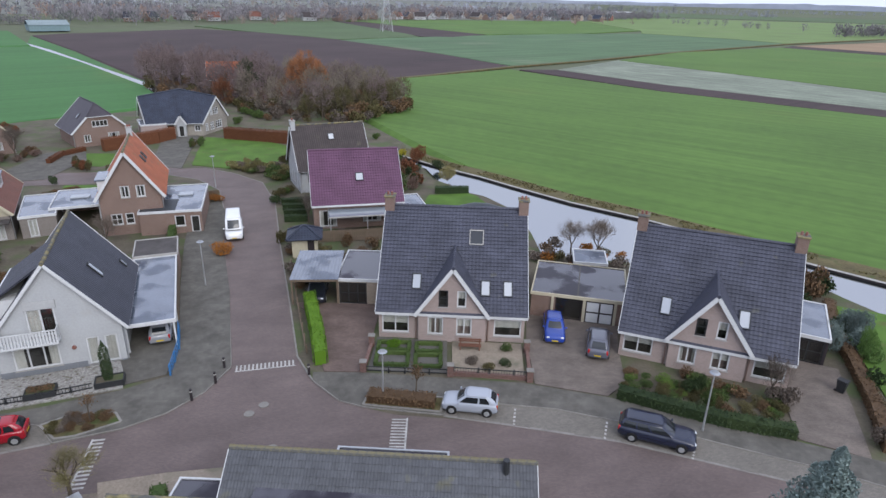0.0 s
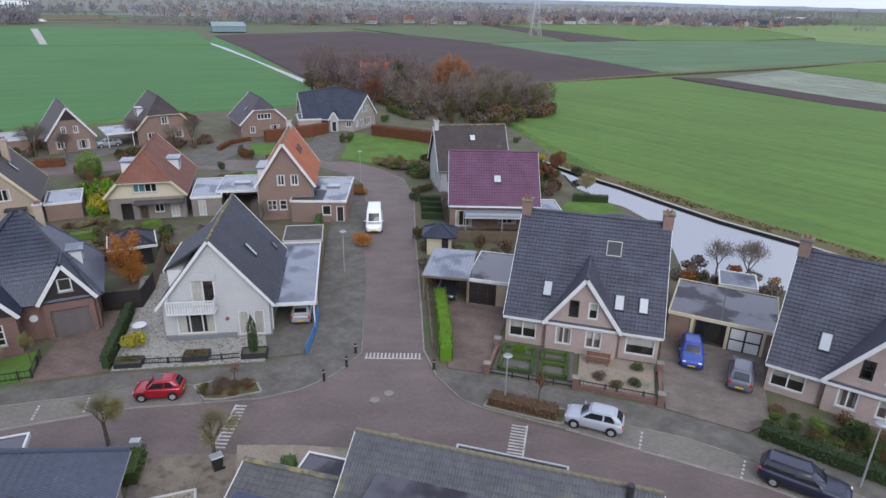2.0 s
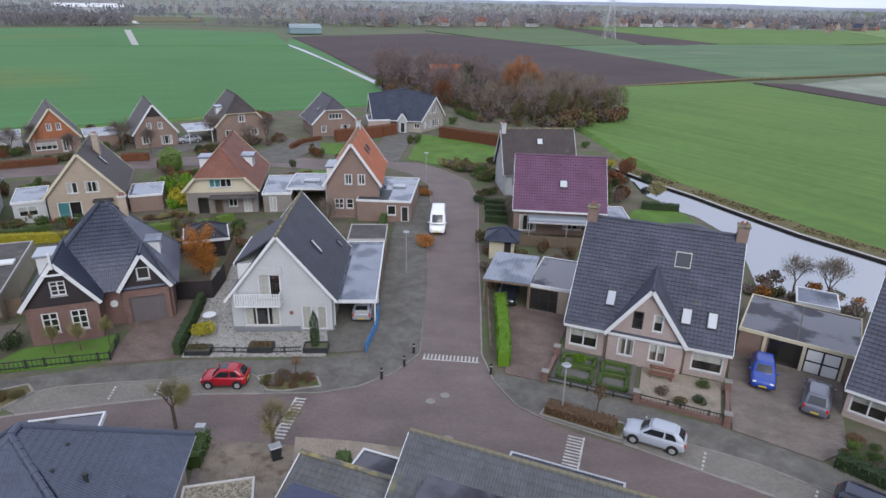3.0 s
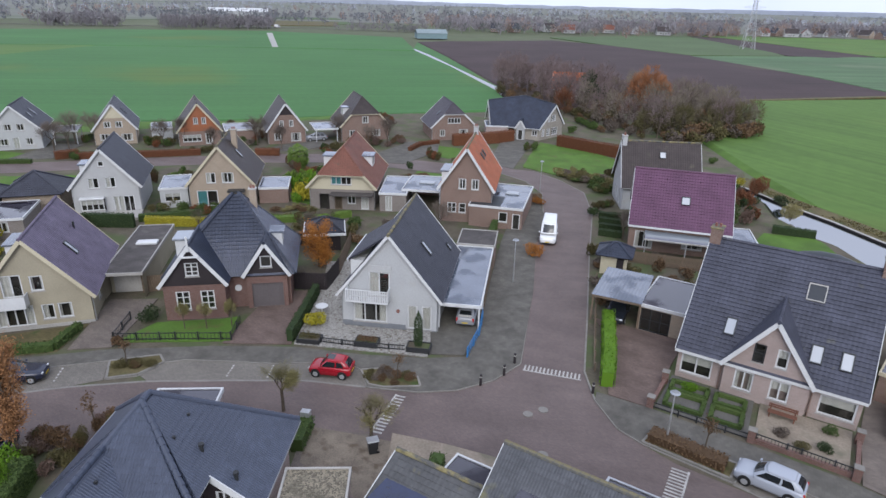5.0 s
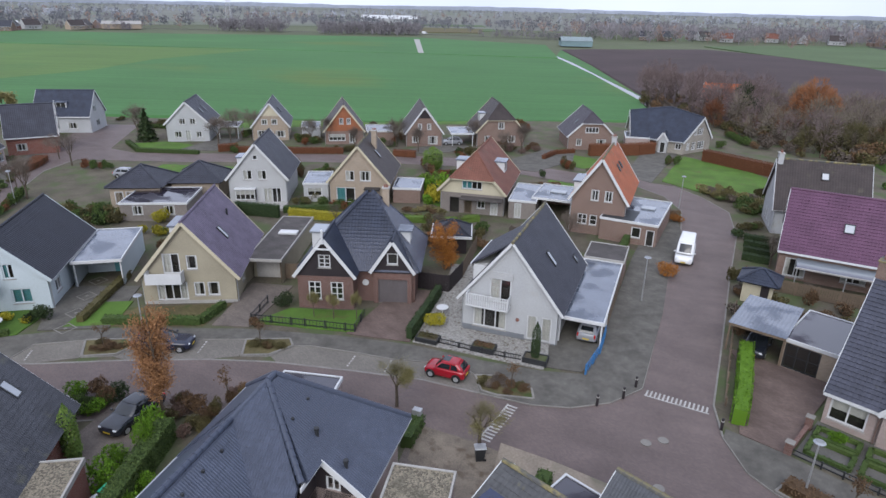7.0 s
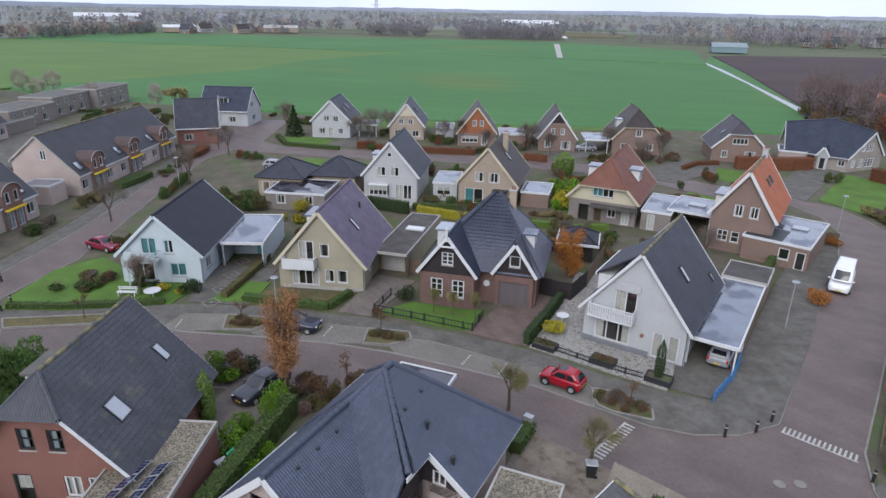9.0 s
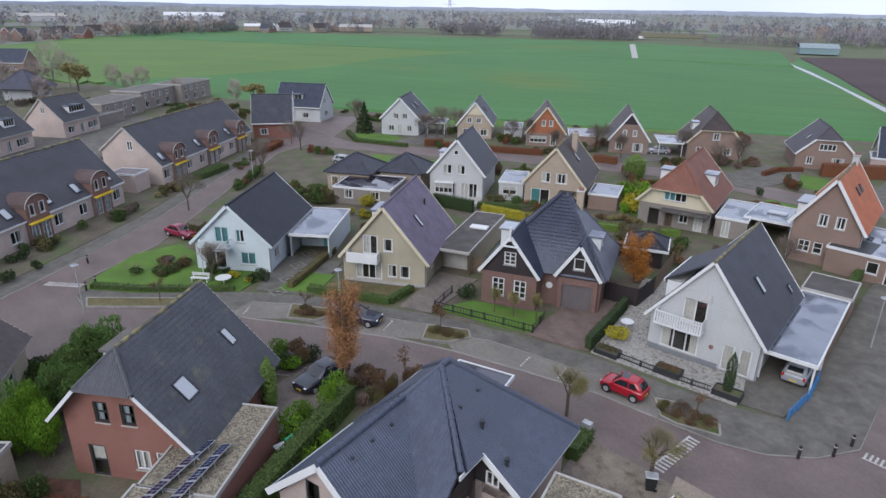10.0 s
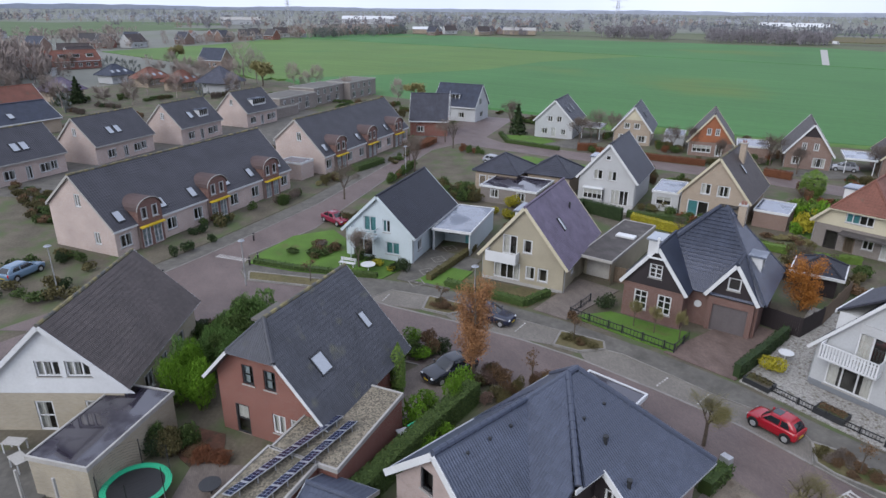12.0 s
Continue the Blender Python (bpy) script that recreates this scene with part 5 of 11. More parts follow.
def front_gable(e, uc, hw, zf, za, proud, ze, sF, o, wall, tile, wins=(), trim=None, base=0.0, y=0.0, side=0.25, gable_mat=None, gable_z=None):
    """A gabled bay standing before the facade, its roof running back into the main slope."""
    trim = trim or M["white"]
    T = 0.14
    yf, ya = (zf - ze) / sF - o + y, (za - ze) / sF - o + y
    p = -proud + y
    s = (za - zf) / hw
    ww = hw - side
    place = lambda u, z, d: (u, p + d, z)
    bm = bmesh.new()
    wall_face(bm, [(uc - ww, base), (uc + ww, base), (uc + ww, za - s * ww), (uc, za), (uc - ww, za - s * ww)], [(q[0], q[1], q[2], q[3]) for q in wins], place)
    uv = bm.loops.layers.uv.get("UVMap")
    for sx in (-1, 1):
        f = bm.faces.new([bm.verts.new(v) for v in ((uc + sx * ww, p, base), (uc + sx * ww, max(yf, y) + 0.3, base), (uc + sx * ww, max(yf, y) + 0.3, za - s * ww), (uc + sx * ww, p, za - s * ww))])
        for lp in f.loops:
            lp[uv].uv = (lp.vert.co.y, lp.vert.co.z)
    part("gable_wall", bm, wall, e)
    if gable_mat is not None:
        g = (za - gable_z) / s - 0.04
        bm = bmesh.new()
        wall_face(bm, [(uc - g, gable_z), (uc + g, gable_z), (uc, za - 0.04)], [(q[0], q[1], q[2], q[3]) for q in wins if q[1] > gable_z], lambda u, z, d: (u, p - 0.03 + d, z))
        part("gable_cladding", bm, gable_mat, e)
    for q in wins:
        window(e, place, *q[:4], **(q[4] if len(q) > 4 else {}))
    f = p - 0.3
    bm = bmesh.new()
    roof_plane(bm, [(uc + hw, f, zf), (uc + hw, yf, zf), (uc, ya, za), (uc, f, za)])
    roof_plane(bm, [(uc - hw, yf, zf), (uc - hw, f, zf), (uc, f, za), (uc, ya, za)])
    part("gable_roof", bm, tile, e)
    ridge_caps(e, (uc, f, za + T + 0.03), (uc, ya + 0.1, za + T + 0.03), tile)
    for sx in (-1, 1):
        up = Vector((sx * s, 0, 1)).normalized()
        bm = bmesh.new()
        board(bm, Vector((uc + sx * hw, f, zf)) + up * (T + 0.06), Vector((uc, f, za)) + up * (T + 0.06), up, (0, -1, 0), h=0.3)
        part("barge_board", bm, trim, e)


def box_dormer(e, m, w, h, depth, fill=None, bars=1, cheek=None, top=None, frame=None, tilt=0.0, name="dormer"):
    """A flat-roofed dormer that faces its own -Y; m sets its front's foot."""
    bm = bmesh.new()
    add_box(bm, -w / 2, 0.0, 0, -w / 2 + 0.12, depth, h, m=m)
    add_box(bm, w / 2 - 0.12, 0.0, 0, w / 2, depth, h, m=m)
    add_box(bm, -w / 2 + 0.12, 0.0, 0, w / 2 - 0.12, 0.1, 0.2, m=m)
    d = part(name, bm, cheek or M["white"], e)
    bm = bmesh.new()
    vs = add_box(bm, -w / 2 - 0.12, -0.2, h, w / 2 + 0.12, depth, h + 0.16)
    for v in vs:
        v.co.z += v.co.y * tilt
        v.co = m @ v.co
    part("dormer_roof", bm, top or M["bitumen_blue"], d)
    bm = bmesh.new()
    n = bars + 1
    t = 0.06
    for i in range(n + 1):
        c = -w / 2 + 0.12 + (w - 0.24 - t) * i / n
        add_box(bm, c, 0.02, 0.2, c + t, 0.09, h, m=m)
    for zz in (0.2, h - t):
        add_box(bm, -w / 2 + 0.12, 0.03, zz, w / 2 - 0.12, 0.08, zz + t, m=m)
    part("window_frame", bm, frame or M["white"], d)
    # with no curtain, a sheet painted dark stands for the unlit room
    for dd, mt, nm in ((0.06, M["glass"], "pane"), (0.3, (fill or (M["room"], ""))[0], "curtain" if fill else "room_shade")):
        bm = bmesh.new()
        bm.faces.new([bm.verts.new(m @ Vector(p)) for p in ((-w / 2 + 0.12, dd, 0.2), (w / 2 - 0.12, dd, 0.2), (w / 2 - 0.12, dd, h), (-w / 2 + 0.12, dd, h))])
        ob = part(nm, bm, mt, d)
        if nm == "pane":
            ob.visible_shadow = False
    return d


def barrel_dormer(e, u, y, z0, w, h, depth, brick, roof):
    """A brick dormer with a round zinc roof and two windows."""
    r = w / 2
    place = lambda a, z, d: (u + a, y + d, z0 + z)
    arc = [(r * math.cos(math.pi * i / 10), h + 0.72 * r * math.sin(math.pi * i / 10)) for i in range(11)]
    holes = [(-1.15, 0.7, 0.85, 1.35), (0.3, 0.7, 0.85, 1.35)]
    bm = bmesh.new()
    wall_face(bm, [(-r, 0), (r, 0)] + arc, holes, place)
    uv = bm.loops.layers.uv.get("UVMap")
    for sx in (-1, 1):
        f = bm.faces.new([bm.verts.new(v) for v in ((u + sx * r, y, z0), (u + sx * r, y + depth, z0), (u + sx * r, y + depth, z0 + h), (u + sx * r, y, z0 + h))])
        for lp in f.loops:
            lp[uv].uv = (lp.vert.co.y, lp.vert.co.z)
    d = part("dormer", bm, brick, e, "round-topped red brick dormer")
    for q in holes:
        window(d, place, *q, bars=0, frame=M["white"], fill=(M["curtain"], "half"))
    bm = bmesh.new()
    ro = r + 0.14
    ring = [[bm.verts.new((u + ro * math.cos(math.pi * i / 10), yy, z0 + h + k + 0.72 * ro * math.sin(math.pi * i / 10))) for i in range(11)] for yy, k in ((y - 0.1, 0.02), (y + depth, 0.02), (y - 0.1, -0.12))]
    for i in range(10):
        bm.faces.new((ring[0][i], ring[0][i + 1], ring[1][i + 1], ring[1][i]))
        bm.faces.new((ring[2][i], ring[2][i + 1], ring[0][i + 1], ring[0][i]))
    part("dormer_roof", bm, roof, d)
    part("dormer_rim", tube([(u + ro * math.cos(math.pi * i / 12), y - 0.13, z0 + h + 0.72 * ro * math.sin(math.pi * i / 12)) for i in range(13)], 0.05, n=6), M["concrete"], d)


def balcony(e, u0, u1, z0, z1, out, style="slats", mat=None, y=0.0):
    mat = mat or M["white"]
    b = part("balcony", box(u0, y - out, z0 - 0.14, u1, y - 0.02, z0), mat, e)
    if style == "solid":
        for q in ((u0, y - out, u1, y - out + 0.06), (u0, y - out + 0.06, u0 + 0.06, y - 0.02), (u1 - 0.06, y - out + 0.06, u1, y - 0.02)):
            part("balcony_panel", box(q[0], q[1], z0, q[2], q[3], z1), mat, b)
        return b
    if style == "rails":
        for k in range(4):
            zz = z0 + 0.12 + (z1 - z0 - 0.2) * k / 3
            part("rail", box(u0, y - out, zz, u1, y - out + 0.05, zz + 0.16), mat, b)
        for uu in (u0, u1 - 0.06):
            part("post", box(uu, y - out + 0.06, z0, uu + 0.06, y - out + 0.12, z1), mat, b)
            part("rail", box(uu, y - out + 0.12, z1 - 0.1, uu + 0.06, y - 0.02, z1), mat, b)
        return b
    part("rail", box(u0, y - out, z1 - 0.06, u1, y - out + 0.07, z1), mat, b)
    n = int((u1 - u0) / 0.19)
    first = part("slat", box(-0.055, 0.01, z0, 0.055, 0.04, z1 - 0.06), mat, b)
    first.matrix_basis = Matrix.Translation((u0 + 0.06, y - out, 0))
    for i in range(1, n + 1):
        share("slat", first, b, Matrix.Translation((u0 + 0.06 + (u1 - u0 - 0.12) * i / n, y - out, 0)))
    for uu in (u0 + 0.04, u1 - 0.04):
        part("rail", box(uu - 0.03, y - out + 0.08, z1 - 0.06, uu + 0.03, y - 0.02, z1), mat, b)
        for i in range(5):
            share("slat", first, b, Matrix.Translation((uu, y - out + 0.15 + 0.18 * i, 0)) @ Matrix.Rotation(math.pi / 2, 4, "Z"))
    return b


def tile_field(parent, pts, mat, limit=0, pw=0.3, course=0.34, lift=0.165):
    """Single interlocking tiles over a slope: the first ones as parts, the rest joined."""
    P = [Vector(p) for p in pts]
    eu = (P[1] - P[0]).normalized()
    n = (P[1] - P[0]).cross(P[2] - P[0]).normalized()
    if n.z < 0:
        n = -n
    ev = n.cross(eu)
    if ev.z < 0:
        ev = -ev
    Q = [((p - P[0]).dot(eu), (p - P[0]).dot(ev)) for p in P]

    def inside(u, v):
        s = None
        for (a, b), (c, d) in zip(Q, Q[1:] + Q[:1]):
            k = (c - a) * (v - b) - (d - b) * (u - a)
            if abs(k) < 1e-9:
                continue
            if s is None:
                s = k > 0
            elif (k > 0) != s:
                return False
        return True

    def span(v):
        """The slope's width at height v."""
        hit = []
        for (a, b), (c, d) in zip(Q, Q[1:] + Q[:1]):
            if b != d and min(b, d) <= v <= max(b, d):
                hit.append(a + (c - a) * (v - b) / (d - b))
        return (min(hit), max(hit)) if hit else (0.0, 0.0)

    def tile_mesh(bm, m, cut=None):
        prof = [(-0.145, 0.008), (-0.12, 0.026), (-0.08, 0.026), (-0.052, 0.006), (0.0, 0.008), (0.025, 0.026), (0.065, 0.026), (0.095, 0.006), (0.155, 0.01)]

        def fit(a, y):
            if cut is None:
                return a, y
            v = min(cut[1] + y, max(q[1] for q in Q))
            lo_u, hi_u = span(max(0.0, v))
            return min(max(cut[0] + a, lo_u), hi_u) - cut[0], v - cut[1]

        lo = [bm.verts.new(m @ Vector((*fit(a, -0.02), h + 0.034))) for a, h in prof]
        hi = [bm.verts.new(m @ Vector((*fit(a, course + 0.03), h))) for a, h in prof]
        ft = [bm.verts.new(m @ Vector((*fit(a, -0.02), h + 0.004))) for a, h in prof]
        for i in range(8):
            bm.faces.new((lo[i], lo[i + 1], hi[i + 1], hi[i]))
            bm.faces.new((ft[i], ft[i + 1], lo[i + 1], lo[i]))

    rot = Matrix(((eu.x, ev.x, n.x, 0), (eu.y, ev.y, n.y, 0), (eu.z, ev.z, n.z, 0), (0, 0, 0, 1)))
    us, vs = [q[0] for q in Q], [q[1] for q in Q]
    spots, edge = [], []
    v = 0.0
    while v < max(vs) - course * 0.5:
        k = 0
        u = min(us)
        while u < max(us):
            ok = [inside(u + du, v + course * dv) for du in (0.0, 0.3) for dv in (0.02, 0.98)]
            if all(ok):
                spots.append((u + 0.15, v))
            elif any(ok):
                edge.append((u + 0.15, v))
            u += pw
        v += course
    first, joined = None, bmesh.new()
    for i, (u, v) in enumerate(spots):
        m = Matrix.Translation(P[0] + eu * u + ev * v + n * (lift + random.uniform(0, 0.006))) @ rot @ Matrix.Rotation(random.uniform(-0.012, 0.012), 4, "Z")
        if i < limit:
            if first is None:
                bm = bmesh.new()
                tile_mesh(bm, Matrix())
                first = part("tile", bm, mat, parent)
                first.matrix_basis = m
            else:
                share("tile", first, parent, m)
        else:
            tile_mesh(joined, m)
    for u, v in edge:
        tile_mesh(joined, Matrix.Translation(P[0] + eu * u + ev * v + n * (lift + 0.003)) @ rot, (u, v))
    if len(joined.verts):
        tagged(part("tiles", joined, mat, parent), kind="stuff")
    else:
        joined.free()

C = dict(fill=(M["curtain"], "sides"))
CF = dict(fill=(M["curtain"], "full"))
CT = dict(fill=(M["curtain"], "top"))
CH = dict(fill=(M["curtain"], "half"))
DARKDOOR = dict(frame=M["dark_metal"], bars=1, cross=1, sill=False)
RZ = lambda x, y, z, d: Matrix.Translation((x, y, z)) @ Matrix.Rotation(radians(d), 4, "Z")

# white house on the corner
h = gable_house("house", -27.33, 38.6, 21.8, 4.03, 11.27, 2.79, 8.36, M["white_plaster"], M["tile_dark"], "white plastered house with steep anthracite roof and balcony",
    wins=(("F", -3.1, 0.5, 2.9, 1.75, dict(bars=2, fill=(M["curtain"], "sides"))), ("F", 1.55, 0.15, 0.85, 2.2, dict(bars=0, fill=(M["curtain"], "full"))), ("F", 2.75, 0.15, 0.85, 2.2, dict(bars=0, fill=(M["curtain"], "full"))),
          ("F", -1.75, 3.0, 1.8, 2.15, dict(bars=1, fill=(M["curtain"], "half"))), ("R", 3, 0.9, 1.2, 1.2, C), ("L", 2, 0.9, 1.6, 1.2, C)), skylights=(("R", 4.6, 3.0, 0.55, 1.3), ("R", 9.6, 1.2, 0.5, 0.6)), ridge=M["lichen"], barge=0.17)
balcony(h, -3.5, 0.1, 2.85, 3.85, 1.0)
part("plinth", box(-4.06, -0.05, 0, 1.4, 0.02, 0.48), M["plinth_grey"], h)
part("plinth", box(1.4, -0.05, 0, 4.06, 0.02, 0.15), M["plinth_grey"], h)
part("gable_panel", box(-1.75, -0.09, 5.15, 0.2, -0.02, 5.75), M["grey_plaster"], h)
part("wall_lamp", tube([(0.75, -0.02, 1.75), (0.75, -0.14, 1.75)], 0.16, 0.14, 10), M["brick_red"], h)
bm = bmesh.new()
roof_plane(bm, [(-4.1, 8.2, 5.05), (-4.1, 2.2, 5.05), (-0.9, 2.2, 7.25), (-0.9, 8.2, 7.25)])
part("dormer_roof", bm, M["tile_dark"], h)
bm = bmesh.new()
add_box(bm, -3.95, 2.3, 3.2, -1.1, 8.1, 5.1)
part("dormer", bm, M["white"], h)
part("dormer_window", box(-3.99, 3.0, 3.6, -3.95, 7.4, 4.75), M["roof_glass"], h)
part("fascia_board", box(-4.2, 2.1, 4.95, -4.1, 8.3, 5.22), M["white"], h)
flat_block("carport", -22.25, 41.5, 21.8, 1.78, 13.3, 2.5, None, M["bitumen_blue"], "flat grey carport beside the white house, car under it", posts=((1.68, 0.1), (1.68, 4.2), (1.68, 8.4), (-1.68, 0.1)), category="carport")
s = flat_block("shed", -27.25, 54.05, 21.8, 1.9, 4.4, 2.7, M["brick_brown"], M["bitumen_brown"], "flat-roofed brown brick shed with dark felt roof behind the carport", category="shed", trim=M["concrete"])

# beige house
h = gable_house("house", -51.59, 23.03, 48.1, 4.08, 11.32, 2.4, 7.76, M["beige_plaster"], M["tile_violet"], "beige house with violet-grey tiled roof and solid white balcony", trim=M["cream"],
    wins=(("F", -2.9, 0.35, 2.7, 1.8, dict(bars=3, fill=(M["curtain"], "sides"))), ("F", 0.35, 0.75, 0.95, 1.35, dict(bars=0, fill=(M["curtain"], "half"))), ("F", 1.55, 0.75, 1.05, 1.35, dict(bars=0, fill=(M["curtain"], "sides"))),
          ("F", -2.1, 2.95, 1.5, 1.95, dict(bars=1, fill=(M["curtain"], "half"))), ("F", -0.05, 3.35, 0.95, 1.35, dict(bars=0, fill=(M["curtain"], "sides"))), ("R", 2.5, 0.9, 1.0, 1.2, C)), skylights=(("R", 4.3, 3.0, 0.5, 1.3),))
balcony(h, -3.45, -0.35, 2.45, 3.35, 1.0, "solid")
part("plinth", box(-4.1, -0.05, 0, 4.1, 0.02, 0.3), M["concrete"], h)
part("vent_pipe", tube([(1.8, 8.3, 5.3), (1.8, 8.3, 6.4)], 0.1, n=8), M["dark_metal"], h)
box_dormer(h, RZ(-3.4, 8.0, 3.6, -90), 3.0, 1.5, 2.2, top=M["bitumen_blue"])
g = flat_block("garage", -50.7, 30.1, 40.5, 1.7, 13.0, 2.6, M["beige_plaster"], M["bitumen_brown"], "long flat-roofed beige garage with pale door and roof light", trim=M["concrete"], open_front=True)
part("front_wall", box(-1.58, 1.5, 0, 1.58, 1.62, 2.36), M["beige_plaster"], g)
part("garage_door", box(-1.25, 1.44, 0.02, 1.2, 1.5, 2.05, bevel=0.02), M["concrete"], g, "pale sectional garage door")
part("roof_light", box(-0.6, 7.0, 2.53, 1.4, 8.0, 2.78, bevel=0.05), M["white"], g)

# white and pale blue house
h = gable_house("house", -61.22, 10.77, 55.2, 3.8, 12.5, 2.79, 6.85, M["blue_white"], M["tile_navy"], "white house with pale blue trim, teal blinds and blue-black roof", trim=M["blue_white"],
    wins=(("F", -2.9, 0.2, 2.2, 2.0, dict(bars=1, frame=M["blue_white"])), ("F", 0.8, 0.75, 1.6, 1.4, dict(bars=1, frame=M["blue_white"], fill=(M["teal"], "full"))),
          ("F", -1.7, 2.75, 1.5, 1.95, dict(bars=1, frame=M["blue_white"], fill=(M["teal"], "full"))), ("F", 0.5, 3.1, 0.9, 1.4, dict(bars=1, frame=M["blue_white"], fill=(M["teal"], "half"))), ("R", 1.5, 0.9, 1.2, 1.2, C)))
balcony(h, -2.9, 0.0, 2.6, 3.5, 1.1, "rails", M["blue_white"])
for xx in (-2.8, -0.1):
    part("post", box(xx - 0.05, -1.05, 0, xx + 0.05, -0.95, 2.45), M["blue_white"], h)
g = flat_block("carport", -61.1, 18.6, 55.8, 2.15, 9.2, 2.7, M["blue_white"], M["bitumen_blue"], "white flat-roofed carport with pale sheet roof, open at the front", category="carport", open_front=True, posts=((-2.02, 0.14), (2.02, 0.14)))
part("back_wall", box(-2.03, 3.6, 0, 2.03, 3.72, 2.47), M["blue_white"], g)
part("door", box(0.5, 3.54, 0.02, 1.5, 3.6, 2.05), M["teal"], g, "teal door in the back wall")
part("window", box(-1.5, 3.55, 0.9, -0.2, 3.6, 2.0), M["roof_glass"], g)

# light grey house behind
h = gable_house("house", -73.79, 43.7, 46.9, 3.75, 10, 3.31, 8.21, M["grey_plaster"], M["tile_dark"], "light grey house with dark roof, white bay window and terrace",
    wins=(("F", -0.45, 6.1, 0.7, 0.7, dict(bars=0)), ("F", -1.9, 3.4, 1.25, 1.35, CH), ("F", 0.05, 3.4, 1.2, 1.35, CH), ("F", 0.65, 0.15, 2.4, 2.15, dict(bars=3, fill=(M["curtain"], "half"), sill=False))))
bm = bmesh.new()
add_box(bm, -2.95, -0.65, 0, -0.35, -0.02, 0.75)
part("bay_base", bm, M["grey_plaster"], h)
part("bay_roof", box(-3.05, -0.8, 2.15, -0.25, -0.02, 2.35, bevel=0.03), M["white"], h)
window(h, lambda u, z, d: (u, -0.65 + d, z), -2.95, 0.75, 2.6, 1.4, bars=3, fill=(M["curtain"], "top"))
part("terrace", box(-0.3, -3.2, 0, 3.9, -0.03, 0.35), M["concrete"], h)
box_dormer(h, RZ(-3.3, 4.5, 4.2, -90), 2.4, 1.4, 2.0)
flat_block("annexe", -69.4, 50.0, 46.9, 1.7, 6.5, 2.7, M["grey_plaster"], M["bitumen_blue"], "grey flat-roofed annexe with pale sheet roof", wins=(("F", -1.2, 0.8, 2.0, 1.2, CT),), category="annexe")

# sand-coloured brick house
h = gable_house("house", -64.42, 53.47, 39.6, 3.94, 11, 2.9, 8, M["brick_sand"], M["tile_brown"], "sand-coloured brick house with brown-grey roof and tall chimney", trim=M["cream"],
    wins=(("F", -3.1, 0.2, 2.6, 2.15, dict(bars=1, fill=(M["teal"], "half"), sill=False)), ("F", -1.75, 3.3, 1.2, 1.4, CH), ("F", 0.2, 3.3, 1.5, 1.4, C)), skylights=(("R", 5.0, 3.4, 0.6, 1.2),), ridge=M["lichen"])
chimney(h, 1.2, 6.5, 5.6, 9.0, 0.7, 0.9, M["brick_sand"])
part("canopy", box(0.9, -1.2, 2.3, 3.0, -0.02, 2.5), M["dark_metal"], h)
part("bench_wall", box(-3.6, -1.6, 0, 0.4, -0.4, 0.4), M["concrete"], h)
flat_block("annexe", -60.3, 58.6, 39.6, 1.9, 5.5, 2.2, M["brick_brown"], M["bitumen_blue"], "low flat-roofed brick annexe with pale sheet roof", category="annexe")

# brown brick house with orange roof
h = gable_house("house", -35.11, 66.26, 21.4, 3.17, 11.1, 4.17, 9.4, M["brick_brown"], M["tile_orange"], "brown brick house with orange tiled roof and white barge boards", barge=0.26, of=0.45, tile_left=M["tile_orange"],
    wins=(("F", -0.95, 4.3, 0.95, 1.35, C), ("F", 0.65, 4.3, 0.95, 1.35, C), ("F", -2.3, 1.2, 1.15, 1.3, dict(bars=1, cross=1)), ("F", -0.85, 1.2, 0.9, 1.3, dict(bars=0, cross=1))), ridge=M["lichen"], skylights=(("R", 4.5, 3.6, 0.5, 0.8), ("R", 6.3, 3.6, 0.5, 0.8)))
chimney(h, 0, 9.6, 8.9, 10.3, 0.6, 0.6, M["white_plaster"])
box_dormer(h, RZ(-3.2, 2.6, 4.7, -90), 3.6, 1.5, 2.2)
g = flat_block("annexe", -31.0, 66.4, 16, 3.3, 10.5, 2.8, M["brick_brown"], M["bitumen_blue"], "flat-roofed brown brick annexe with roof light", category="annexe", wins=(("F", 0.4, 0.85, 1.1, 1.3, dict(bars=0)), ("F", 2.1, 0.0, 0.95, 2.05, dict(frame=M["white"], bars=0, sill=False))))
part("roof_light", box(0.3, 5.6, 2.73, 2.0, 6.8, 2.95, bevel=0.05), M["roof_glass"], g)
part("roof_felt", box(-3.2, 0.1, 2.72, 0.5, 4.4, 2.78), M["tarp"], g, "dark felt patch")
g = flat_block("carport", -42.3, 67.4, 22, 2.6, 7.2, 2.75, None, M["bitumen_blue"], "flat-roofed carport with roof light and dark opening", category="carport", posts=((-2.4, 0.2), (2.4, 0.2)))
part("wall", box(-2.55, 6.9, 0, 2.55, 7.0, 2.5), M["brick_brown"], g)
part("roof_light", box(-0.9, 3.0, 2.68, 1.2, 4.2, 2.9, bevel=0.05), M["roof_glass"], g)

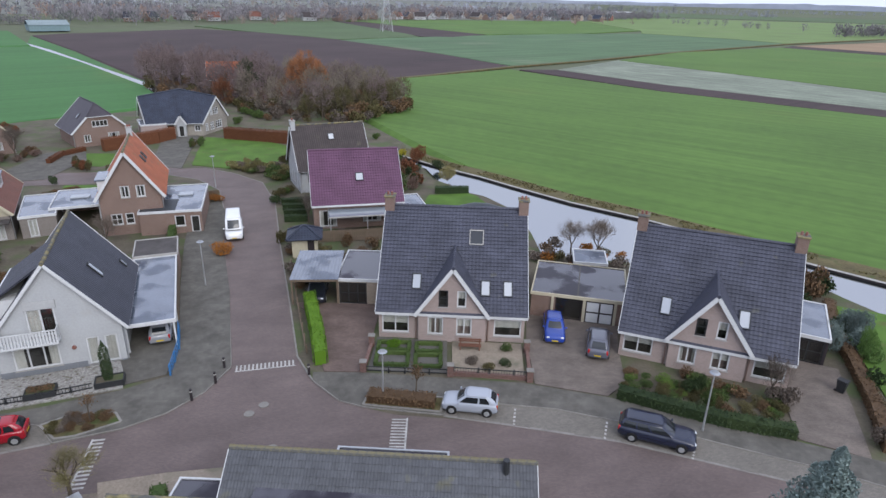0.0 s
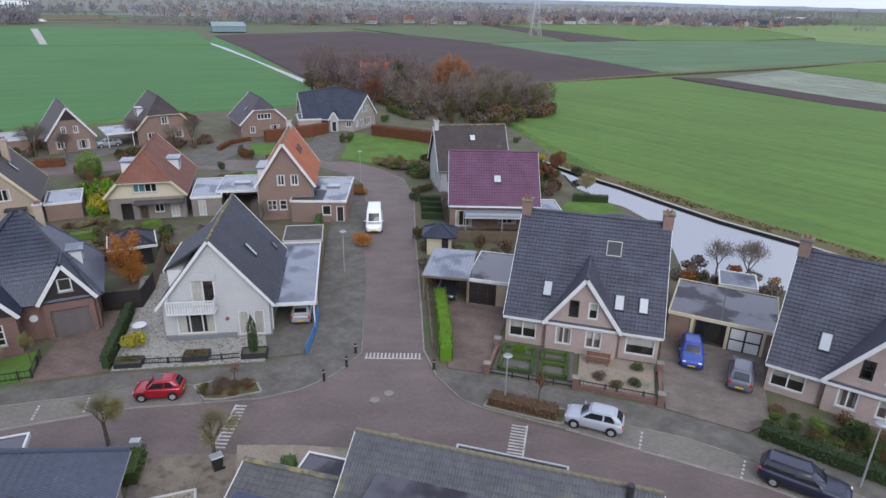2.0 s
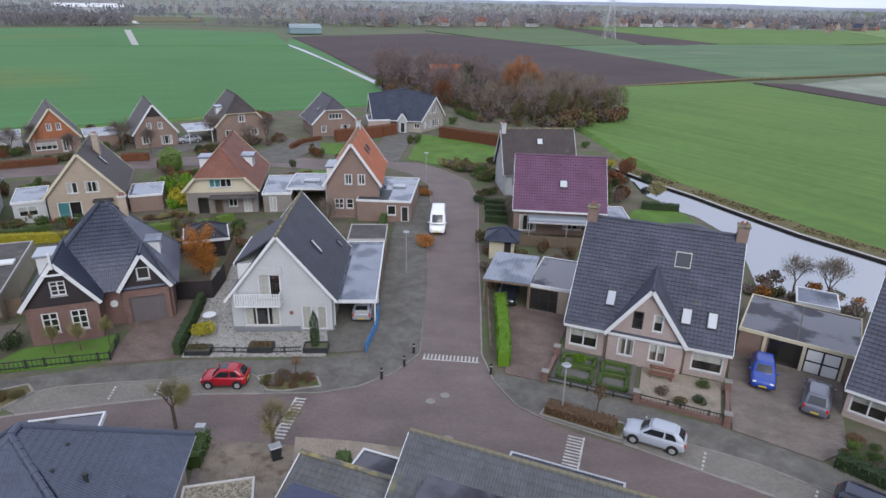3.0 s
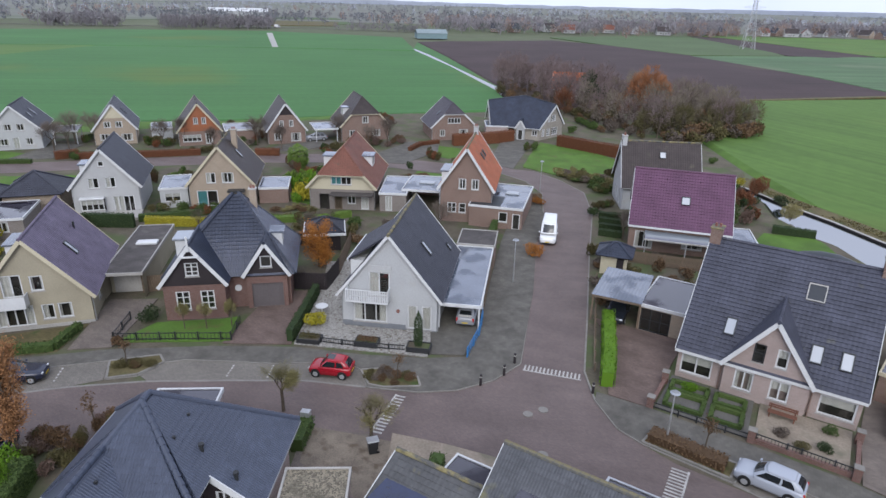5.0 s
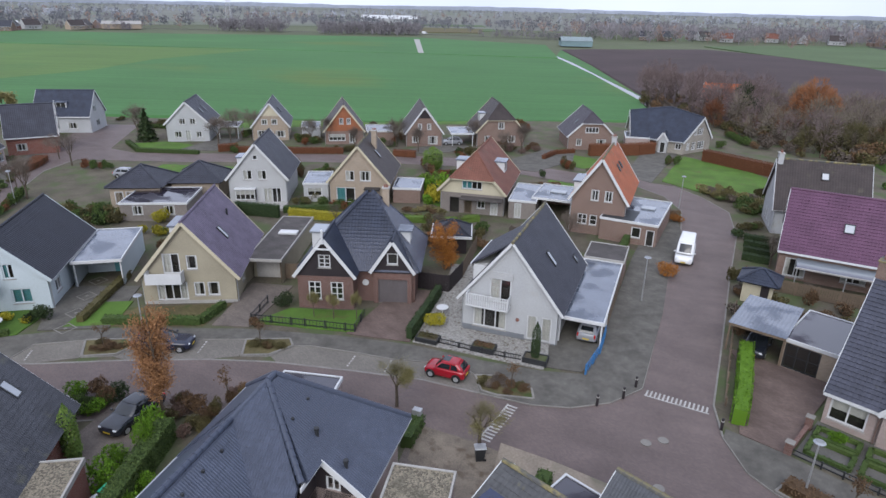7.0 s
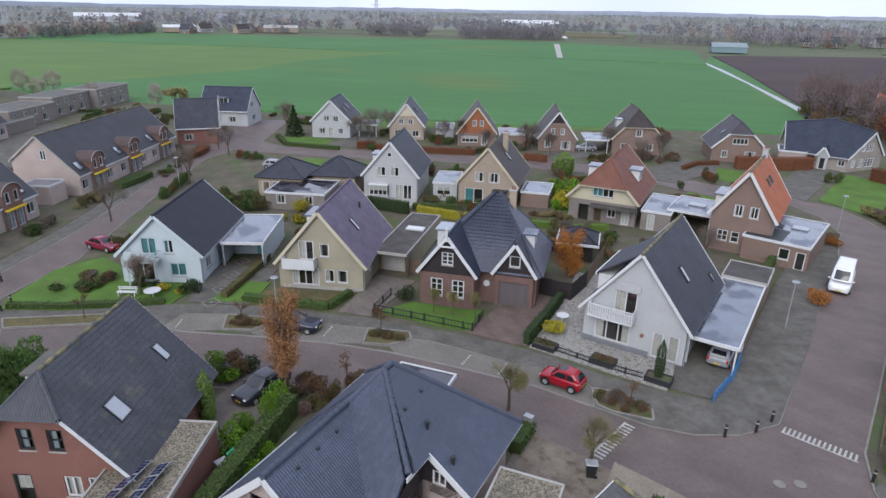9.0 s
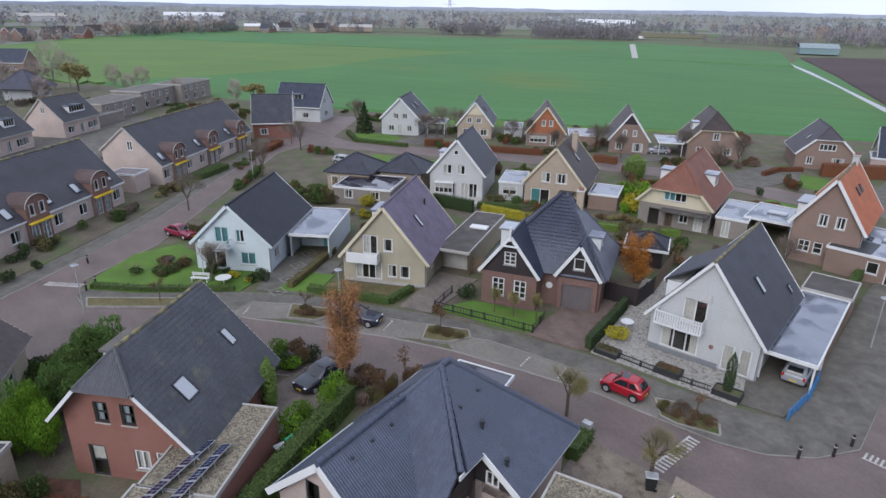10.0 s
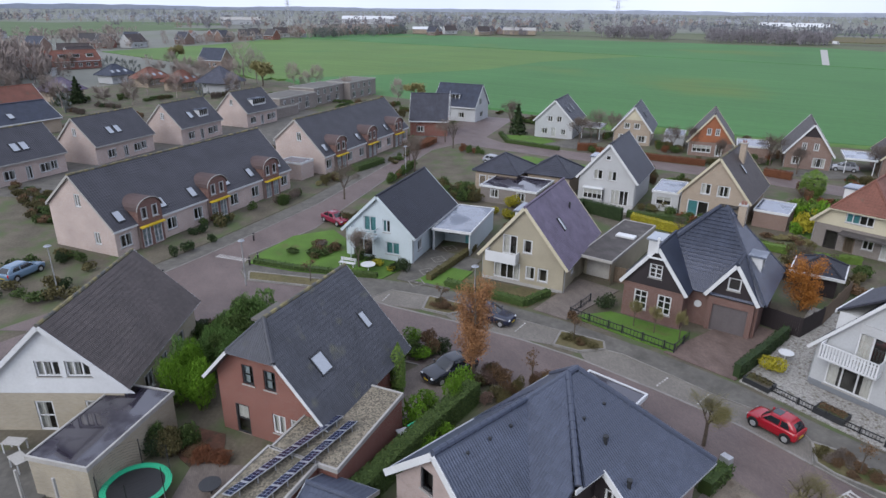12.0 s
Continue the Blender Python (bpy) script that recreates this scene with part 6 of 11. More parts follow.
# cream house with red-brown half-hipped roof
h = gable_house("house", -51.0, 61.6, 28.5, 4.2, 12, 2.9, 7.8, M["brick_greybrown"], M["tile_red"], "house with brown brick walls, cream boarded gable and red-brown half-hipped roof", hip=3.1, trim=M["cream"], gable=M["cream"], gable_z=2.75, of=0.6,
    wins=(("F", -3.0, 0.0, 1.3, 2.1, dict(frame=M["wood_dark"], bars=0, sill=False)), ("F", -1.0, 0.0, 1.0, 2.05, dict(frame=M["wood_fence"], bars=0, sill=False, fill=(M["wood_fence"], "full"))), ("F", 0.7, 0.8, 1.1, 1.1, dict(bars=1)), ("F", 2.5, 0.1, 1.0, 2.0, CF), ("F", -1.4, 3.35, 2.7, 1.1, dict(bars=3, fill=(M["teal"], "half")))))
box_dormer(h, RZ(3.3, 6.6, 4.4, 90), 2.2, 1.5, 2.4)
box_dormer(h, RZ(-3.3, 6.0, 4.4, -90), 2.2, 1.5, 2.4)
part("canopy", box(-1.4, -1.6, 2.25, 4.2, -0.04, 2.42), M["bitumen_brown"], h)
flat_block("annexe", -45.0, 64.6, 28, 1.75, 8.5, 2.55, M["brick_greybrown"], M["bitumen_blue"], "flat-roofed brown brick annexe with pale sheet roof", category="annexe", wins=(("F", -1.0, 0.1, 0.9, 2.0, CF),))

# the far row before the fields
row = "houses in the far row"
gable_house("house", -118.5, 55.8, 51.3, 3.88, 10, 3.2, 7.5, M["white_plaster"], M["tile_dark"], "white house with dark roof beside a lawn", group=row, wins=(("F", -1.5, 3.3, 1.3, 1.2, C), ("F", 0.4, 3.3, 1.3, 1.2, C), ("F", -2.6, 0.8, 1.5, 1.2, C), ("F", -0.5, 0.2, 1.0, 2.0, CF), ("F", 1.4, 0.8, 1.2, 1.2, C), ("R", 2, 0.9, 1.4, 1.2, C)), skylights=(("R", 3.0, 2.6, 0.6, 1.0), ("R", 6.0, 2.6, 0.6, 1.4)))
flat_block("carport", -115.5, 62.6, 51.3, 2.0, 6.0, 2.6, None, M["bitumen"], "dark flat-roofed carport beside a white house", posts=((1.8, 0.2), (-1.8, 0.2), (1.8, 5.8)), category="carport")
gable_house("house", -109.1, 68.2, 53.3, 3.4, 11, 2.5, 7.2, M["brick_sand"], M["tile_dark"], "sand brick house with cream gable and blue-grey roof", group=row, gable=M["cream"], gable_z=4.8, wins=(("F", -1.7, 3.1, 1.2, 1.1, C), ("F", 0.2, 3.1, 1.2, 1.1, C), ("F", 0.9, 0.6, 1.9, 1.3, C), ("F", -2.6, 0.8, 1.6, 1.2, C)), skylights=(("R", 4, 3, 0.6, 1.2),))
flat_block("garage", -104.6, 74.6, 53.3, 1.8, 6, 2.6, M["white_plaster"], M["bitumen_blue"], "white flat-roofed garage in the far row")
gable_house("house", -96.6, 76.7, 52.8, 3.6, 10.3, 2.35, 7.5, M["brick_brown"], M["tile_brown"], "brown brick house with orange boarded gable", group=row, trim=M["cream"], gable=M["wood_orange"], gable_z=2.6, wins=(("F", -0.9, 3.9, 0.8, 1.2, C), ("F", 0.5, 3.9, 0.8, 1.2, C), ("F", -3.0, 0.7, 3.2, 1.3, dict(bars=3, fill=(M["curtain"], "top"))), ("F", 0.9, 0.2, 1.2, 2.0, C)))
flat_block("garage", -92.2, 82.2, 52, 2.6, 7, 2.6, M["brick_brown"], M["bitumen"], "flat-roofed brick garage with roof light in the far row")
gable_house("house", -84.9, 87.1, 50, 3.4, 11, 2.3, 7.4, M["brick_brown"], M["tile_brown"], "brown brick house with dark gable top and white boards", group=row, gable=M["wood_dark"], gable_z=5.4, wins=(("F", -1.3, 3.2, 0.8, 1.2, C), ("F", 0.5, 3.2, 0.8, 1.2, C), ("F", -2.4, 0.7, 1.3, 1.3, C), ("F", 0.7, 0.4, 1.9, 1.6, dict(bars=2, fill=(M["curtain"], "sides")))))
flat_block("carport", -79.8, 92.6, 50, 2.2, 7, 2.6, None, M["bitumen_blue"], "flat white carport with car in the far row", posts=((2.0, 0.2), (-2.0, 0.2)), category="carport")
h = gable_house("house", -74.8, 98.2, 50, 4.6, 10, 2.7, 8, M["brick_brown"], M["tile_brown"], "brick house with half-hipped brown roof and white dormer", group=row, hip=2.9, trim=M["cream"], wins=(("F", -0.6, 3.4, 1.3, 1.3, C), ("F", -3.2, 0.8, 1.4, 1.3, C), ("F", 1.4, 0.8, 1.6, 1.3, C)))
box_dormer(h, RZ(-3.6, 5.0, 4.2, -90), 2.0, 1.6, 2.2)
gable_house("house", -60.9, 109, 43, 4.4, 10, 2.4, 7.0, M["brick_brown"], M["tile_plum"], "brick house with half-hipped plum-grey roof", group=row, hip=1.9, wins=(("F", -1.3, 3.3, 2.6, 1.1, dict(bars=3)), ("F", -2.9, 0.8, 1.1, 1.3, C), ("F", 1.0, 0.8, 1.9, 1.3, dict(bars=2, fill=(M["curtain"], "sides")))), skylights=(("L", 3.5, 3, 0.6, 0.9),))
flat_block("garage", -54.6, 115.6, 30, 2.2, 6, 2.6, M["brick_pink"], M["bitumen_blue"], "flat-roofed garage with pale roof in the far row")

# large house before the wood
h = thing("house", placed(-51.6, 117.8, 11.5), "large grey-brown brick house with blue-black roof, splayed gables and white porch", "house")
PITCH = 0.86
bm = bmesh.new()
roof_plane(bm, [(-4.9, -0.6, 2.3), (5.1, -0.6, 2.3), (7.35, 4.4, 6.6), (0.5, 5.8, 7.8), (-6.9, 4.4, 6.6)], 0.34)
for q in (((8.8, 7.7, 2.5), (0.5, 10.6, 2.5), (0.5, 5.8, 7.94), (7.35, 4.4, 6.74)), ((0.5, 10.6, 2.5), (-8.2, 7.7, 2.5), (-6.9, 4.4, 6.74), (0.5, 5.8, 7.94))):
    bm.faces.new([bm.verts.new(p) for p in q])
part("roof", bm, M["tile_black"], h)
ridge_caps(h, (-6.9, 4.4, 6.78), (0.5, 5.8, 7.98), M["tile_black"])
ridge_caps(h, (0.5, 5.8, 7.98), (7.35, 4.4, 6.78), M["tile_black"])
gable_r = lambda u, z, d: (5.06 + 0.418 * u - 0.909 * d, -0.2 + 0.909 * u + 0.418 * d, z)
gable_l = lambda u, z, d: (-4.85 - 0.377 * u + 0.926 * d, -0.24 + 0.926 * u + 0.377 * d, z)
right = ((2.9, 3.4, 0.95, 1.3), (4.1, 3.4, 1.6, 1.3), (1.0, 0.7, 1.0, 1.4), (2.6, 0.6, 1.3, 1.5), (4.4, 0.6, 2.2, 1.5))
left = ((2.6, 0.7, 1.4, 1.4), (4.4, 3.2, 1.0, 1.2))
for pl, ho in ((gable_r, right), (gable_l, left)):
    bm = bmesh.new()
    wall_face(bm, [(0, 0), (8.4, 0), (8.4, 2.5), (5.06, 6.55), (0, 2.6)], ho, pl)
    part("wall", bm, M["brick_taupe"], h)
    for q in ho:
        window(h, pl, *q, bars=2, cross=2)
    for a, b in (((-0.5, 2.32), (5.06, 6.8)), ((8.7, 2.5), (5.06, 6.8))):
        p, q = Vector(pl(a[0], a[1], -0.3)), Vector(pl(b[0], b[1], -0.3))
        d = (q - p).normalized()
        o = (Vector(pl(0, 0, -1)) - Vector(pl(0, 0, 0))).normalized()
        up = o.cross(d)
        bm = bmesh.new()
        board(bm, p, q, up if up.z > 0 else -up, o, h=0.3, t=0.07)
        part("barge_board", bm, M["white"], h)
front = lambda u, z, d: (u, -0.22 + d, z)
doors = ((-4.3, 0.0, 2.4, 2.15), (-1.4, 0.0, 1.5, 2.15), (3.6, 0.9, 1.1, 1.1))
bm = bmesh.new()
wall_face(bm, [(-4.85, 0), (5.06, 0), (5.06, 2.6), (-4.85, 2.6)], doors, front)
part("wall", bm, M["brick_taupe"], h)
window(h, front, *doors[0], frame=M["white"], bars=2, fill=(M["white"], "full"), sill=False, depth=0.05, name="garage_door")
# dark room colour fills this opening, painting the recess's shade
window(h, front, *doors[1], frame=M["white"], bars=0, fill=(M["room"], "full"), sill=False)
window(h, front, *doors[2], bars=1)
front_gable(h, 1.4, 1.05, 2.3, 3.9, 0.9, 2.6, PITCH, 0.4, M["white_plaster"], M["tile_black"], wins=((0.9, 0.05, 1.0, 2.1, dict(frame=M["white"], bars=0, sill=False)),), y=-0.22)
part("gutter", tube([(-4.9, -0.68, 2.36), (5.1, -0.68, 2.36)], 0.07, n=6), M["white"], h)

# two semi-detached houses by the water
def semi(x, y, a, w, l, ze, zr, label, sky, gx=0.0):
    sF = (zr - ze) / (l / 2 + 0.4)
    e = across_house("house", x, y, a, w, l, ze, zr, M["brick_pink"], M["tile_semi"], label, group="semi-detached houses", ridge=M["tile_semi"], step=0.055,
        wins=(("F", -w + 0.25, 0.5, 2.2, 1.6, dict(bars=1, fill=(M["curtain"], "top"))), ("F", w - 2.45, 0.5, 2.2, 1.5, dict(bars=0, fill=(M["curtain"], "top"))), ("R", 2.0, 0.9, 1.2, 1.2, C), ("R", 8.5, 0.9, 1.2, 1.2, C), ("L", 2.0, 0.9, 1.2, 1.2, C), ("L", 8.5, 0.9, 1.2, 1.2, C), ("L", 5.9, 4.4, 1.2, 1.3, C), ("R", 5.9, 4.4, 1.2, 1.3, C)), skylights=sky)
    front_gable(e, gx, 2.95, 2.35, 6.45, 0.35, ze, sF, 0.4, M["brick_pink"], M["tile_semi"], wins=((gx - 1.1, 3.15, 0.75, 1.45, dict(bars=0, cross=1, frame=M["dark_metal"])), (gx + 0.35, 3.15, 0.75, 1.45, dict(bars=0, fill=(M["curtain"], "top"))), (gx - 1.95, 0.65, 1.25, 1.55, dict(bars=1, fill=(M["curtain"], "sides"))), (gx + 0.35, 0.65, 1.25, 1.55, dict(bars=1, fill=(M["curtain"], "top")))))
    for s in (-1, 1):
        chimney(e, s * (w - 0.15), l / 2, zr - 1.3, zr + 0.95, 0.8, 1.0, M["brick_brown"], M["lichen"])
    for xx in (gx - 2.9, gx + 2.9):
        part("downpipe", tube([(xx, -0.1, 2.3), (xx, -0.1, 0.0)], 0.05, n=6), M["brick_brown"], e)
    return e

dupA = semi(0.81, 44.14, -2.4, 5.88, 13.5, 2.44, 9.01, "semi-detached pinkish brick house with anthracite roof and pointed gable", (("F", -2.95, 2.15, 0.6, 1.2), ("F", 2.65, 1.75, 0.62, 1.2), ("F", 4.45, 1.75, 0.6, 1.2), ("F", 1.8, 6.3, 1.05, 1.2)), 0.05)
upper = [o for o in dupA.children if o.name.startswith("roof_window")][-1]
upper.data.materials[0] = M["concrete"]
upper.children[0].data.materials[0] = M["dark_pane"]
dupB = semi(19.61, 40.35, -21, 5.98, 12.8, 2.25, 8.7, "semi-detached pinkish brick house with anthracite roof beside a hedge", (("F", -3.05, 2.05, 0.62, 1.3), ("F", 2.5, 2.05, 0.66, 1.3)), 0.3)
g = flat_block("garage", -7.6, 50.1, -1.5, 1.85, 6.6, 2.5, M["brick_sand"], M["bitumen"], "brick garage with dark double door and wet flat roof", wins=(("F", -1.65, 0.0, 2.5, 2.1, dict(frame=M["dark_metal"], bars=2, cross=1, sill=False)),))
g = thing("carport", placed(-11.35, 49.75, 4), "carport with pale corrugated roof on timber posts", "carport")
bm = bmesh.new()
for i in range(28):
    x0, x1 = -2.15 + 4.3 * i / 28, -2.15 + 4.3 * (i + 1) / 28
    z0, z1 = (2.5, 2.54) if i % 2 else (2.54, 2.5)
    vs = [bm.verts.new(p) for p in ((x0, -0.1, z0), (x1, -0.1, z1), (x1, 6.4, z1 + 0.12), (x0, 6.4, z0 + 0.12))]
    bm.faces.new(vs)
part("corrugated_roof", bm, M["bitumen_blue"], g)
for px, py in ((-2.0, 0.1), (2.0, 0.1), (-2.0, 6.2), (2.0, 6.2)):
    part("post", box(px - 0.07, py - 0.07, 0, px + 0.07, py + 0.07, 2.49), M["wood_fence"], g)
part("beam", box(-2.1, -0.08, 2.3, 2.1, 0.04, 2.48), M["wood_fence"], g)
g = flat_block("garage", 11.7, 47.8, -13, 4.0, 7.0, 2.4, M["brick_brown"], M["bitumen"], "double garage with wet bitumen roof, one door open", trim=M["cream"], wins=(("F", -1.9, 0.0, 2.3, 2.1, dict(frame=M["wood_dark"], bars=0, sill=False)),))
for u in (-2.15, 0.55, 3.15):
    part("post", box(u - 0.11, -0.14, 0, u + 0.11, -0.02, 2.1), M["cream"], g)
d = part("garage_door", box(0.68, -0.06, 0.0, 3.02, -0.005, 2.1), M["wood_dark"], g, "black garage door with frosted white panes")
for u in (0.78, 1.92):
    for z in (0.12, 1.12):
        part("pane", box(u, -0.085, z, u + 1.0, -0.062, z + 0.86, bevel=0.01), M["white"], d)
part("roof_seam", box(-0.12, 0.1, 2.33, 0.0, 6.9, 2.36), M["bitumen_dry"], g)
flat_block("shed", 14.4, 55.5, -8, 1.55, 3.3, 2.3, M["wood_dark"], M["bitumen_blue"], "small dark shed by the water", category="shed")
flat_block("garage", 28.5, 42.0, -26, 1.3, 6.6, 2.4, M["wood_dark"], M["bitumen_blue"], "dark boarded garage with pale flat roof", wins=(("F", -1.1, 0.0, 2.2, 2.0, DARKDOOR),))

# house with plum-red roof and the white one behind it
h = across_house("house", -10.14, 70.09, 13.7, 5.26, 9.65, 2.94, 8.21, M["brick_brown"], M["tile_purple"], "brick house with plum-red tiled roof", course=0.38, step=0.055, wins=(("F", -4.6, 0.3, 2.0, 2.0, C), ("F", 0.5, 0.7, 2.2, 1.4, C)), skylights=(("F", 0.4, 3.2, 0.8, 0.9),))
part("canopy", box(-3.6, -3.0, 2.38, 5.1, -0.02, 2.46), M["roof_glass"], h, "grey glazed canopy")
part("canopy_edge", box(-3.7, -3.12, 2.34, 5.2, -3.0, 2.48), M["concrete"], h)
for u in (-3.5, 0.7, 5.0):
    part("post", box(u - 0.05, -3.1, 0, u + 0.05, -3.0, 2.34), M["steel"], h)
bm = bmesh.new()
for i in range(5):
    add_tube(bm, [(-3.6 + 1.8 * i, 3.9, 7.2), (-3.6 + 1.8 * i, 3.9, 7.65)], 0.07, n=6)
tagged(part("vent_tiles", bm, M["tile_purple"], h), kind="stuff")
flat_block("garage", -3.5, 70.3, 16, 1.5, 5.3, 2.6, M["brick_sand"], M["bitumen_blue"], "flat-roofed garage with pale roof beside the plum-red roof")
h = gable_house("house", -21.5, 86.3, -65, 3.6, 10, 3, 8.6, M["white_plaster"], M["tile_brown"], "white plastered house with grey roof and gable chimney", ridge=M["lichen"], wins=(("F", -1.9, 0.6, 0.8, 1.6, C), ("F", -0.7, 0.6, 0.8, 1.6, C), ("F", 1.2, 0.3, 0.9, 2.0, C), ("F", 0.6, 3.8, 0.8, 1.4, C), ("R", 2, 0.8, 1.4, 1.3, C)), skylights=(("R", 5.2, 4.6, 0.7, 0.8),))
chimney(h, 0, 0.1, 7.2, 9.4, 1.0, 0.6, M["white_plaster"])

# terraces along the west street
def terrace(x, y, a, w, l, ze, zr, us, label):
    e = across_house("terrace", x, y, a, w, l, ze, zr, M["brick_terrace"], M["tile_terrace"], label, group="terraces", ridge=M["lichen"], category="terraced houses", trim=M["concrete"], gutter=M["white"], o=0.15, zb=4.7, yr=5.2,
        wins=tuple(q for u in us for q in (("F", u + 2.4, 0.75, 1.5, 1.45, C), ("F", u - 3.9, 0.75, 1.5, 1.45, C))) + (("L", 4.2, 4.9, 0.9, 1.4, C), ("L", 2.2, 1.0, 0.9, 1.4, CH), ("R", 4.2, 4.9, 0.9, 1.4, C)),
        skylights=tuple(q for u in us for q in (("F", u + 2.7, 0.9, 0.85, 1.25), ("F", u - 3.0, 0.9, 0.85, 1.25))))
    for u in us:
        barrel_dormer(e, u, -0.4, 2.45, 3.2, 1.75, 3.6, M["brick_dormer"], M["zinc_brown"])
        place = lambda a, z, d, u=u: (u + a, -0.4 + d, z)
        bm = bmesh.new()
        wall_face(bm, [(-1.6, 0), (1.6, 0), (1.6, 2.45), (-1.6, 2.45)], [(-1.35, 0.05, 1.15, 2.2), (0.2, 0.05, 1.15, 2.2)], place)
        for sx in (-1, 1):
            bm.faces.new([bm.verts.new(v) for v in ((u + sx * 1.6, -0.4, 0), (u + sx * 1.6, 0, 0), (u + sx * 1.6, 0, 2.45), (u + sx * 1.6, -0.4, 2.45))])
        part("bay_wall", bm, M["brick_dormer"], e, "brick bay under the round dormer")
        for a in (-1.35, 0.2):
            window(e, place, a, 0.05, 1.15, 2.2, bars=1, cross=2, fill=(M["blue_white"], "full"), sill=False, name="door")
        part("porch_beam", box(u - 1.6, -0.9, 2.36, u + 1.6, -0.42, 2.5), M["yellow"], e, "yellow porch beam")
    return e

tr1 = terrace(-79.64, -6.72, 142, 14.85, 9.3, 2.75, 8.15, (-10.4, 0.0, 10.4), "terrace of sand brick houses with round dormers and yellow porches")
tr2 = terrace(-109.55, 16.9, 142, 14.4, 9.3, 2.75, 8.15, (-10.1, 0.0, 10.0), "terrace of sand brick houses along the west street")
flat_block("annexe", -96.6, 5.2, 142, 1.6, 4.0, 2.7, M["brick_terrace"], M["bitumen_blue"], "flat annexe between the two terraces", category="annexe")
back = "houses behind the terraces"
for i, q in enumerate(((-117.3, -24.4, 146, 6.3, 8), (-131.0, -13.3, 146, 5.8, 8), (-146.2, -2.1, 142, 5.1, 8), (-104.2, -35.2, 143, 6.0, 8))):
    h = across_house("house", *q, 3.0, 7.3, M["brick_terrace"], M["tile_terrace"], "sand brick house with dark roof behind the terraces" if i % 2 else "sand brick house with white roof dormer behind the terraces", group=back, ridge=M["lichen"], trim=M["concrete"],
        wins=(("L", 3.5, 4.5, 0.9, 1.3, CH), ("F", 3.4, 0.8, 1.2, 1.4, C), ("F", -4.0, 0.7, 1.8, 1.4, C), ("F", -0.6, 0.2, 1.0, 2.0, CH), ("F", 1.6, 0.7, 1.8, 1.4, C)), skylights=(("F", -0.6 if i else -1.6, 1.9, 1.0, 1.4), ("F", 0.8 if i else 0.0, 1.9, 1.0, 1.4)) if i not in (1, 2) else (("F", -1.4, 1.9, 1.0, 1.4),) if i == 1 else ())
    if i in (1, 2):
        box_dormer(h, RZ(1.8 if i == 1 else 0.2, 0.7, 4.3, 0), 2.6 if i == 1 else 4.4, 1.3, 2.2, bars=3 if i == 1 else 5)
for bx, by, bh in ((-164, 6.5, 4.0), (-178, 15.5, 4.6), (-188, 26, 4.8)):
    flat_block("house", bx, by, 142, 7.4, 8, bh, M["brick_greybrown"], M["bitumen_dry"], "flat-roofed grey-brown brick house behind the terraces", trim=M["concrete"], category="house", group="flat-roofed houses", wins=tuple(("F", -6.2 + 3.1 * k, bh - 1.9, 1.2, 1.2, CH) for k in range(4)) + tuple(("F", -6.0 + 4.4 * k, 0.5, 1.8, 1.6, C) for k in range(3)))
flat_block("annexe", -156.5, 3.5, 142, 4.5, 3.2, 2.4, M["brick_greybrown"], M["bitumen_dry"], "low flat annexe of grey-brown brick", category="annexe", trim=M["concrete"])
h = across_house("house", -125.7, 31.2, 72, 3.8, 7.5, 3.0, 8.0, M["brick_red"], M["tile_dark"], "red brick house with white crossed gable boards", wins=(("R", 2.8, 3.6, 1.4, 1.4, C), ("R", 2.6, 0.6, 2.0, 1.5, C), ("F", -2.5, 0.8, 1.6, 1.2, C)))
for s in (-1, 1):
    bm = bmesh.new()
    board(bm, (4.15, 3.75 - s * 4.3, 2.9), (4.15, 3.75 + s * 0.5, 8.6), (0, s * 0.76, 0.65), (1, 0, 0), h=0.35, t=0.08)
    part("crossed_board", bm, M["white"], h)
h = across_house("house", -142.8, 41.3, 50, 5.4, 8, 3.2, 7.9, M["white_plaster"], M["tile_black"], "white house with blue-black roof at the field's edge", wins=(("R", 2.5, 3.8, 1.2, 1.3, C), ("R", 3.0, 0.8, 1.6, 1.3, C), ("F", -3, 0.8, 1.8, 1.3, C), ("F", 1, 0.8, 1.8, 1.3, C)))
box_dormer(h, RZ(-0.6, 1.0, 4.6, 0), 3.0, 1.3, 2.2, bars=2)
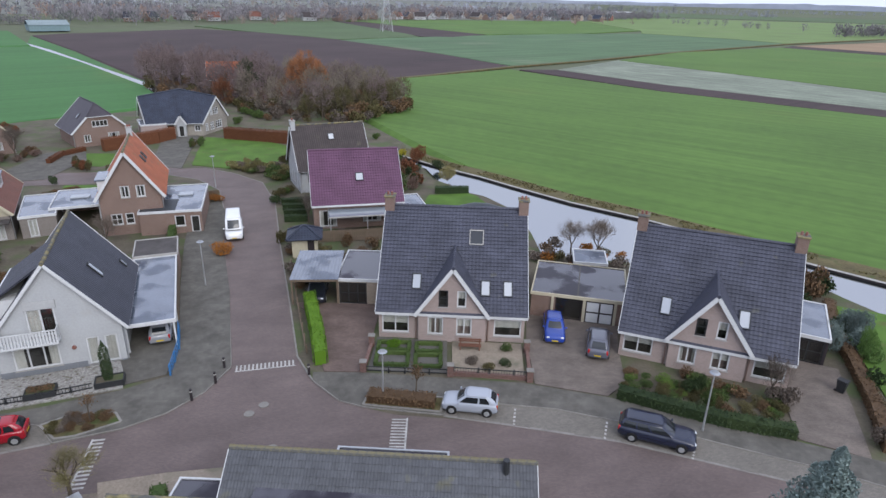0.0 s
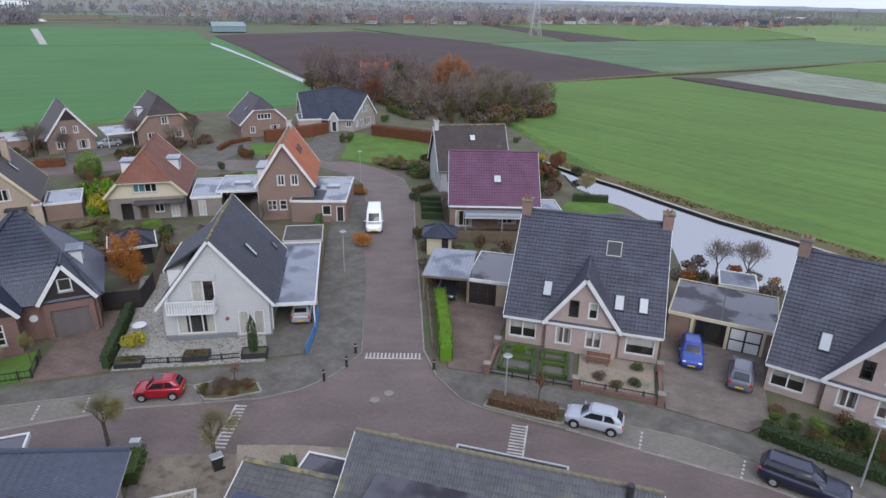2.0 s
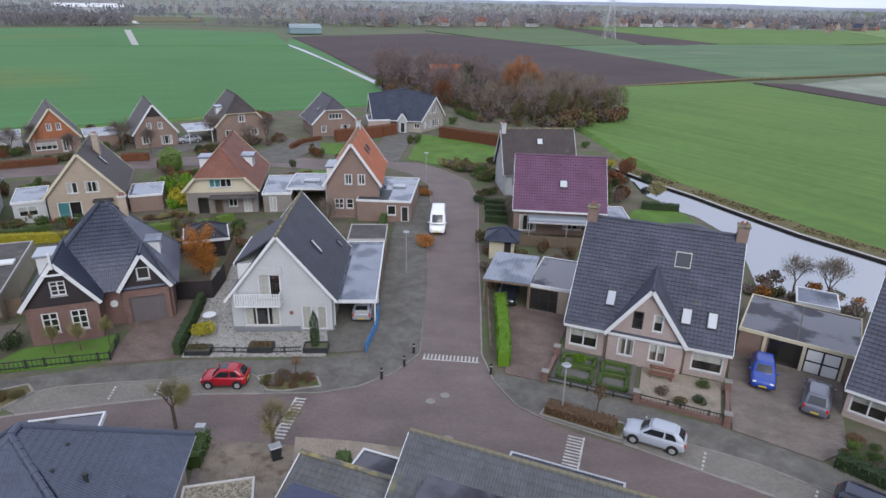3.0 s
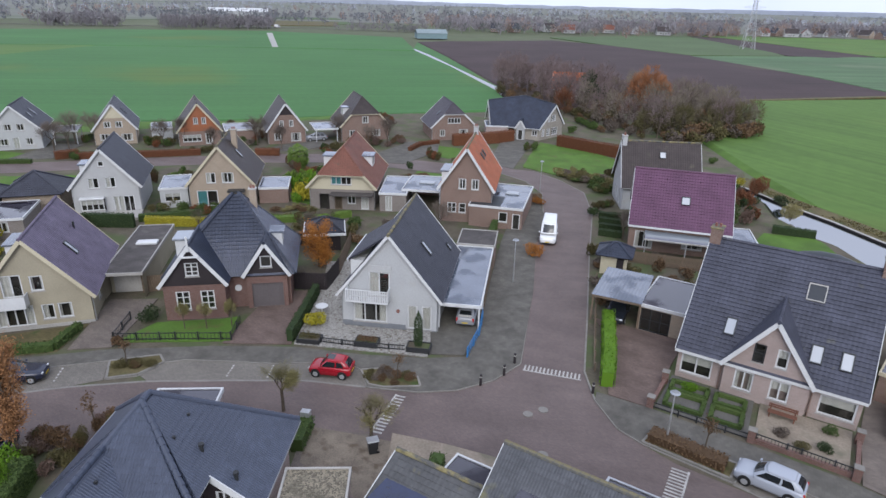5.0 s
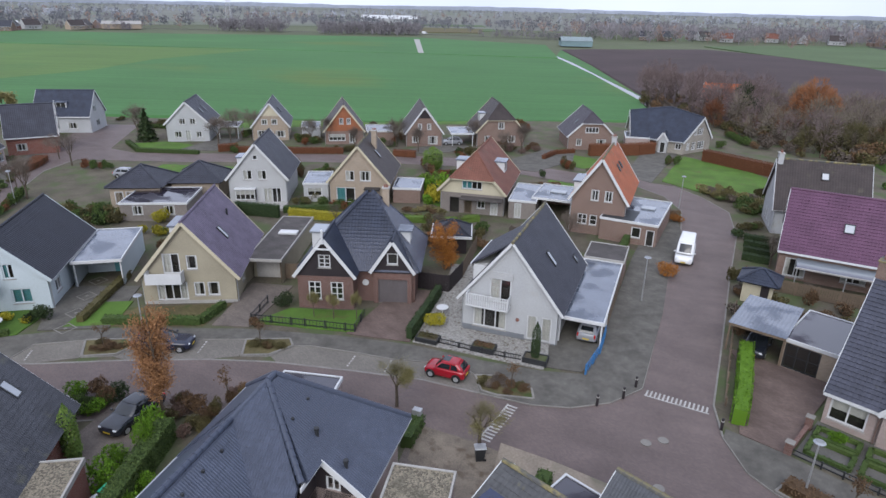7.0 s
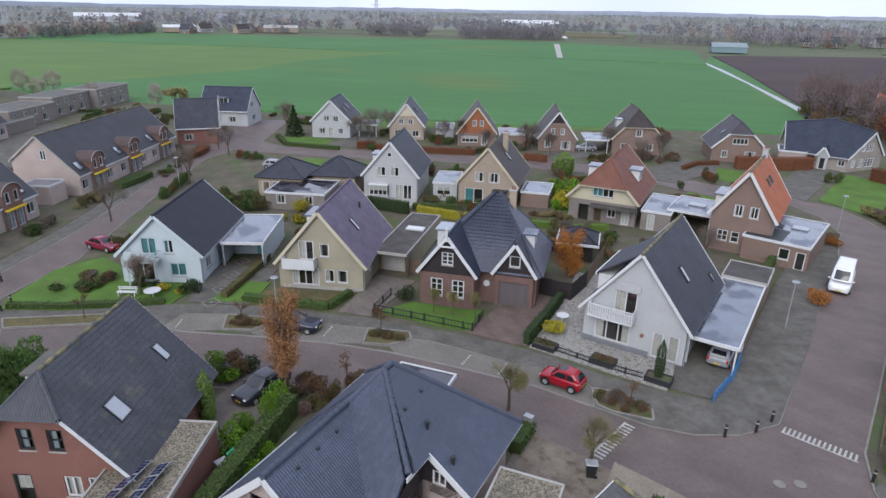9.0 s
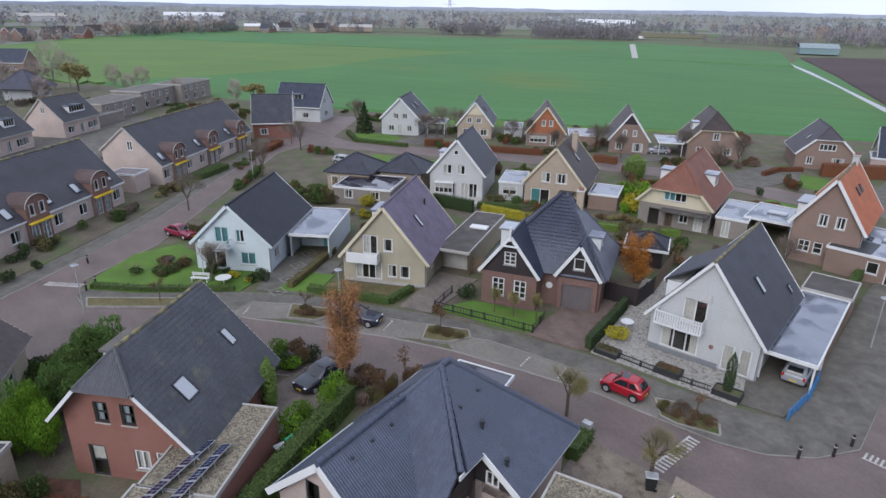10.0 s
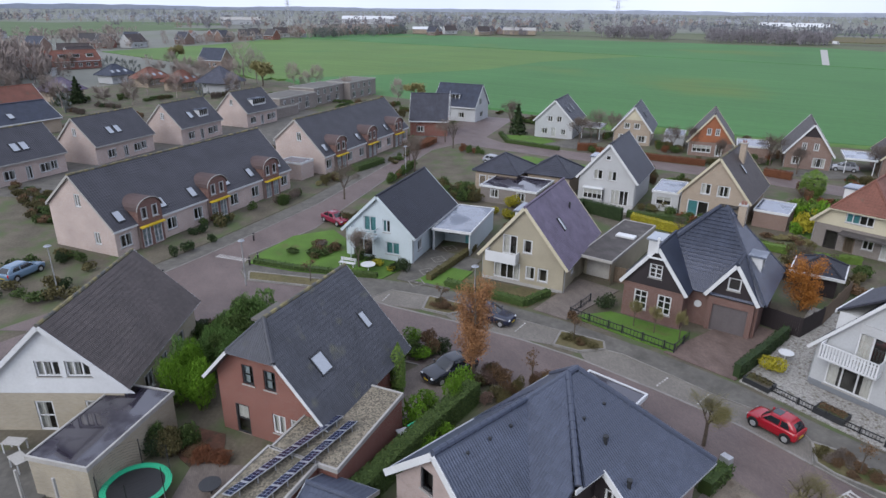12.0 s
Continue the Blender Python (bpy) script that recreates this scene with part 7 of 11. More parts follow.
# low bungalow with two hipped roofs
def hip_roof(e, x0, y0, x1, y1, ze, zr, tile, name="roof"):
    """A hipped roof over a rectangle, with ridge or peak."""
    dx, dy = x1 - x0, y1 - y0
    k = min(dx, dy) / 2
    if dx >= dy:
        a, b = (x0 + k, (y0 + y1) / 2, zr), (x1 - k, (y0 + y1) / 2, zr)
        pl = ([(x0, y0, ze), (x1, y0, ze), b, a], [(x1, y1, ze), (x0, y1, ze), a, b], [(x1, y0, ze), (x1, y1, ze), b], [(x0, y1, ze), (x0, y0, ze), a])
    else:
        a, b = ((x0 + x1) / 2, y0 + k, zr), ((x0 + x1) / 2, y1 - k, zr)
        pl = ([(x1, y0, ze), (x1, y1, ze), b, a], [(x0, y1, ze), (x0, y0, ze), a, b], [(x0, y0, ze), (x1, y0, ze), a], [(x1, y1, ze), (x0, y1, ze), b])
    bm = bmesh.new()
    for p in pl:
        p = [q for i, q in enumerate(p) if i == 0 or (Vector(q) - Vector(p[i - 1])).length > 0.02]
        roof_plane(bm, p)
    part(name, bm, tile, e)
    up = Vector((0, 0, 0.16))
    for c, r in (((x0, y0, ze), a), ((x1, y1, ze), b), ((x1, y0, ze), b if dx >= dy else a), ((x0, y1, ze), a if dx >= dy else b)):
        ridge_caps(e, Vector(c) + up, Vector(r) + up, tile)
    if (Vector(a) - Vector(b)).length > 0.3:
        ridge_caps(e, Vector(a) + up, Vector(b) + up, tile)

h = thing("bungalow", placed(-80.0, 29.6, 48), "low brick bungalow with two dark hipped roofs", "bungalow")
for x0, y0, x1, y1 in ((-4.6, 3.2, 2.6, 10.6), (2.6, 5.5, 9.6, 12.5)):
    part("wall", box(x0 + 0.4, y0 + 0.4, 0, x1 - 0.4 - (0.01 if x0 < 0 else 0), y1 - 0.4, 2.75), M["brick_sand"], h)
    hip_roof(h, x0, y0, x1, y1, 2.7, 4.9, M["tile_dark"])
for u in (-3.6, -2.2, -0.8, 0.6):
    window(h, lambda uu, z, d: (uu, 3.5 + d, z), u, 0.5, 1.1, 1.7, bars=0, fill=(M["curtain"], "half"))
flat_block("annexe", -76.4, 30.6, 48, 4.0, 7.0, 2.4, M["brick_greybrown"], M["bitumen"], "flat-roofed brick annexe with wet bitumen roof", category="annexe", wins=(("F", 1.2, 0.8, 1.3, 1.2, C), ("F", -2.6, 0.8, 1.3, 1.2, C)))

# black-boarded house with steep glazed roof
h = thing("house", placed(-42, 30.8, 40), "brick house with steep glazed blue-black roof and black gables", "house")
bm = box(-2.4, 2.2, 0, 7.9, 10.6, 3.15)
part("wall", bm, M["brick_dark"], h)
pk, pk2 = (2.9, 6.6, 9.1), (3.4, 6.9, 9.1)
bm = bmesh.new()
roof_plane(bm, [(-2.8, 1.8, 3.1), (8.3, 1.8, 3.1), pk2, pk], 0.36, 0.065)
roof_plane(bm, [(8.3, 1.8, 3.1), (8.3, 11, 3.1), pk2], 0.36, 0.065)
roof_plane(bm, [(8.3, 11, 3.1), (-2.8, 11, 3.1), pk, pk2], 0.36, 0.065)
roof_plane(bm, [(-2.8, 11, 3.1), (-2.8, 1.8, 3.1), pk], 0.36, 0.065)
part("roof", bm, M["tile_black"], h)
tile_field(h, [(-2.8, 1.8, 3.1), (8.3, 1.8, 3.1), pk2, pk], M["piece_black"], 120, course=0.36)
tile_field(h, [(8.3, 1.8, 3.1), (8.3, 11, 3.1), pk2], M["piece_black"], 0, course=0.36)
for c, r in (((-2.8, 1.8, 3.27), pk), ((8.3, 1.8, 3.27), pk2), ((8.3, 11, 3.27), pk2), ((-2.8, 11, 3.27), pk)):
    ridge_caps(h, c, Vector(r) + Vector((0, 0, 0.18)), M["tile_black"], 0.15)
sF = 6.0 / 4.95
front_gable(h, 0.05, 2.75, 3.1, 6.7, 1.9, 3.1, sF, 0.4, M["brick_dark"], M["tile_black"], y=2.2, gable_mat=M["wood_dark"], gable_z=3.2, wins=((-0.5, 4.0, 1.1, 1.25, dict(bars=1, cross=2)), (-1.5, 0.9, 1.15, 1.75, dict(bars=1, cross=2)), (0.5, 0.9, 1.15, 1.75, dict(bars=1, cross=2))))
front_gable(h, 5.9, 2.0, 3.1, 6.1, 0.4, 3.1, sF, 0.4, M["brick_dark"], M["tile_black"], y=2.2, gable_mat=M["wood_dark"], gable_z=3.05, wins=((5.4, 3.9, 1.0, 1.1, dict(bars=0)), (4.55, 0.0, 2.7, 2.4, dict(frame=M["door_brown"], bars=0, fill=(M["door_brown"], "full"), sill=False, depth=0.2))))
part("finial", box(-0.03, -0.2, 6.4, 0.13, -0.08, 7.7), M["white"], h)
part("cross_bar", box(-0.75, -0.2, 5.85, 0.85, -0.08, 5.98), M["white"], h)
box_dormer(h, RZ(7.2, 5.6, 4.5, 90), 1.5, 1.5, 2.0)
box_dormer(h, RZ(-1.9, 5.0, 4.4, -90), 2.0, 1.5, 1.6, top=M["roof_glass"])
chimney(h, 4.6, 7.5, 6.6, 9.4, 0.6, 0.6, M["brick_sand"])
part("round_window", tube([(3.35, 2.19, 1.9), (3.35, 2.1, 1.9)], 0.3, n=12), M["white"], h)
g = thing("shed", placed(-44.4, 50.4, 40), "garden shed with blue-grey pyramid roof and white edges", "shed")
for q in ((-2.3, -2.3, 2.3, -2.18), (-2.3, 2.18, 2.3, 2.3), (-2.3, -2.18, -2.18, 2.18), (2.18, -2.18, 2.3, 2.18)):
    part("roof_edge", box(q[0], q[1], 1.94, q[2], q[3], 2.2), M["white"], g)
part("wall", box(-1.7, -1.7, 0, 1.7, 1.7, 2.0), M["wood_dark"], g)
hip_roof(g, -2.17, -2.17, 2.17, 2.17, 2.02, 3.3, M["tile_navy"])

# red brick house near the camera
h = gable_house("house", -33.6, -0.5, 52, 4.6, 8.9, 2.5, 7.9, M["brick_red"], M["piece_dark"], "red brick house with lichened grey half-hipped roof", hip=1.8, wl=3.3, zl=3.9, of=0.7, barge=0.14, pieces=M["piece_dark"],
    wins=(("F", -1.35, 3.75, 0.85, 1.35, dict(bars=0, cross=1, fill=(M["blue_white"], "half"), frame=M["dark_metal"])), ("F", 0.25, 3.75, 0.85, 1.35, dict(bars=0, cross=1, fill=(M["blue_white"], "half"), frame=M["dark_metal"])), ("F", -2.2, 0.0, 1.05, 2.15, dict(bars=0, cross=1, frame=M["dark_metal"], fill=(M["curtain"], "top"), sill=False)), ("F", 0.6, 0.8, 0.95, 1.35, dict(bars=1, fill=(M["curtain"], "full"))), ("F", 1.9, 0.8, 0.95, 1.35, dict(bars=1, fill=(M["curtain"], "full"))), ("R", 7.4, 1.0, 0.9, 1.1, C)), ridge=M["lichen"], skylights=(("R", 2.1, 2.7, 1.0, 1.2), ("R", 7.6, 3.1, 0.55, 1.1)))
box_dormer(h, RZ(-3.0, 4.6, 5.0, -90), 2.4, 1.0, 1.6, top=M["bitumen_dry"])
g = flat_block("garage", -28.05, 1.62, 52, 2.05, 7.3, 2.8, M["brick_red"], M["gravel_roof"], "long red brick garage with gravel roof and panels", trim=M["concrete"])
flat_block("annexe", -24.42, -2.1, 52, 1.55, 5.12, 2.8, M["brick_red"], M["gravel_roof"], "red brick lean-to with the same gravel roof", trim=M["concrete"], category="annexe")
across_house("shed", -24.3, 2.2, 52, 1.4, 2.4, 1.9, 2.6, M["wood_dark"], M["tile_slate"], "small dark shed with slate-grey roof by the hedge", category="shed", trim=M["steel"])

# cream house with white gable
h = gable_house("house", -37.6, -12.7, 76, 4.1, 11.5, 3.1, 7.35, M["cream_brick"], M["piece_brown"], "cream brick house with white boarded gable and brown roof", gable=M["white"], gable_z=2.75, ridge=M["lichen"], pieces=M["piece_brown"],
    wins=(("F", -0.9, 3.9, 1.5, 1.1, dict(bars=2, frame=M["white"], fill=(M["curtain"], "half"))), ("F", 0.9, 3.9, 1.5, 1.1, dict(bars=2, fill=(M["curtain"], "half"))), ("F", -1.5, 0.0, 1.1, 2.15, dict(bars=0, cross=1, fill=(M["curtain"], "half"), sill=False)), ("F", 1.6, 0.1, 1.8, 2.1, dict(bars=1, fill=(M["curtain"], "half"), sill=False)), ("R", 2.6, 0.9, 1.2, 1.3, C), ("R", 5.2, 0.2, 1.0, 2.0, C), ("R", 7.6, 0.9, 1.6, 1.3, C)))
flat_block("garage", -31.0, -10.9, 62, 1.85, 7.0, 2.65, M["cream_brick"], M["bitumen"], "cream brick garage with dark wet flat roof", trim=M["concrete"], posts=((-1.75, -0.9), (0.6, -0.9)))

# dark hipped house below the camera
h = thing("house", placed(-26.9, 16.0, 27.3), "house with large dark hipped and gabled tile roof", "house")
A, B, V, G = (1.07, -1.8, 7.6), (1.1, -1.1, 7.6), (-0.1, -3.45, 6.2), (-0.1, -9.8, 6.2)
part("wall", box(-3.3, -6.5, 0, 4.2, 2.9, 3.0), M["brick_pink"], h)
part("wall", box(4.2, -3.2, 0, 6.4, 2.9, 3.0), M["brick_pink"], h)
part("wall", box(-3.2, -9.5, 0, 3.1, -6.5, 2.95), M["brick_pink"], h)
south = [(3.5, -7.0, 3.07), (4.4, -7.0, 3.07), (4.4, -5.2, 4.66), A, V]
wing = [(3.6, -9.8, 2.95), (3.6, -7.05, 2.95), V, G]
bm = bmesh.new()
roof_plane(bm, [(6.95, -3.4, 3.0), (6.95, 3.44, 3.0), (4.65, 1.65, 4.8), (4.65, -3.4, 4.8)])
roof_plane(bm, [(4.65, -4.96, 4.8), (4.65, 1.65, 4.8), B, A])
roof_plane(bm, south)
roof_plane(bm, [(6.95, 3.44, 3.0), (-3.8, 3.4, 3.0), B])
roof_plane(bm, [(-3.8, 3.4, 3.0), (-3.8, -3.45, 3.0), A, B])
roof_plane(bm, [(-3.7, -3.45, 2.95), V, A])
roof_plane(bm, wing)
roof_plane(bm, [(-3.7, -3.45, 2.95), (-3.7, -9.8, 2.95), G, V])
part("roof", bm, M["piece_slate"], h)
tile_field(h, [(4.65, -4.96, 4.8), (4.65, 1.65, 4.8), B, A], M["piece_slate"], 290)
tile_field(h, [(6.95, -3.4, 3.0), (6.95, 3.44, 3.0), (4.65, 1.65, 4.8), (4.65, -3.4, 4.8)], M["piece_slate"])
tile_field(h, south, M["piece_slate"])
tile_field(h, wing, M["piece_slate"])
up = Vector((0, 0, 0.22))
for c, r in (((4.5, -5.1, 4.7), A), (A, B), ((6.95, 3.44, 3.0), B), ((-3.8, 3.4, 3.0), B), (V, A), (G, V)):
    ridge_caps(h, Vector(c) + up, Vector(r) + up, M["piece_slate"], 0.16, True)
bm = bmesh.new()
wall_face(bm, [(-3.3, 2.9), (3.1, 2.9), (-0.1, 6.1)], [(-1.3, 3.5, 0.9, 1.3)], lambda u, z, d: (u, -9.5 + d, z))
part("gable_wall", bm, M["brick_pink"], h)
window(h, lambda u, z, d: (u, -9.5 + d, z), -1.3, 3.5, 0.9, 1.3, bars=0, frame=M["dark_metal"])
for sx, ex in ((-1, -3.7), (1, 3.6)):
    bm = bmesh.new()
    u2 = Vector((sx * 0.88, 0, 1.0)).normalized()
    board(bm, Vector((ex, -9.82, 2.95)) + u2 * 0.22, Vector((-0.1, -9.82, 6.2)) + u2 * 0.22, u2, (0, -1, 0), h=0.36, t=0.06)
    part("barge_board", bm, M["white"], h)
# the notched corner: black boarded wall under a white verge, white eave board
bm = bmesh.new()
wall_face(bm, [(4.2, 0), (6.5, 0), (6.5, 3.25), (4.8, 4.6), (4.2, 4.6)], [(4.6, 0.9, 1.3, 1.5), (4.75, 2.95, 0.8, 0.9)], lambda u, z, d: (u, -3.2 + d, z))
part("gable_cladding", bm, M["wood_dark"], h)
for q in ((4.6, 0.9, 1.3, 1.5), (4.75, 2.95, 0.8, 0.9)):
    window(h, lambda u, z, d: (u, -3.2 + d, z), *q, bars=1, frame=M["white"], sill=False)
bm = bmesh.new()
wall_face(bm, [(-6.5, 0), (-3.2, 0), (-3.2, 4.5), (-6.5, 3.3)], [(-5.6, 0.8, 1.8, 1.6)], lambda u, z, d: (4.2 - d, u, z))
part("side_wall", bm, M["wood_dark"], h)
window(h, lambda u, z, d: (4.2 - d, u, z), -5.6, 0.8, 1.8, 1.6, bars=1, frame=M["white"], sill=False)
u2 = Vector((0.782, 0, 1.0)).normalized()
bm = bmesh.new()
board(bm, Vector((7.0, -3.42, 2.96)) + u2 * 0.22, Vector((4.6, -3.42, 4.84)) + u2 * 0.22, u2, (0, -1, 0), h=0.34, t=0.07)
part("barge_board", bm, M["white"], h)
bm = bmesh.new()
board(bm, Vector((4.5, -5.3, 4.78)), Vector((4.66, -3.4, 5.02)), (0, 0, 1), (1, 0, 0), h=0.26, t=0.07)
part("fascia_board", bm, M["white"], h)
for pts in ([(7.05, -3.4, 3.06), (7.05, 3.4, 3.06)], [(-3.9, 3.4, 3.06), (-3.8, -9.7, 3.0)]):
    part("gutter", tube(pts, 0.07, n=6), M["steel"], h)
for px, py, big in ((2.84, -0.99, 0), (2.88, -2.71, 0), (4.0, -2.42, 1), (5.68, -2.74, 1), (0.51, -5.28, 0), (0.51, -6.74, 0), (0.54, -8.22, 0)):
    zz = 7.6 - 0.782 * (px - 1.07) if py > -3.4 else 6.2 - 0.88 * (px + 0.1)
    r = 0.1 if big else 0.06
    bm = bmesh.new()
    add_tube(bm, [(px, py, zz + 0.05), (px, py, zz + (0.6 if big else 0.34))], r, n=8)
    add_tube(bm, [(px, py, zz + (0.55 if big else 0.3)), (px, py, zz + (0.68 if big else 0.38))], r * 1.4, n=8)
    part("vent_pipe", bm, M["dark_metal"], h)
g = flat_block("annexe", -28.5, 18.8, 33.5, 1.9, 2.4, 3.35, M["brick_pink"], M["bitumen"], "flat-roofed bay with white edge behind a dark roof", category="annexe")
flat_block("carport", -16.7, 16.6, 32.7, 1.65, 4.1, 2.8, M["brick_pink"], M["gravel_roof"], "flat carport with mossy gravel roof", category="carport", trim=M["concrete"])

# old tiled house right below the camera
h = across_house("house", -2.75, 17.9, -2.5, 6.8, 7.9, 3.0, 6.5, M["brick_brown"], M["tile_old"], "old house with lichened grey tile roof", ridge=M["lichen"], single=True, yr=4.6)
tile_field(h, [(-7.0, -0.4, 3.0), (7.0, -0.4, 3.0), (7.0, 4.6, 6.5), (-7.0, 4.6, 6.5)], M["piece_old"], 250)
bm = tube([(5.6, 4.2, 6.3), (5.6, 4.2, 7.1)], 0.16, n=8)
part("vent_pipe", bm, M["dark_metal"], h)
part("roof_panel", box(-5.4, 0.6, 4.6, 2.9, 3.2, 5.75), M["bitumen"], h, "dark flat dormer roof")
flat_block("annexe", -2.6, 23.4, -2.5, 2.95, 3.7, 3.1, M["brick_brown"], M["bitumen"], "flat-roofed annexe with dark roof and white edge", category="annexe", trim=M["steel"])
h = across_house("annexe", -12.2, 18.2, -1.5, 2.6, 3.9, 3.0, 4.6, M["brick_brown"], M["tile_old"], "lower wing with lichened tiles and dark panels", ridge=M["lichen"], yr=3.3, zb=3.7, category="annexe")
part("solar_panel", box(-2.4, 0.3, 3.55, 1.6, 1.9, 4.15), M["panel"], h)
flat_block("annexe", -12.0, 23.0, -1.5, 1.2, 1.9, 2.8, M["brick_brown"], M["bitumen"], "small flat annexe with white edge", category="annexe")
# house with orange roof between the trees of the wood
across_house("house", -60.5, 174, 18, 4.6, 7, 3.4, 7.6, M["brick_brown"], M["tile_orange"], "brick house with orange roof half hidden in the wood", wins=(("F", -2.5, 0.8, 1.6, 1.2, C), ("F", 1.0, 0.8, 1.6, 1.2, C)))


# ---- plants ----
def leaf_mat(name, c1, c2, rough=0.7):
    """Leaves: colour between c1 and c2 leaf by leaf, a little translucent."""
    m, nodes, links, b = nodes_of(name)
    geo = nodes.new("ShaderNodeNewGeometry")
    oi = nodes.new("ShaderNodeObjectInfo")
    ramp = nodes.new("ShaderNodeValToRGB")
    ramp.color_ramp.elements[0].color, ramp.color_ramp.elements[1].color = (*c1, 1), (*c2, 1)
    links.new(geo.outputs["Random Per Island"], ramp.inputs[0])
    hs = nodes.new("ShaderNodeHueSaturation")
    mr = nodes.new("ShaderNodeMapRange")
    mr.inputs[3].default_value, mr.inputs[4].default_value = 0.8, 1.2
    links.new(oi.outputs["Random"], mr.inputs[0])
    links.new(mr.outputs[0], hs.inputs["Value"])
    links.new(ramp.outputs[0], hs.inputs["Color"])
    links.new(hs.outputs[0], b.inputs["Base Color"])
    b.inputs["Roughness"].default_value = rough
    b.inputs["Specular IOR Level"].default_value = 0.2
    return m


LEAF = {
    "green": leaf_mat("green_leaves", (0.03, 0.055, 0.015), (0.075, 0.11, 0.03)),
    "ivy": leaf_mat("ivy_leaves", (0.055, 0.11, 0.03), (0.125, 0.21, 0.055)),
    "fresh": leaf_mat("fresh_green_sprays", (0.06, 0.11, 0.02), (0.13, 0.19, 0.04)),
    "tan": leaf_mat("tan_autumn_leaves", (0.15, 0.075, 0.034), (0.3, 0.15, 0.066)),
    "dark": leaf_mat("dark_evergreen_leaves", (0.014, 0.028, 0.012), (0.04, 0.06, 0.02)),
    "lime": leaf_mat("lime_hedge_leaves", (0.07, 0.15, 0.012), (0.13, 0.25, 0.02)),
    "yellow": leaf_mat("yellow_green_leaves", (0.2, 0.18, 0.015), (0.34, 0.3, 0.03)),
    "olive": leaf_mat("olive_brown_leaves", (0.055, 0.05, 0.02), (0.11, 0.095, 0.04)),
    "brown": leaf_mat("dry_brown_leaves", (0.07, 0.045, 0.026), (0.14, 0.085, 0.045)),
    "beech": leaf_mat("copper_beech_leaves", (0.09, 0.035, 0.018), (0.16, 0.065, 0.03)),
    "orange": leaf_mat("orange_autumn_leaves", (0.17, 0.065, 0.014), (0.34, 0.14, 0.03)),
    "pale": leaf_mat("pale_willow_twigs", (0.15, 0.14, 0.055), (0.24, 0.21, 0.095)),
    "blue": leaf_mat("blue_spruce_needles", (0.1, 0.14, 0.13), (0.19, 0.235, 0.22)),
    "twig": leaf_mat("bare_twigs", (0.085, 0.068, 0.056), (0.15, 0.122, 0.1)),
    "redtwig": leaf_mat("reddish_bare_twigs", (0.1, 0.068, 0.056), (0.16, 0.108, 0.088)),
}
M["bark"] = surface("bark", (0.085, 0.068, 0.052), 0.95, 0.6, 1.4, 2, 12, 0.5)


def leaf(bm, p, s, n=None, long=1.5):
    """One leaf or spray: a bent quad."""
    d = Vector((random.gauss(0, 1), random.gauss(0, 1), random.gauss(0, 1))).normalized() if n is None else n
    a = d.orthogonal().normalized()
    a.rotate(Matrix.Rotation(random.uniform(0, 6.28), 3, d))
    b = d.cross(a)
    p = Vector(p)
    w = s * random.uniform(0.6, 1.2)
    v = [bm.verts.new(q) for q in (p - a * w * long * 0.5, p + b * w * 0.45 + d * w * 0.15, p + a * w * long * 0.5, p - b * w * 0.45 + d * w * 0.1)]
    bm.faces.new(v)


def cloud(bm, c, r, n, s, gaps=0.45, seed=0, shell=0.55):
    """Leaves in an uneven rounded body with gaps."""
    c = Vector(c)
    made = tries = 0
    while made < n and tries < n * 6:
        tries += 1
        d = Vector((random.gauss(0, 1), random.gauss(0, 1), random.gauss(0, 1))).normalized()
        k = random.uniform(shell, 1.0) ** 0.6
        lump = 0.78 + 0.4 * noise.noise(d * 1.9 + Vector((seed * 7.3, seed, 1.7)))
        q = Vector((d.x * r[0], d.y * r[1], d.z * r[2])) * k * lump
        if noise.noise(q * (1.6 / max(r)) * 2 + Vector((seed, 3.1, seed * 2))) < -gaps:
            continue
        leaf(bm, c + q, s)
        made += 1


STOCK = {}


def shrub_mesh(kind, v, r=1.0, h=1.0, n=420, s=0.16):
    key = (kind, v, n)
    if key not in STOCK:
        bm = bmesh.new()
        for i in range(3):
            a = 2.1 * i + v
            cloud(bm, (0.32 * r * math.cos(a), 0.32 * r * math.sin(a), h * (0.45 + 0.12 * i)), (r * 0.72, r * 0.72, h * 0.5), n // 3, s, seed=v * 3 + i)
        me = bpy.data.meshes.new("foliage")
        bm.to_mesh(me)
        bm.free()
        me.materials.append(LEAF[kind])
        STOCK[key] = me
        bm = bmesh.new()
        for i in range(5):
            a = 1.3 * i + v
            add_tube(bm, [(0, 0, 0), (0.25 * math.cos(a), 0.25 * math.sin(a), 0.35), (0.5 * math.cos(a), 0.5 * math.sin(a), 0.8)], 0.03, 0.012, 4)
        me = bpy.data.meshes.new("stem")
        bm.to_mesh(me)
        bm.free()
        me.materials.append(M["bark"])
        STOCK[key + ("stem",)] = me
    return STOCK[key], STOCK[key + ("stem",)]


SHRUB_WORDS = {"fresh": "low fresh-green garden shrub", "ivy": "dense feathery mid-green garden evergreen", "green": "rounded green garden shrub on soil", "dark": "dense dark evergreen garden shrub", "lime": "bright lime-green rounded garden shrub", "yellow": "low yellow-leaved garden shrub", "olive": "low olive-brown winter shrub", "brown": "low dry brown winter shrub", "beech": "low copper-brown leafy shrub", "orange": "round orange autumn-leaved shrub", "pale": "low pale bare-twigged shrub", "twig": "bare twiggy brown winter shrub", "redtwig": "low reddish bare-twigged shrub", "blue": "low blue-green conifer shrub"}


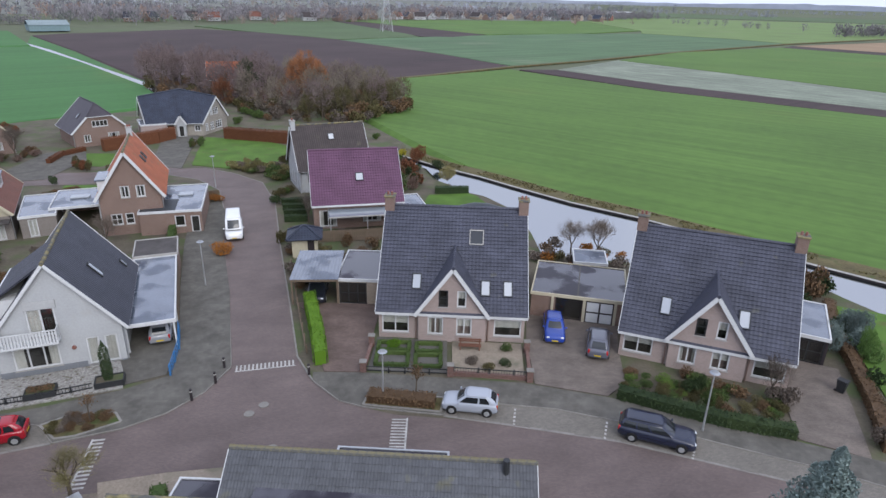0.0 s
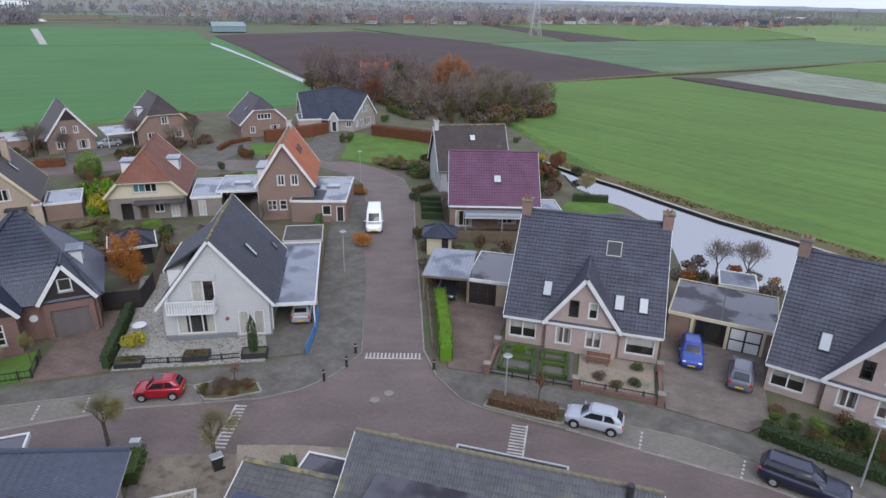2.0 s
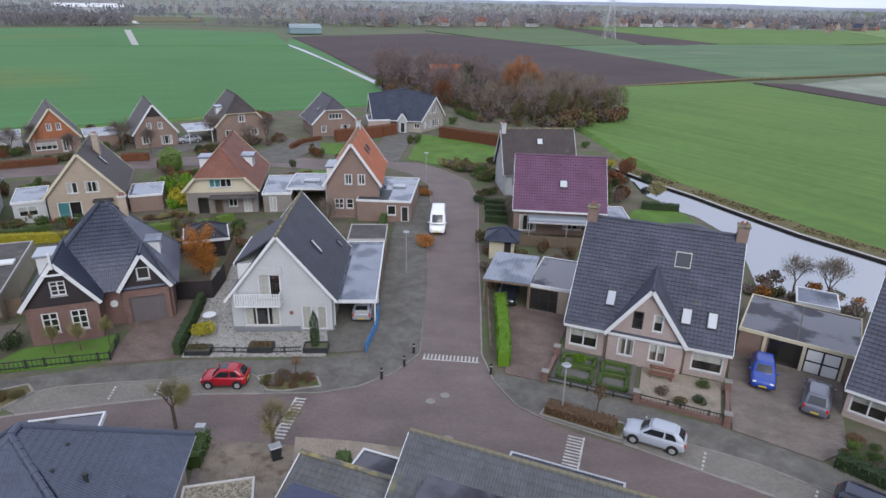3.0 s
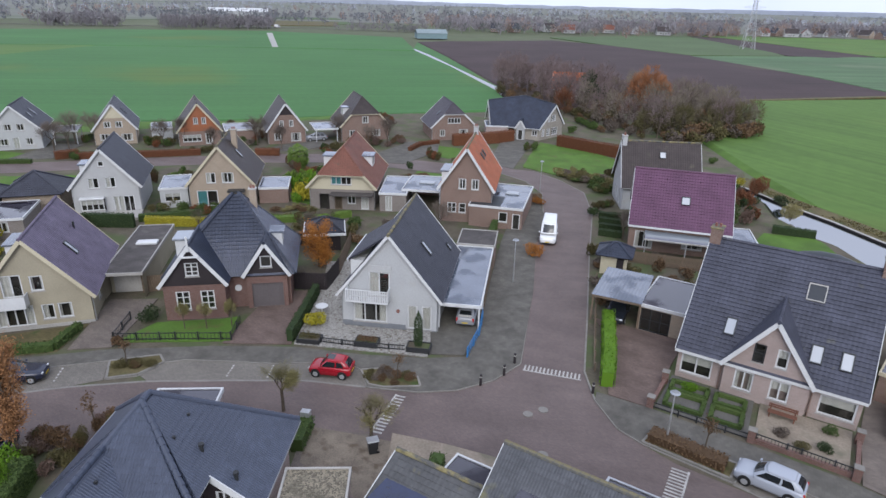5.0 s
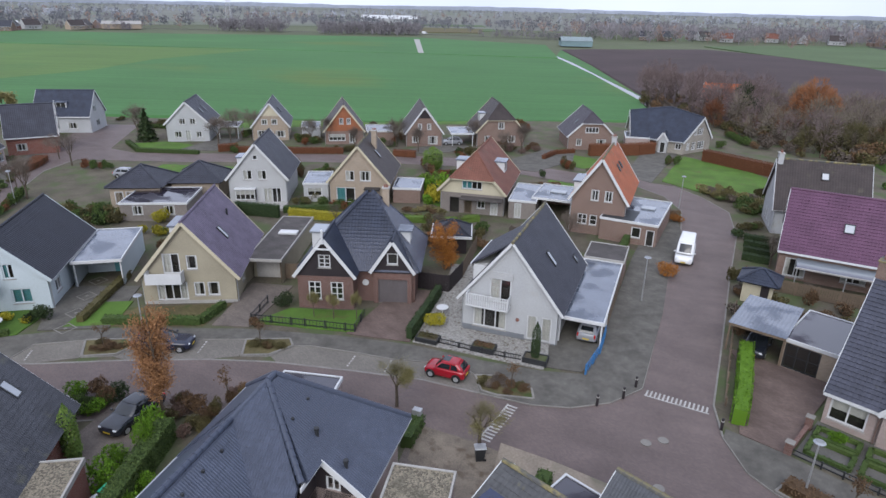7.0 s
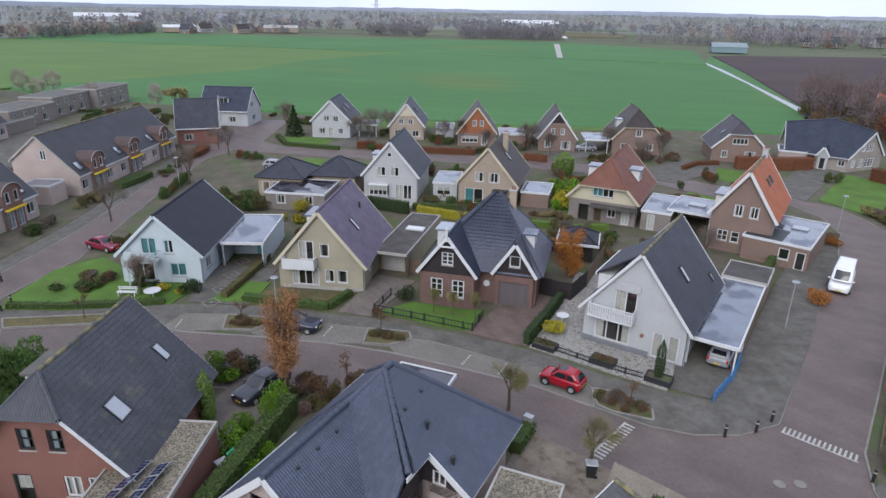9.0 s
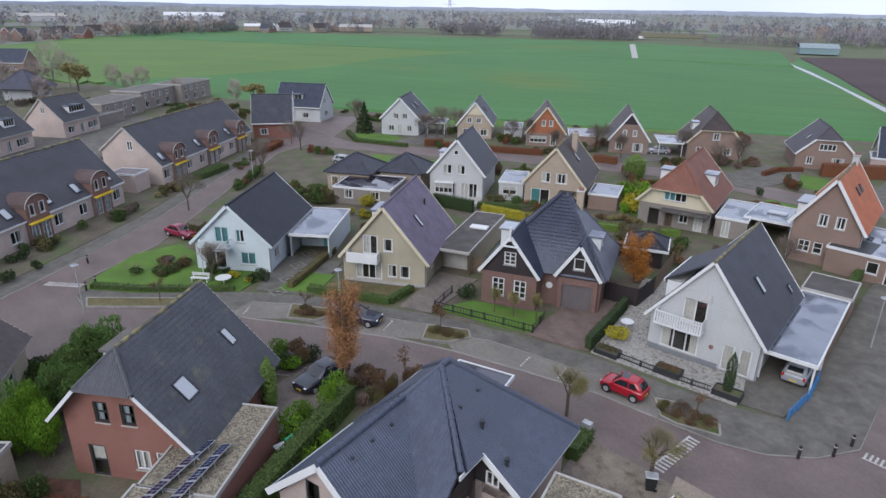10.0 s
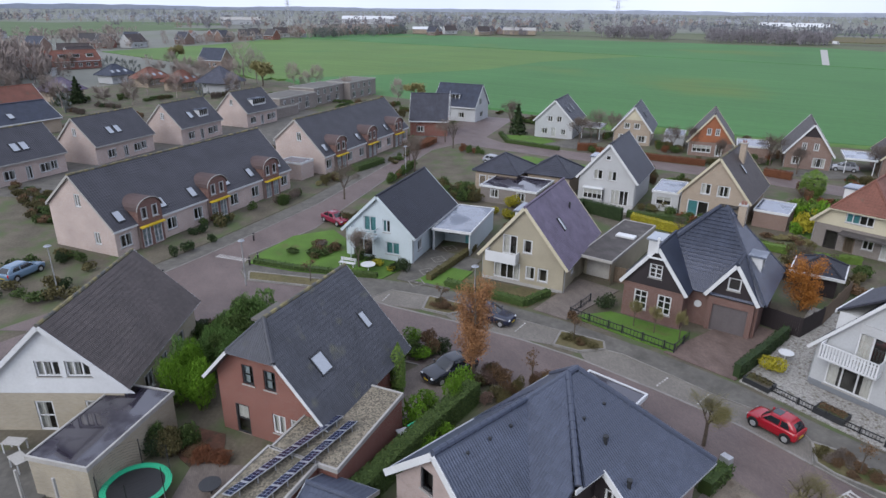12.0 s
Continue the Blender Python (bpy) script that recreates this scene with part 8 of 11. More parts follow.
def shrub(kind, x, y, r, h, z=0.0, label=""):
    v = random.randrange(3)
    a, b = shrub_mesh(kind, v, n=6000, s=0.042) if h > 2 else shrub_mesh(kind, v, n=1500, s=0.085)
    e = thing("shrub", Matrix.Translation((x, y, z)) @ Matrix.Rotation(random.uniform(0, 6.28), 4, "Z") @ Matrix.Diagonal((r, r, h, 1)), label or SHRUB_WORDS[kind], "shrub")
    for nm, me in (("foliage", a), ("stem", b)):
        o = new(nm, me)
        o.parent = e
    return e


def shrubs(kind, poly, n, r=(0.4, 0.9), h=(0.5, 1.2)):
    """Shrubs scattered inside an outline."""
    xs, ys = [p[0] for p in poly], [p[1] for p in poly]
    k = t = 0
    far = math.hypot(sum(xs) / len(xs), sum(ys) / len(ys)) > 56
    joined = {}
    while k < n and t < n * 40:
        t += 1
        x, y = random.uniform(min(xs), max(xs)), random.uniform(min(ys), max(ys))
        c = False
        for (x0, y0), (x1, y1) in zip(poly, poly[1:] + poly[:1]):
            if (y0 > y) != (y1 > y) and x < (x1 - x0) * (y - y0) / (y1 - y0) + x0:
                c = not c
        if c:
            rr = random.uniform(*r)
            kd = kind if isinstance(kind, str) else random.choice(kind)
            if far:
                b2 = joined.setdefault(kd, bmesh.new())
                n0 = len(b2.verts)
                b2.from_mesh(shrub_mesh(kd, random.randrange(3))[0])
                m = Matrix.Translation((x, y, 0)) @ Matrix.Rotation(random.uniform(0, 6.28), 4, "Z") @ Matrix.Diagonal((rr, rr, random.uniform(*h), 1))
                b2.verts.ensure_lookup_table()
                for v in b2.verts[n0:]:
                    v.co = m @ v.co
            else:
                shrub(kd, x, y, rr, random.uniform(*h))
            k += 1
    for kd, b2 in joined.items():
        tagged(part("shrubbery", b2, LEAF[kd]), "bed of " + SHRUB_WORDS[kd] + "s", "shrubs", kind="stuff")


def hedge(kind, pts, w, h, label, s=0.13, dens=46, most=2600):
    """A clipped hedge along points: dense core, leaves over its faces."""
    P = [Vector((*p, 0)) for p in pts]
    e = thing("hedge", Matrix.Translation(P[0]), label, "hedge")
    core, lv = bmesh.new(), bmesh.new()
    for a, b in zip(P, P[1:]):
        d = b - a
        L = d.length
        m = Matrix.Translation(a - P[0]) @ Matrix.Rotation(math.atan2(d.y, d.x), 4, "Z")
        add_box(core, -0.02, -w * 0.4, 0, L + 0.02, w * 0.4, h * 0.93, m=m)
        area = L * (w + 2 * h) + w * h
        n = min(most, int(area * dens))
        for _ in range(n):
            t = random.random() * (w + 2 * h)
            u = random.uniform(-0.05, L + 0.05)
            bulge = 0.05 * noise.noise(Vector((u * 1.3, t * 2, a.x)))
            if t < h:
                p, nn = Vector((u, -w / 2 - bulge, t)), Vector((0, -1, 0.4))
            elif t < h + w:
                p, nn = Vector((u, t - h - w / 2, h + bulge)), Vector((0, 0, 1))
            else:
                p, nn = Vector((u, w / 2 + bulge, t - h - w)), Vector((0, 1, 0.4))
            nn = (nn + Vector((random.gauss(0, 0.5), random.gauss(0, 0.5), random.gauss(0, 0.5)))).normalized()
            leaf(lv, m @ p, s, (m.to_3x3() @ nn).normalized(), 1.3)
    part("core", core, LEAF[kind], e)
    part("foliage", lv, LEAF[kind], e)
    return e


def branch(bm, tips, p, d, length, r, level, spread=0.6, up=0.25):
    """Grows a limb and its side limbs; collects the tips."""
    q = p
    pts = [p.copy()]
    for i in range(3):
        d = (d + Vector((random.gauss(0, 0.12), random.gauss(0, 0.12), up * 0.3))).normalized()
        q = q + d * length / 3
        pts.append(q.copy())
    add_tube(bm, pts, r, r * 0.55, 5 if level > 1 else 3, cap=False)
    if level <= 0:
        tips.append((q, d))
        return
    for k in range(3 if level > 1 else 4):
        t = random.uniform(0.35, 1.0)
        s = pts[0].lerp(pts[-1], t) if t < 0.95 else pts[-1]
        a = random.uniform(0, 6.28)
        o = d.orthogonal().normalized()
        o.rotate(Matrix.Rotation(a, 3, d))
        branch(bm, tips, s, (d + o * spread * random.uniform(0.7, 1.4)).normalized(), length * random.uniform(0.55, 0.8), r * 0.5, level - 1, spread, up)


def tree_meshes(key, height, kind, leaves, s, levels=3, spread=0.6, up=0.25, trunk=0.3, r=0.14, twig=True):
    if key in STOCK:
        return STOCK[key]
    bm = bmesh.new()
    tips = []
    th = height * trunk
    add_tube(bm, [(0, 0, 0), (0.03, 0.02, th * 0.5), (0, 0.03, th)], r, r * 0.8, 7, cap=False)
    for i in range(4):
        a = 1.6 * i + random.random()
        d = Vector((math.cos(a) * spread, math.sin(a) * spread, 1)).normalized()
        branch(bm, tips, Vector((0, 0, th * random.uniform(0.85, 1.0))), d, height * (1 - trunk) * 0.45, r * 0.55, levels - 1, spread, up)
    me1 = bpy.data.meshes.new("trunk")
    bm.to_mesh(me1)
    bm.free()
    me1.materials.append(M["bark"])
    bm = bmesh.new()
    per = max(1, leaves // max(1, len(tips)))
    for q, d in tips:
        for _ in range(per):
            p = q + Vector((random.gauss(0, 1), random.gauss(0, 1), random.gauss(0, 1))) * height * 0.05
            if twig:
                e2 = p + (d + Vector((random.gauss(0, 0.5), random.gauss(0, 0.5), random.gauss(0, 0.4)))).normalized() * s * 5
                sd = d.orthogonal().normalized() * s * 0.14
                bm.faces.new([bm.verts.new(v) for v in (p - sd, p + sd, e2)])
            else:
                leaf(bm, p, s)
    me2 = bpy.data.meshes.new("crown")
    bm.to_mesh(me2)
    bm.free()
    me2.materials.append(LEAF[kind])
    STOCK[key] = (me1, me2)
    return STOCK[key]


def tree(meshes, x, y, scale, label, z=0.0, name="tree", wide=1.0):
    e = thing(name, Matrix.Translation((x, y, z)) @ Matrix.Rotation(random.uniform(0, 6.28), 4, "Z") @ Matrix.Diagonal((scale * wide, scale * wide, scale, 1)), label, "tree")
    for nm, me in zip(("trunk", "crown"), meshes):
        o = new(nm, me)
        o.parent = e
    return e


def conifer_meshes(key, kind, h, r, n, s, column=False):
    if key in STOCK:
        return STOCK[key]
    bm = bmesh.new()
    add_tube(bm, [(0, 0, 0), (0, 0, h * 0.95)], r * 0.1, 0.02, 6)
    me1 = bpy.data.meshes.new("trunk")
    bm.to_mesh(me1)
    bm.free()
    me1.materials.append(M["bark"])
    bm = bmesh.new()
    for i in range(n):
        t = random.random()
        rad = r * ((1 - t) ** 0.85 if not column else min(1.0, (1 - t) * 4) * min(1, 0.6 + t * 2))
        rad *= 0.8 + 0.25 * math.sin(t * 46 + 1) * (0 if column else 1)
        a = random.uniform(0, 6.28)
        k = random.uniform(0.6, 1.0)
        d = Vector((math.cos(a), math.sin(a), 0.9 if column else -0.2))
        p = Vector((math.cos(a) * rad * k, math.sin(a) * rad * k, 0.15 + t * (h - 0.15)))
        leaf(bm, p, s * (1.1 - 0.5 * t), (d + Vector((random.gauss(0, 0.4), random.gauss(0, 0.4), random.gauss(0, 0.4)))).normalized(), 1.8)
    me2 = bpy.data.meshes.new("crown")
    bm.to_mesh(me2)
    bm.free()
    me2.materials.append(LEAF[kind])
    STOCK[key] = (me1, me2)
    return STOCK[key]


def column_meshes(key, kind, h, r, n, s):
    """A narrow upright tree: leader, steep limbs, ragged leaves with gaps."""
    bm = bmesh.new()
    add_tube(bm, [(0, 0, 0), (0.05, 0, h * 0.5), (0, 0.05, h * 0.97)], 0.15, 0.02, 7)
    limbs = []
    for i in range(34):
        z0 = h * random.uniform(0.08, 0.8)
        a = random.uniform(0, 6.28)
        q = Vector((0, 0, z0))
        e = q + Vector((math.cos(a) * r * random.uniform(0.5, 1.0), math.sin(a) * r * random.uniform(0.5, 1.0), h * random.uniform(0.1, 0.22)))
        add_tube(bm, [q, q.lerp(e, 0.5) + Vector((0, 0, -0.1)), e], 0.035, 0.012, 4, cap=False)
        limbs.append((q, e))
    me1 = bpy.data.meshes.new("trunk")
    bm.to_mesh(me1)
    bm.free()
    me1.materials.append(M["bark"])
    bm = bmesh.new()
    for i in range(n):
        q, e = random.choice(limbs)
        p = q.lerp(e, random.uniform(0.3, 1.1)) + Vector((random.gauss(0, 0.2), random.gauss(0, 0.2), random.gauss(0, 0.28)))
        leaf(bm, p, s)
    me2 = bpy.data.meshes.new("crown")
    bm.to_mesh(me2)
    bm.free()
    me2.materials.append(LEAF[kind])
    return me1, me2


BARE = [tree_meshes(("bare", i), 6.0, "twig", 1500, 0.13) for i in range(3)]
WILLOW = [tree_meshes(("willow", i), 4.0, "pale", 4200, 0.075, levels=2, spread=0.7, up=0.35, trunk=0.42, r=0.12) for i in range(2)]
COLUMN = column_meshes("column", "tan", 8.6, 1.3, 15000, 0.085)
SMALL = [tree_meshes(("small", i), 3.2, "brown", 260, 0.1, levels=2, spread=0.45, trunk=0.5, r=0.06, twig=False) for i in range(2)]
ROUND_ORANGE = column_meshes("ovalorange", "orange", 4.6, 1.35, 9000, 0.085)
ROUND_PALE = tree_meshes("roundpale", 4.2, "pale", 2200, 0.2, levels=2, spread=0.6, trunk=0.25, r=0.1, twig=False)
SPRUCE = conifer_meshes("spruce", "blue", 9.6, 3.3, 20000, 0.13)
DARKFIR = conifer_meshes("fir", "dark", 5.0, 1.3, 1400, 0.25)
PILLAR = conifer_meshes("pillar", "dark", 3.2, 0.42, 2200, 0.09, True)
PILLAR_FRESH = conifer_meshes("pillarfresh", "fresh", 3.2, 0.5, 2200, 0.1, True)

# along the road
tree(COLUMN, -36.6, 13.6, 1.0, "tall narrow tree with orange-brown autumn leaves")
tree(WILLOW[0], -26.8, 25.4, 1.05, "small pale-twigged pollard tree by the road")
tree(WILLOW[1], -19.6, 25.6, 1.1, "small bare pollard tree by the road")
tree(SMALL[0], -1.6, 36.0, 1.0, "young street tree with brown leaves")
for x, y in ((-40.4, 23.2), (-48.9, 14.4), (-22.4, 32.6), (-57.0, 3.4), (-35.4, 17.6)):
    tree(SMALL[1], x, y, random.uniform(0.75, 1.0), "thin young street tree with few leaves")
for x, y in ((-41.5, 29.2), (-38.6, 31.6), (-40.0, 30.2)):
    tree(WILLOW[1], x, y, 0.75, "trained bare tree before a brick house", wide=0.5)
tree(ROUND_ORANGE, -40.9, 45.4, 1.1, "round tree with orange autumn leaves by the fence")
tree(BARE[0], -59.5, 8.4, 0.7, "small bare garden tree")
tree(PILLAR, -23.4, 36.95, 1.1, "slim dark columnar conifer in a planter", name="conifer")
tree(SPRUCE, 16.3, 20.2, 1.0, "grey-blue spruce with drooping sprays", name="conifer", wide=1.25)
tree(DARKFIR, -124.2, 50.2, 1.25, "dark blue-green spruce on a lawn", name="conifer", wide=1.4)
tree(PILLAR_FRESH, -36.4, 8.2, 1.3, "narrow fresh-green conifer by the brick house", name="conifer")
tree(DARKFIR, -30.4, -19.6, 0.9, "dark green conifer beside a wall", name="conifer")
for x, y, s in ((-97, 22.2, 1.0), (-84, 9.5, 0.9), (-113, 33, 1.0), (-68, 96, 1.0), (-88, 82.5, 1.0), (-101, 72, 0.9), (-98.5, 74.5, 0.9), (-115, 64, 1.1), (-113, 66.5, 1.0), (-79, 95.5, 0.9), (-16.4, 71, 0.7), (14, 63, 0.7), (16.5, 61.5, 0.8), (23.5, 37.2, 0.55), (-36.5, 62.5, 0.6), (-128, 50, 1.1), (-113, 59, 0.9), (-112, 61, 0.8), (-69.5, 92.5, 0.8), (-82, 82.5, 0.8), (-90, 74, 0.8), (-47.5, 51.5, 0.55), (-60, 46, 0.5), (-119, 33, 0.8), (-105, 23, 0.6)):
    tree(random.choice(BARE), x, y, s, "bare winter tree with fine brown twigs")
# hedges
hedge("lime", [(-9.0, 40.0), (-9.9, 43.5), (-11.9, 49.9)], 1.05, 1.3, "clipped bright lime-green hedge beside the drive")
hedge("dark", [(12.6, 36.8), (15.5, 35.4), (19, 33.9), (23.0, 32.8)], 1.0, 0.9, "low dark green clipped hedge before a garden")
hedge("brown", [(-4.9, 35.8), (-0.3, 35.3)], 1.2, 0.7, "low brownish hedge in a roadside bed")
hedge("brown", [(28.3, 31.4), (30.2, 36), (32.2, 42), (33.5, 47), (36, 52)], 1.0, 0.75, "low bare brown hedge beside the drive")
hedge("beech", [(-41.6, 116.5), (-33, 114.5), (-24.5, 113.0)], 1.4, 2.2, "tall copper beech hedge before the wood")
hedge("beech", [(-58.5, 104.5), (-52.5, 112), (-51, 115.5)], 1.4, 2.2, "copper beech hedge beside a drive")
hedge("green", [(-53.2, 16.0), (-50.6, 18.6), (-47.3, 21.7)], 0.8, 0.65, "low green hedge before a garden")
hedge("green", [(-47.3, 21.7), (-48.8, 24.6)], 0.7, 0.7, "low green hedge beside a drive")
hedge("dark", [(-32.8, 32.4), (-35.0, 36.8), (-36.8, 40.2)], 0.6, 1.2, "dark green hedge between drive and gravel garden")
hedge("olive", [(-54.6, 14.6), (-58.0, 18.0), (-61.6, 21.4)], 0.7, 0.7, "olive-brown winter hedge between two drives")
hedge("green", [(-34.6, 13.0), (-32.2, 10.2), (-29.6, 7.2), (-27.2, 4.6), (-26.2, 3.4)], 1.05, 1.6, "tall ivy-green hedge beside the drive", s=0.1, dens=260, most=6000)
hedge("green", [(-63.0, -1.9), (-60.2, 2.1), (-57.5, 7.5), (-56.4, 9.8)], 0.7, 0.55, "low green hedge along the corner lawn")
hedge("green", [(-29.4, 61.8), (-31.0, 66.6), (-33.6, 76)], 0.7, 1.2, "green hedge behind the annexe")
hedge("green", [(-46.4, 47.8), (-56.5, 41.8)], 0.8, 1.6, "green hedge between back gardens")
hedge("yellow", [(-58.8, 48.2), (-66.5, 43.6)], 0.8, 1.1, "yellow-green hedge between back gardens")
hedge("dark", [(-67, 42.4), (-72, 39.4), (-64.0, 31.8)], 0.7, 1.7, "dark fence-like hedge behind a garage")
hedge("green", [(-124.5, 46.5), (-116.0, 45.0), (-107.2, 52.0)], 0.9, 0.7, "low green hedge round a lawn")
hedge("beech", [(-104.4, 57.6), (-95, 66.6), (-90.5, 71.5)], 0.9, 1.1, "brown hedge before the far houses")
hedge("fresh", [(-54.8, 53.0), (-50.2, 56.5), (-48.4, 60.0)], 0.9, 0.8, "bright green low hedge behind a back garden")
hedge("green", [(-68.4, 44.0), (-65.7, 47.2), (-63.3, 51.5)], 0.9, 0.9, "green clipped hedge behind the grey house")
hedge("beech", [(-106.8, 55.6), (-105.6, 58.8)], 1.2, 1.3, "brown hedge beside a paved drive")
hedge("beech", [(-82.8, 77.0), (-79.4, 79.2)], 1.2, 1.2, "short brown hedge along the back street")
tree(PILLAR_FRESH, -70.8, 74.8, 1.25, "tall olive-green clipped conifer by the back street", name="conifer", wide=3.4)
shrubs(("lime", "green", "fresh"), [(-66.8, 64.0), (-61.4, 65.0), (-61.0, 69.4), (-66.0, 69.0)], 12, (0.8, 1.3), (1.4, 2.4))
shrubs(("green", "lime", "olive"), [(-79.4, 56.4), (-75.6, 56.0), (-77.4, 61.0), (-80.0, 60.0)], 8, (0.8, 1.2), (1.2, 2.2))
shrubs(("green", "olive", "dark"), [(-70.4, 46.6), (-72.4, 51.6), (-67.4, 51.2), (-66.6, 48.6)], 10, (0.6, 1.0), (0.6, 1.3))
shrubs(("twig", "pale", "brown"), [(-57.6, 55.4), (-53.4, 58.4), (-54.6, 60.4), (-59.0, 57.6)], 14, (0.6, 1.0), (0.4, 0.7))
shrubs(("green", "olive", "dark"), [(-83.2, 23.2), (-77.6, 26.0), (-79.4, 27.8), (-84.4, 24.8)], 24, (0.6, 1.1), (0.8, 1.8))
shrub("yellow", -75.2, 30.8, 1.3, 1.7)
shrubs(("twig", "pale", "green"), [(-83.0, 0.0), (-88.4, 3.6), (-87.0, 4.6), (-82.4, 1.8)], 14, (0.5, 0.9), (0.7, 1.5))
shrubs(("pale", "brown", "olive"), [(-91.4, 5.8), (-95.2, 9.4), (-94.2, 10.4), (-90.6, 7.0)], 9, (0.5, 0.9), (0.6, 1.4))
hedge("beech", [(-62.6, 95.4), (-63.4, 100.4), (-61.6, 104.2)], 0.8, 0.8, "low brown hedge round a lawn")
for yy, xx in ((71.4, -19.4), (73.6, -20.0), (75.8, -20.7), (78.0, -21.4)):
    hedge("dark", [(xx, yy), (xx + 2.7, yy + 0.5)], 0.9, 0.8, "dark clipped block of box hedge by the street")
hedge("dark", [(-1.3, 84.5), (3.4, 85.0)], 0.9, 1.0, "clipped hedge along a lawn by the water")
hedge("beech", [(-112.6, 25.0), (-116.0, 28.2), (-119.6, 30.6)], 2.2, 1.0, "red-brown winter hedge before the terrace")
hedge("green", [(-99.4, 12.8), (-101.8, 15.4), (-104.6, 17.8)], 2.0, 0.9, "broad green hedge before the terrace")
shrubs(("green", "olive", "dark"), [(-79.6, -7.0), (-76.8, -4.8), (-72.8, -8.2), (-74.2, -10.4)], 9, (0.6, 1.2), (0.7, 1.4))
# box parterre before the semi-detached house
for x0, y0, x1, y1 in ((-4.9, 39.9, -2.5, 41.6), (-1.9, 39.8, 0.0, 41.4), (-4.9, 42.0, -2.5, 43.2), (-1.9, 41.9, 0.0, 43.1)):
    hedge("green", [(x0, y0), (x1, y0), (x1, y1), (x0, y1), (x0, y0)], 0.32, 0.4, "square of low clipped box hedge", s=0.08, dens=70)
shrub("lime", -3.7, 42.5, 0.7, 0.9)
for x, y, k in ((2.4, 40.6, "twig"), (4.9, 40.4, "dark"), (5.2, 42.6, "green"), (3.6, 39.8, "olive")):
    shrub(k, x, y, 0.6, 0.6)
# shrub beds
shrubs(("olive", "green", "olive", "brown", "fresh"), [(12.8, 37.8), (23.0, 33.9), (24.4, 36.2), (14.4, 40.0)], 46, (0.4, 0.75), (0.25, 0.6))
shrubs(("dark", "green"), [(17.4, 36.2), (18.6, 35.6), (19.0, 37.6), (18.0, 38.0)], 3, (0.5, 0.8), (0.9, 1.5))
shrubs(("brown", "olive", "twig"), [(-25.1, 32.1), (-24.0, 33.1), (-21.4, 33.4), (-20.8, 32.7), (-22.7, 31.5), (-23.8, 31.2)], 16, (0.35, 0.6), (0.35, 0.6))
shrubs(("olive", "brown"), [(-40.2, 21.7), (-39.1, 23.0), (-38.9, 24.8), (-39.8, 25.2), (-41.8, 22.9)], 8, (0.4, 0.7), (0.35, 0.6))
shrubs(("olive", "brown"), [(-48.7, 13.1), (-47.5, 14.7), (-47.7, 15.8), (-48.8, 16.0), (-50.8, 13.8)], 8, (0.4, 0.7), (0.3, 0.55))
shrubs(("brown", "redtwig", "olive"), [(-35.6, 19.0), (-31.4, 18.2), (-33.0, 13.4), (-36.4, 13.6), (-38.0, 16.0)], 26, (0.5, 0.9), (0.6, 1.3))
for x, y, r, h in ((-33.0, 8.6, 1.2, 1.7), (-34.4, 9.8, 0.9, 1.3), (-35.4, 12.4, 1.2, 1.9), (-30.0, 8.8, 0.9, 1.2), (-31.2, 10.0, 0.8, 1.2), (-27.6, 3.4, 0.8, 1.1), (-33.8, 11.4, 0.9, 2.2)):
    shrub("lime", x, y, r, h)
shrubs(("ivy", "ivy", "green"), [(-47.9, -3.2), (-46.2, 0.2), (-40.6, -2.6), (-41.6, -5.4)], 24, (1.1, 1.7), (2.4, 4.2))
shrubs(("lime", "lime", "ivy"), [(-40.6, -5.6), (-38.4, -4.0), (-36.4, -5.4), (-38.2, -7.4)], 8, (1.0, 1.5), (2.6, 4.2))
shrubs(("green", "dark", "olive"), [(-36.0, -6.0), (-34.0, -4.0), (-32.9, -6.0), (-34.4, -7.4)], 10, (0.7, 1.1), (1.0, 1.8))
shrubs(("beech", "brown"), [(-34.0, -3.6), (-32.2, -2.4), (-31.6, -4.6), (-33.0, -5.6)], 7, (0.5, 0.8), (0.4, 0.7))
shrubs(("dark", "green", "brown", "lime"), [(-43.6, 11.4), (-40.4, 13.0), (-39.8, 8.8), (-42.4, 7.4)], 12, (0.6, 1.0), (0.7, 1.4))
shrubs(("green", "lime", "brown"), [(-50.2, 2.2), (-46.0, 6.2), (-44.6, 3.0), (-48.0, -0.8)], 10, (0.6, 1.1), (0.8, 1.5))
shrubs(("olive", "brown", "green", "twig"), [(-69.5, 4.0), (-64.8, 1.0), (-62.0, 4.2), (-65.5, 7.6)], 15, (0.5, 1.0), (0.4, 0.9))
shrubs(("dark", "yellow", "green"), [(-61.4, 8.0), (-57.0, 11.2), (-58.2, 12.4), (-61.6, 9.4)], 6, (0.5, 0.8), (0.6, 1.3))
shrubs(("green", "olive", "pale", "twig", "olive"), [(-24.4, 88.6), (-22.6, 92), (-28, 97), (-35, 96), (-31, 93.4)], 30, (0.7, 1.5), (0.7, 1.7))
shrubs(("olive", "brown", "twig"), [(-13.6, 52), (-7, 57.5), (-4.0, 63), (-11.4, 67.8), (-17.2, 62)], 26, (0.6, 1.2), (0.6, 1.5))
shrubs(("brown", "dark", "beech", "redtwig", "green"), [(-8.5, 84), (-4.4, 85), (-2.2, 90), (-4.2, 97), (-9, 103), (-10, 94)], 34, (0.7, 1.4), (0.8, 2.0))
shrub("beech", -4.6, 101.3, 1.7, 2.9)
shrub("yellow", -7.6, 105.2, 1.2, 1.3)
shrub("dark", -1.2, 98.0, 1.3, 1.3)
shrub("pale", 0.4, 91.0, 1.5, 2.2)
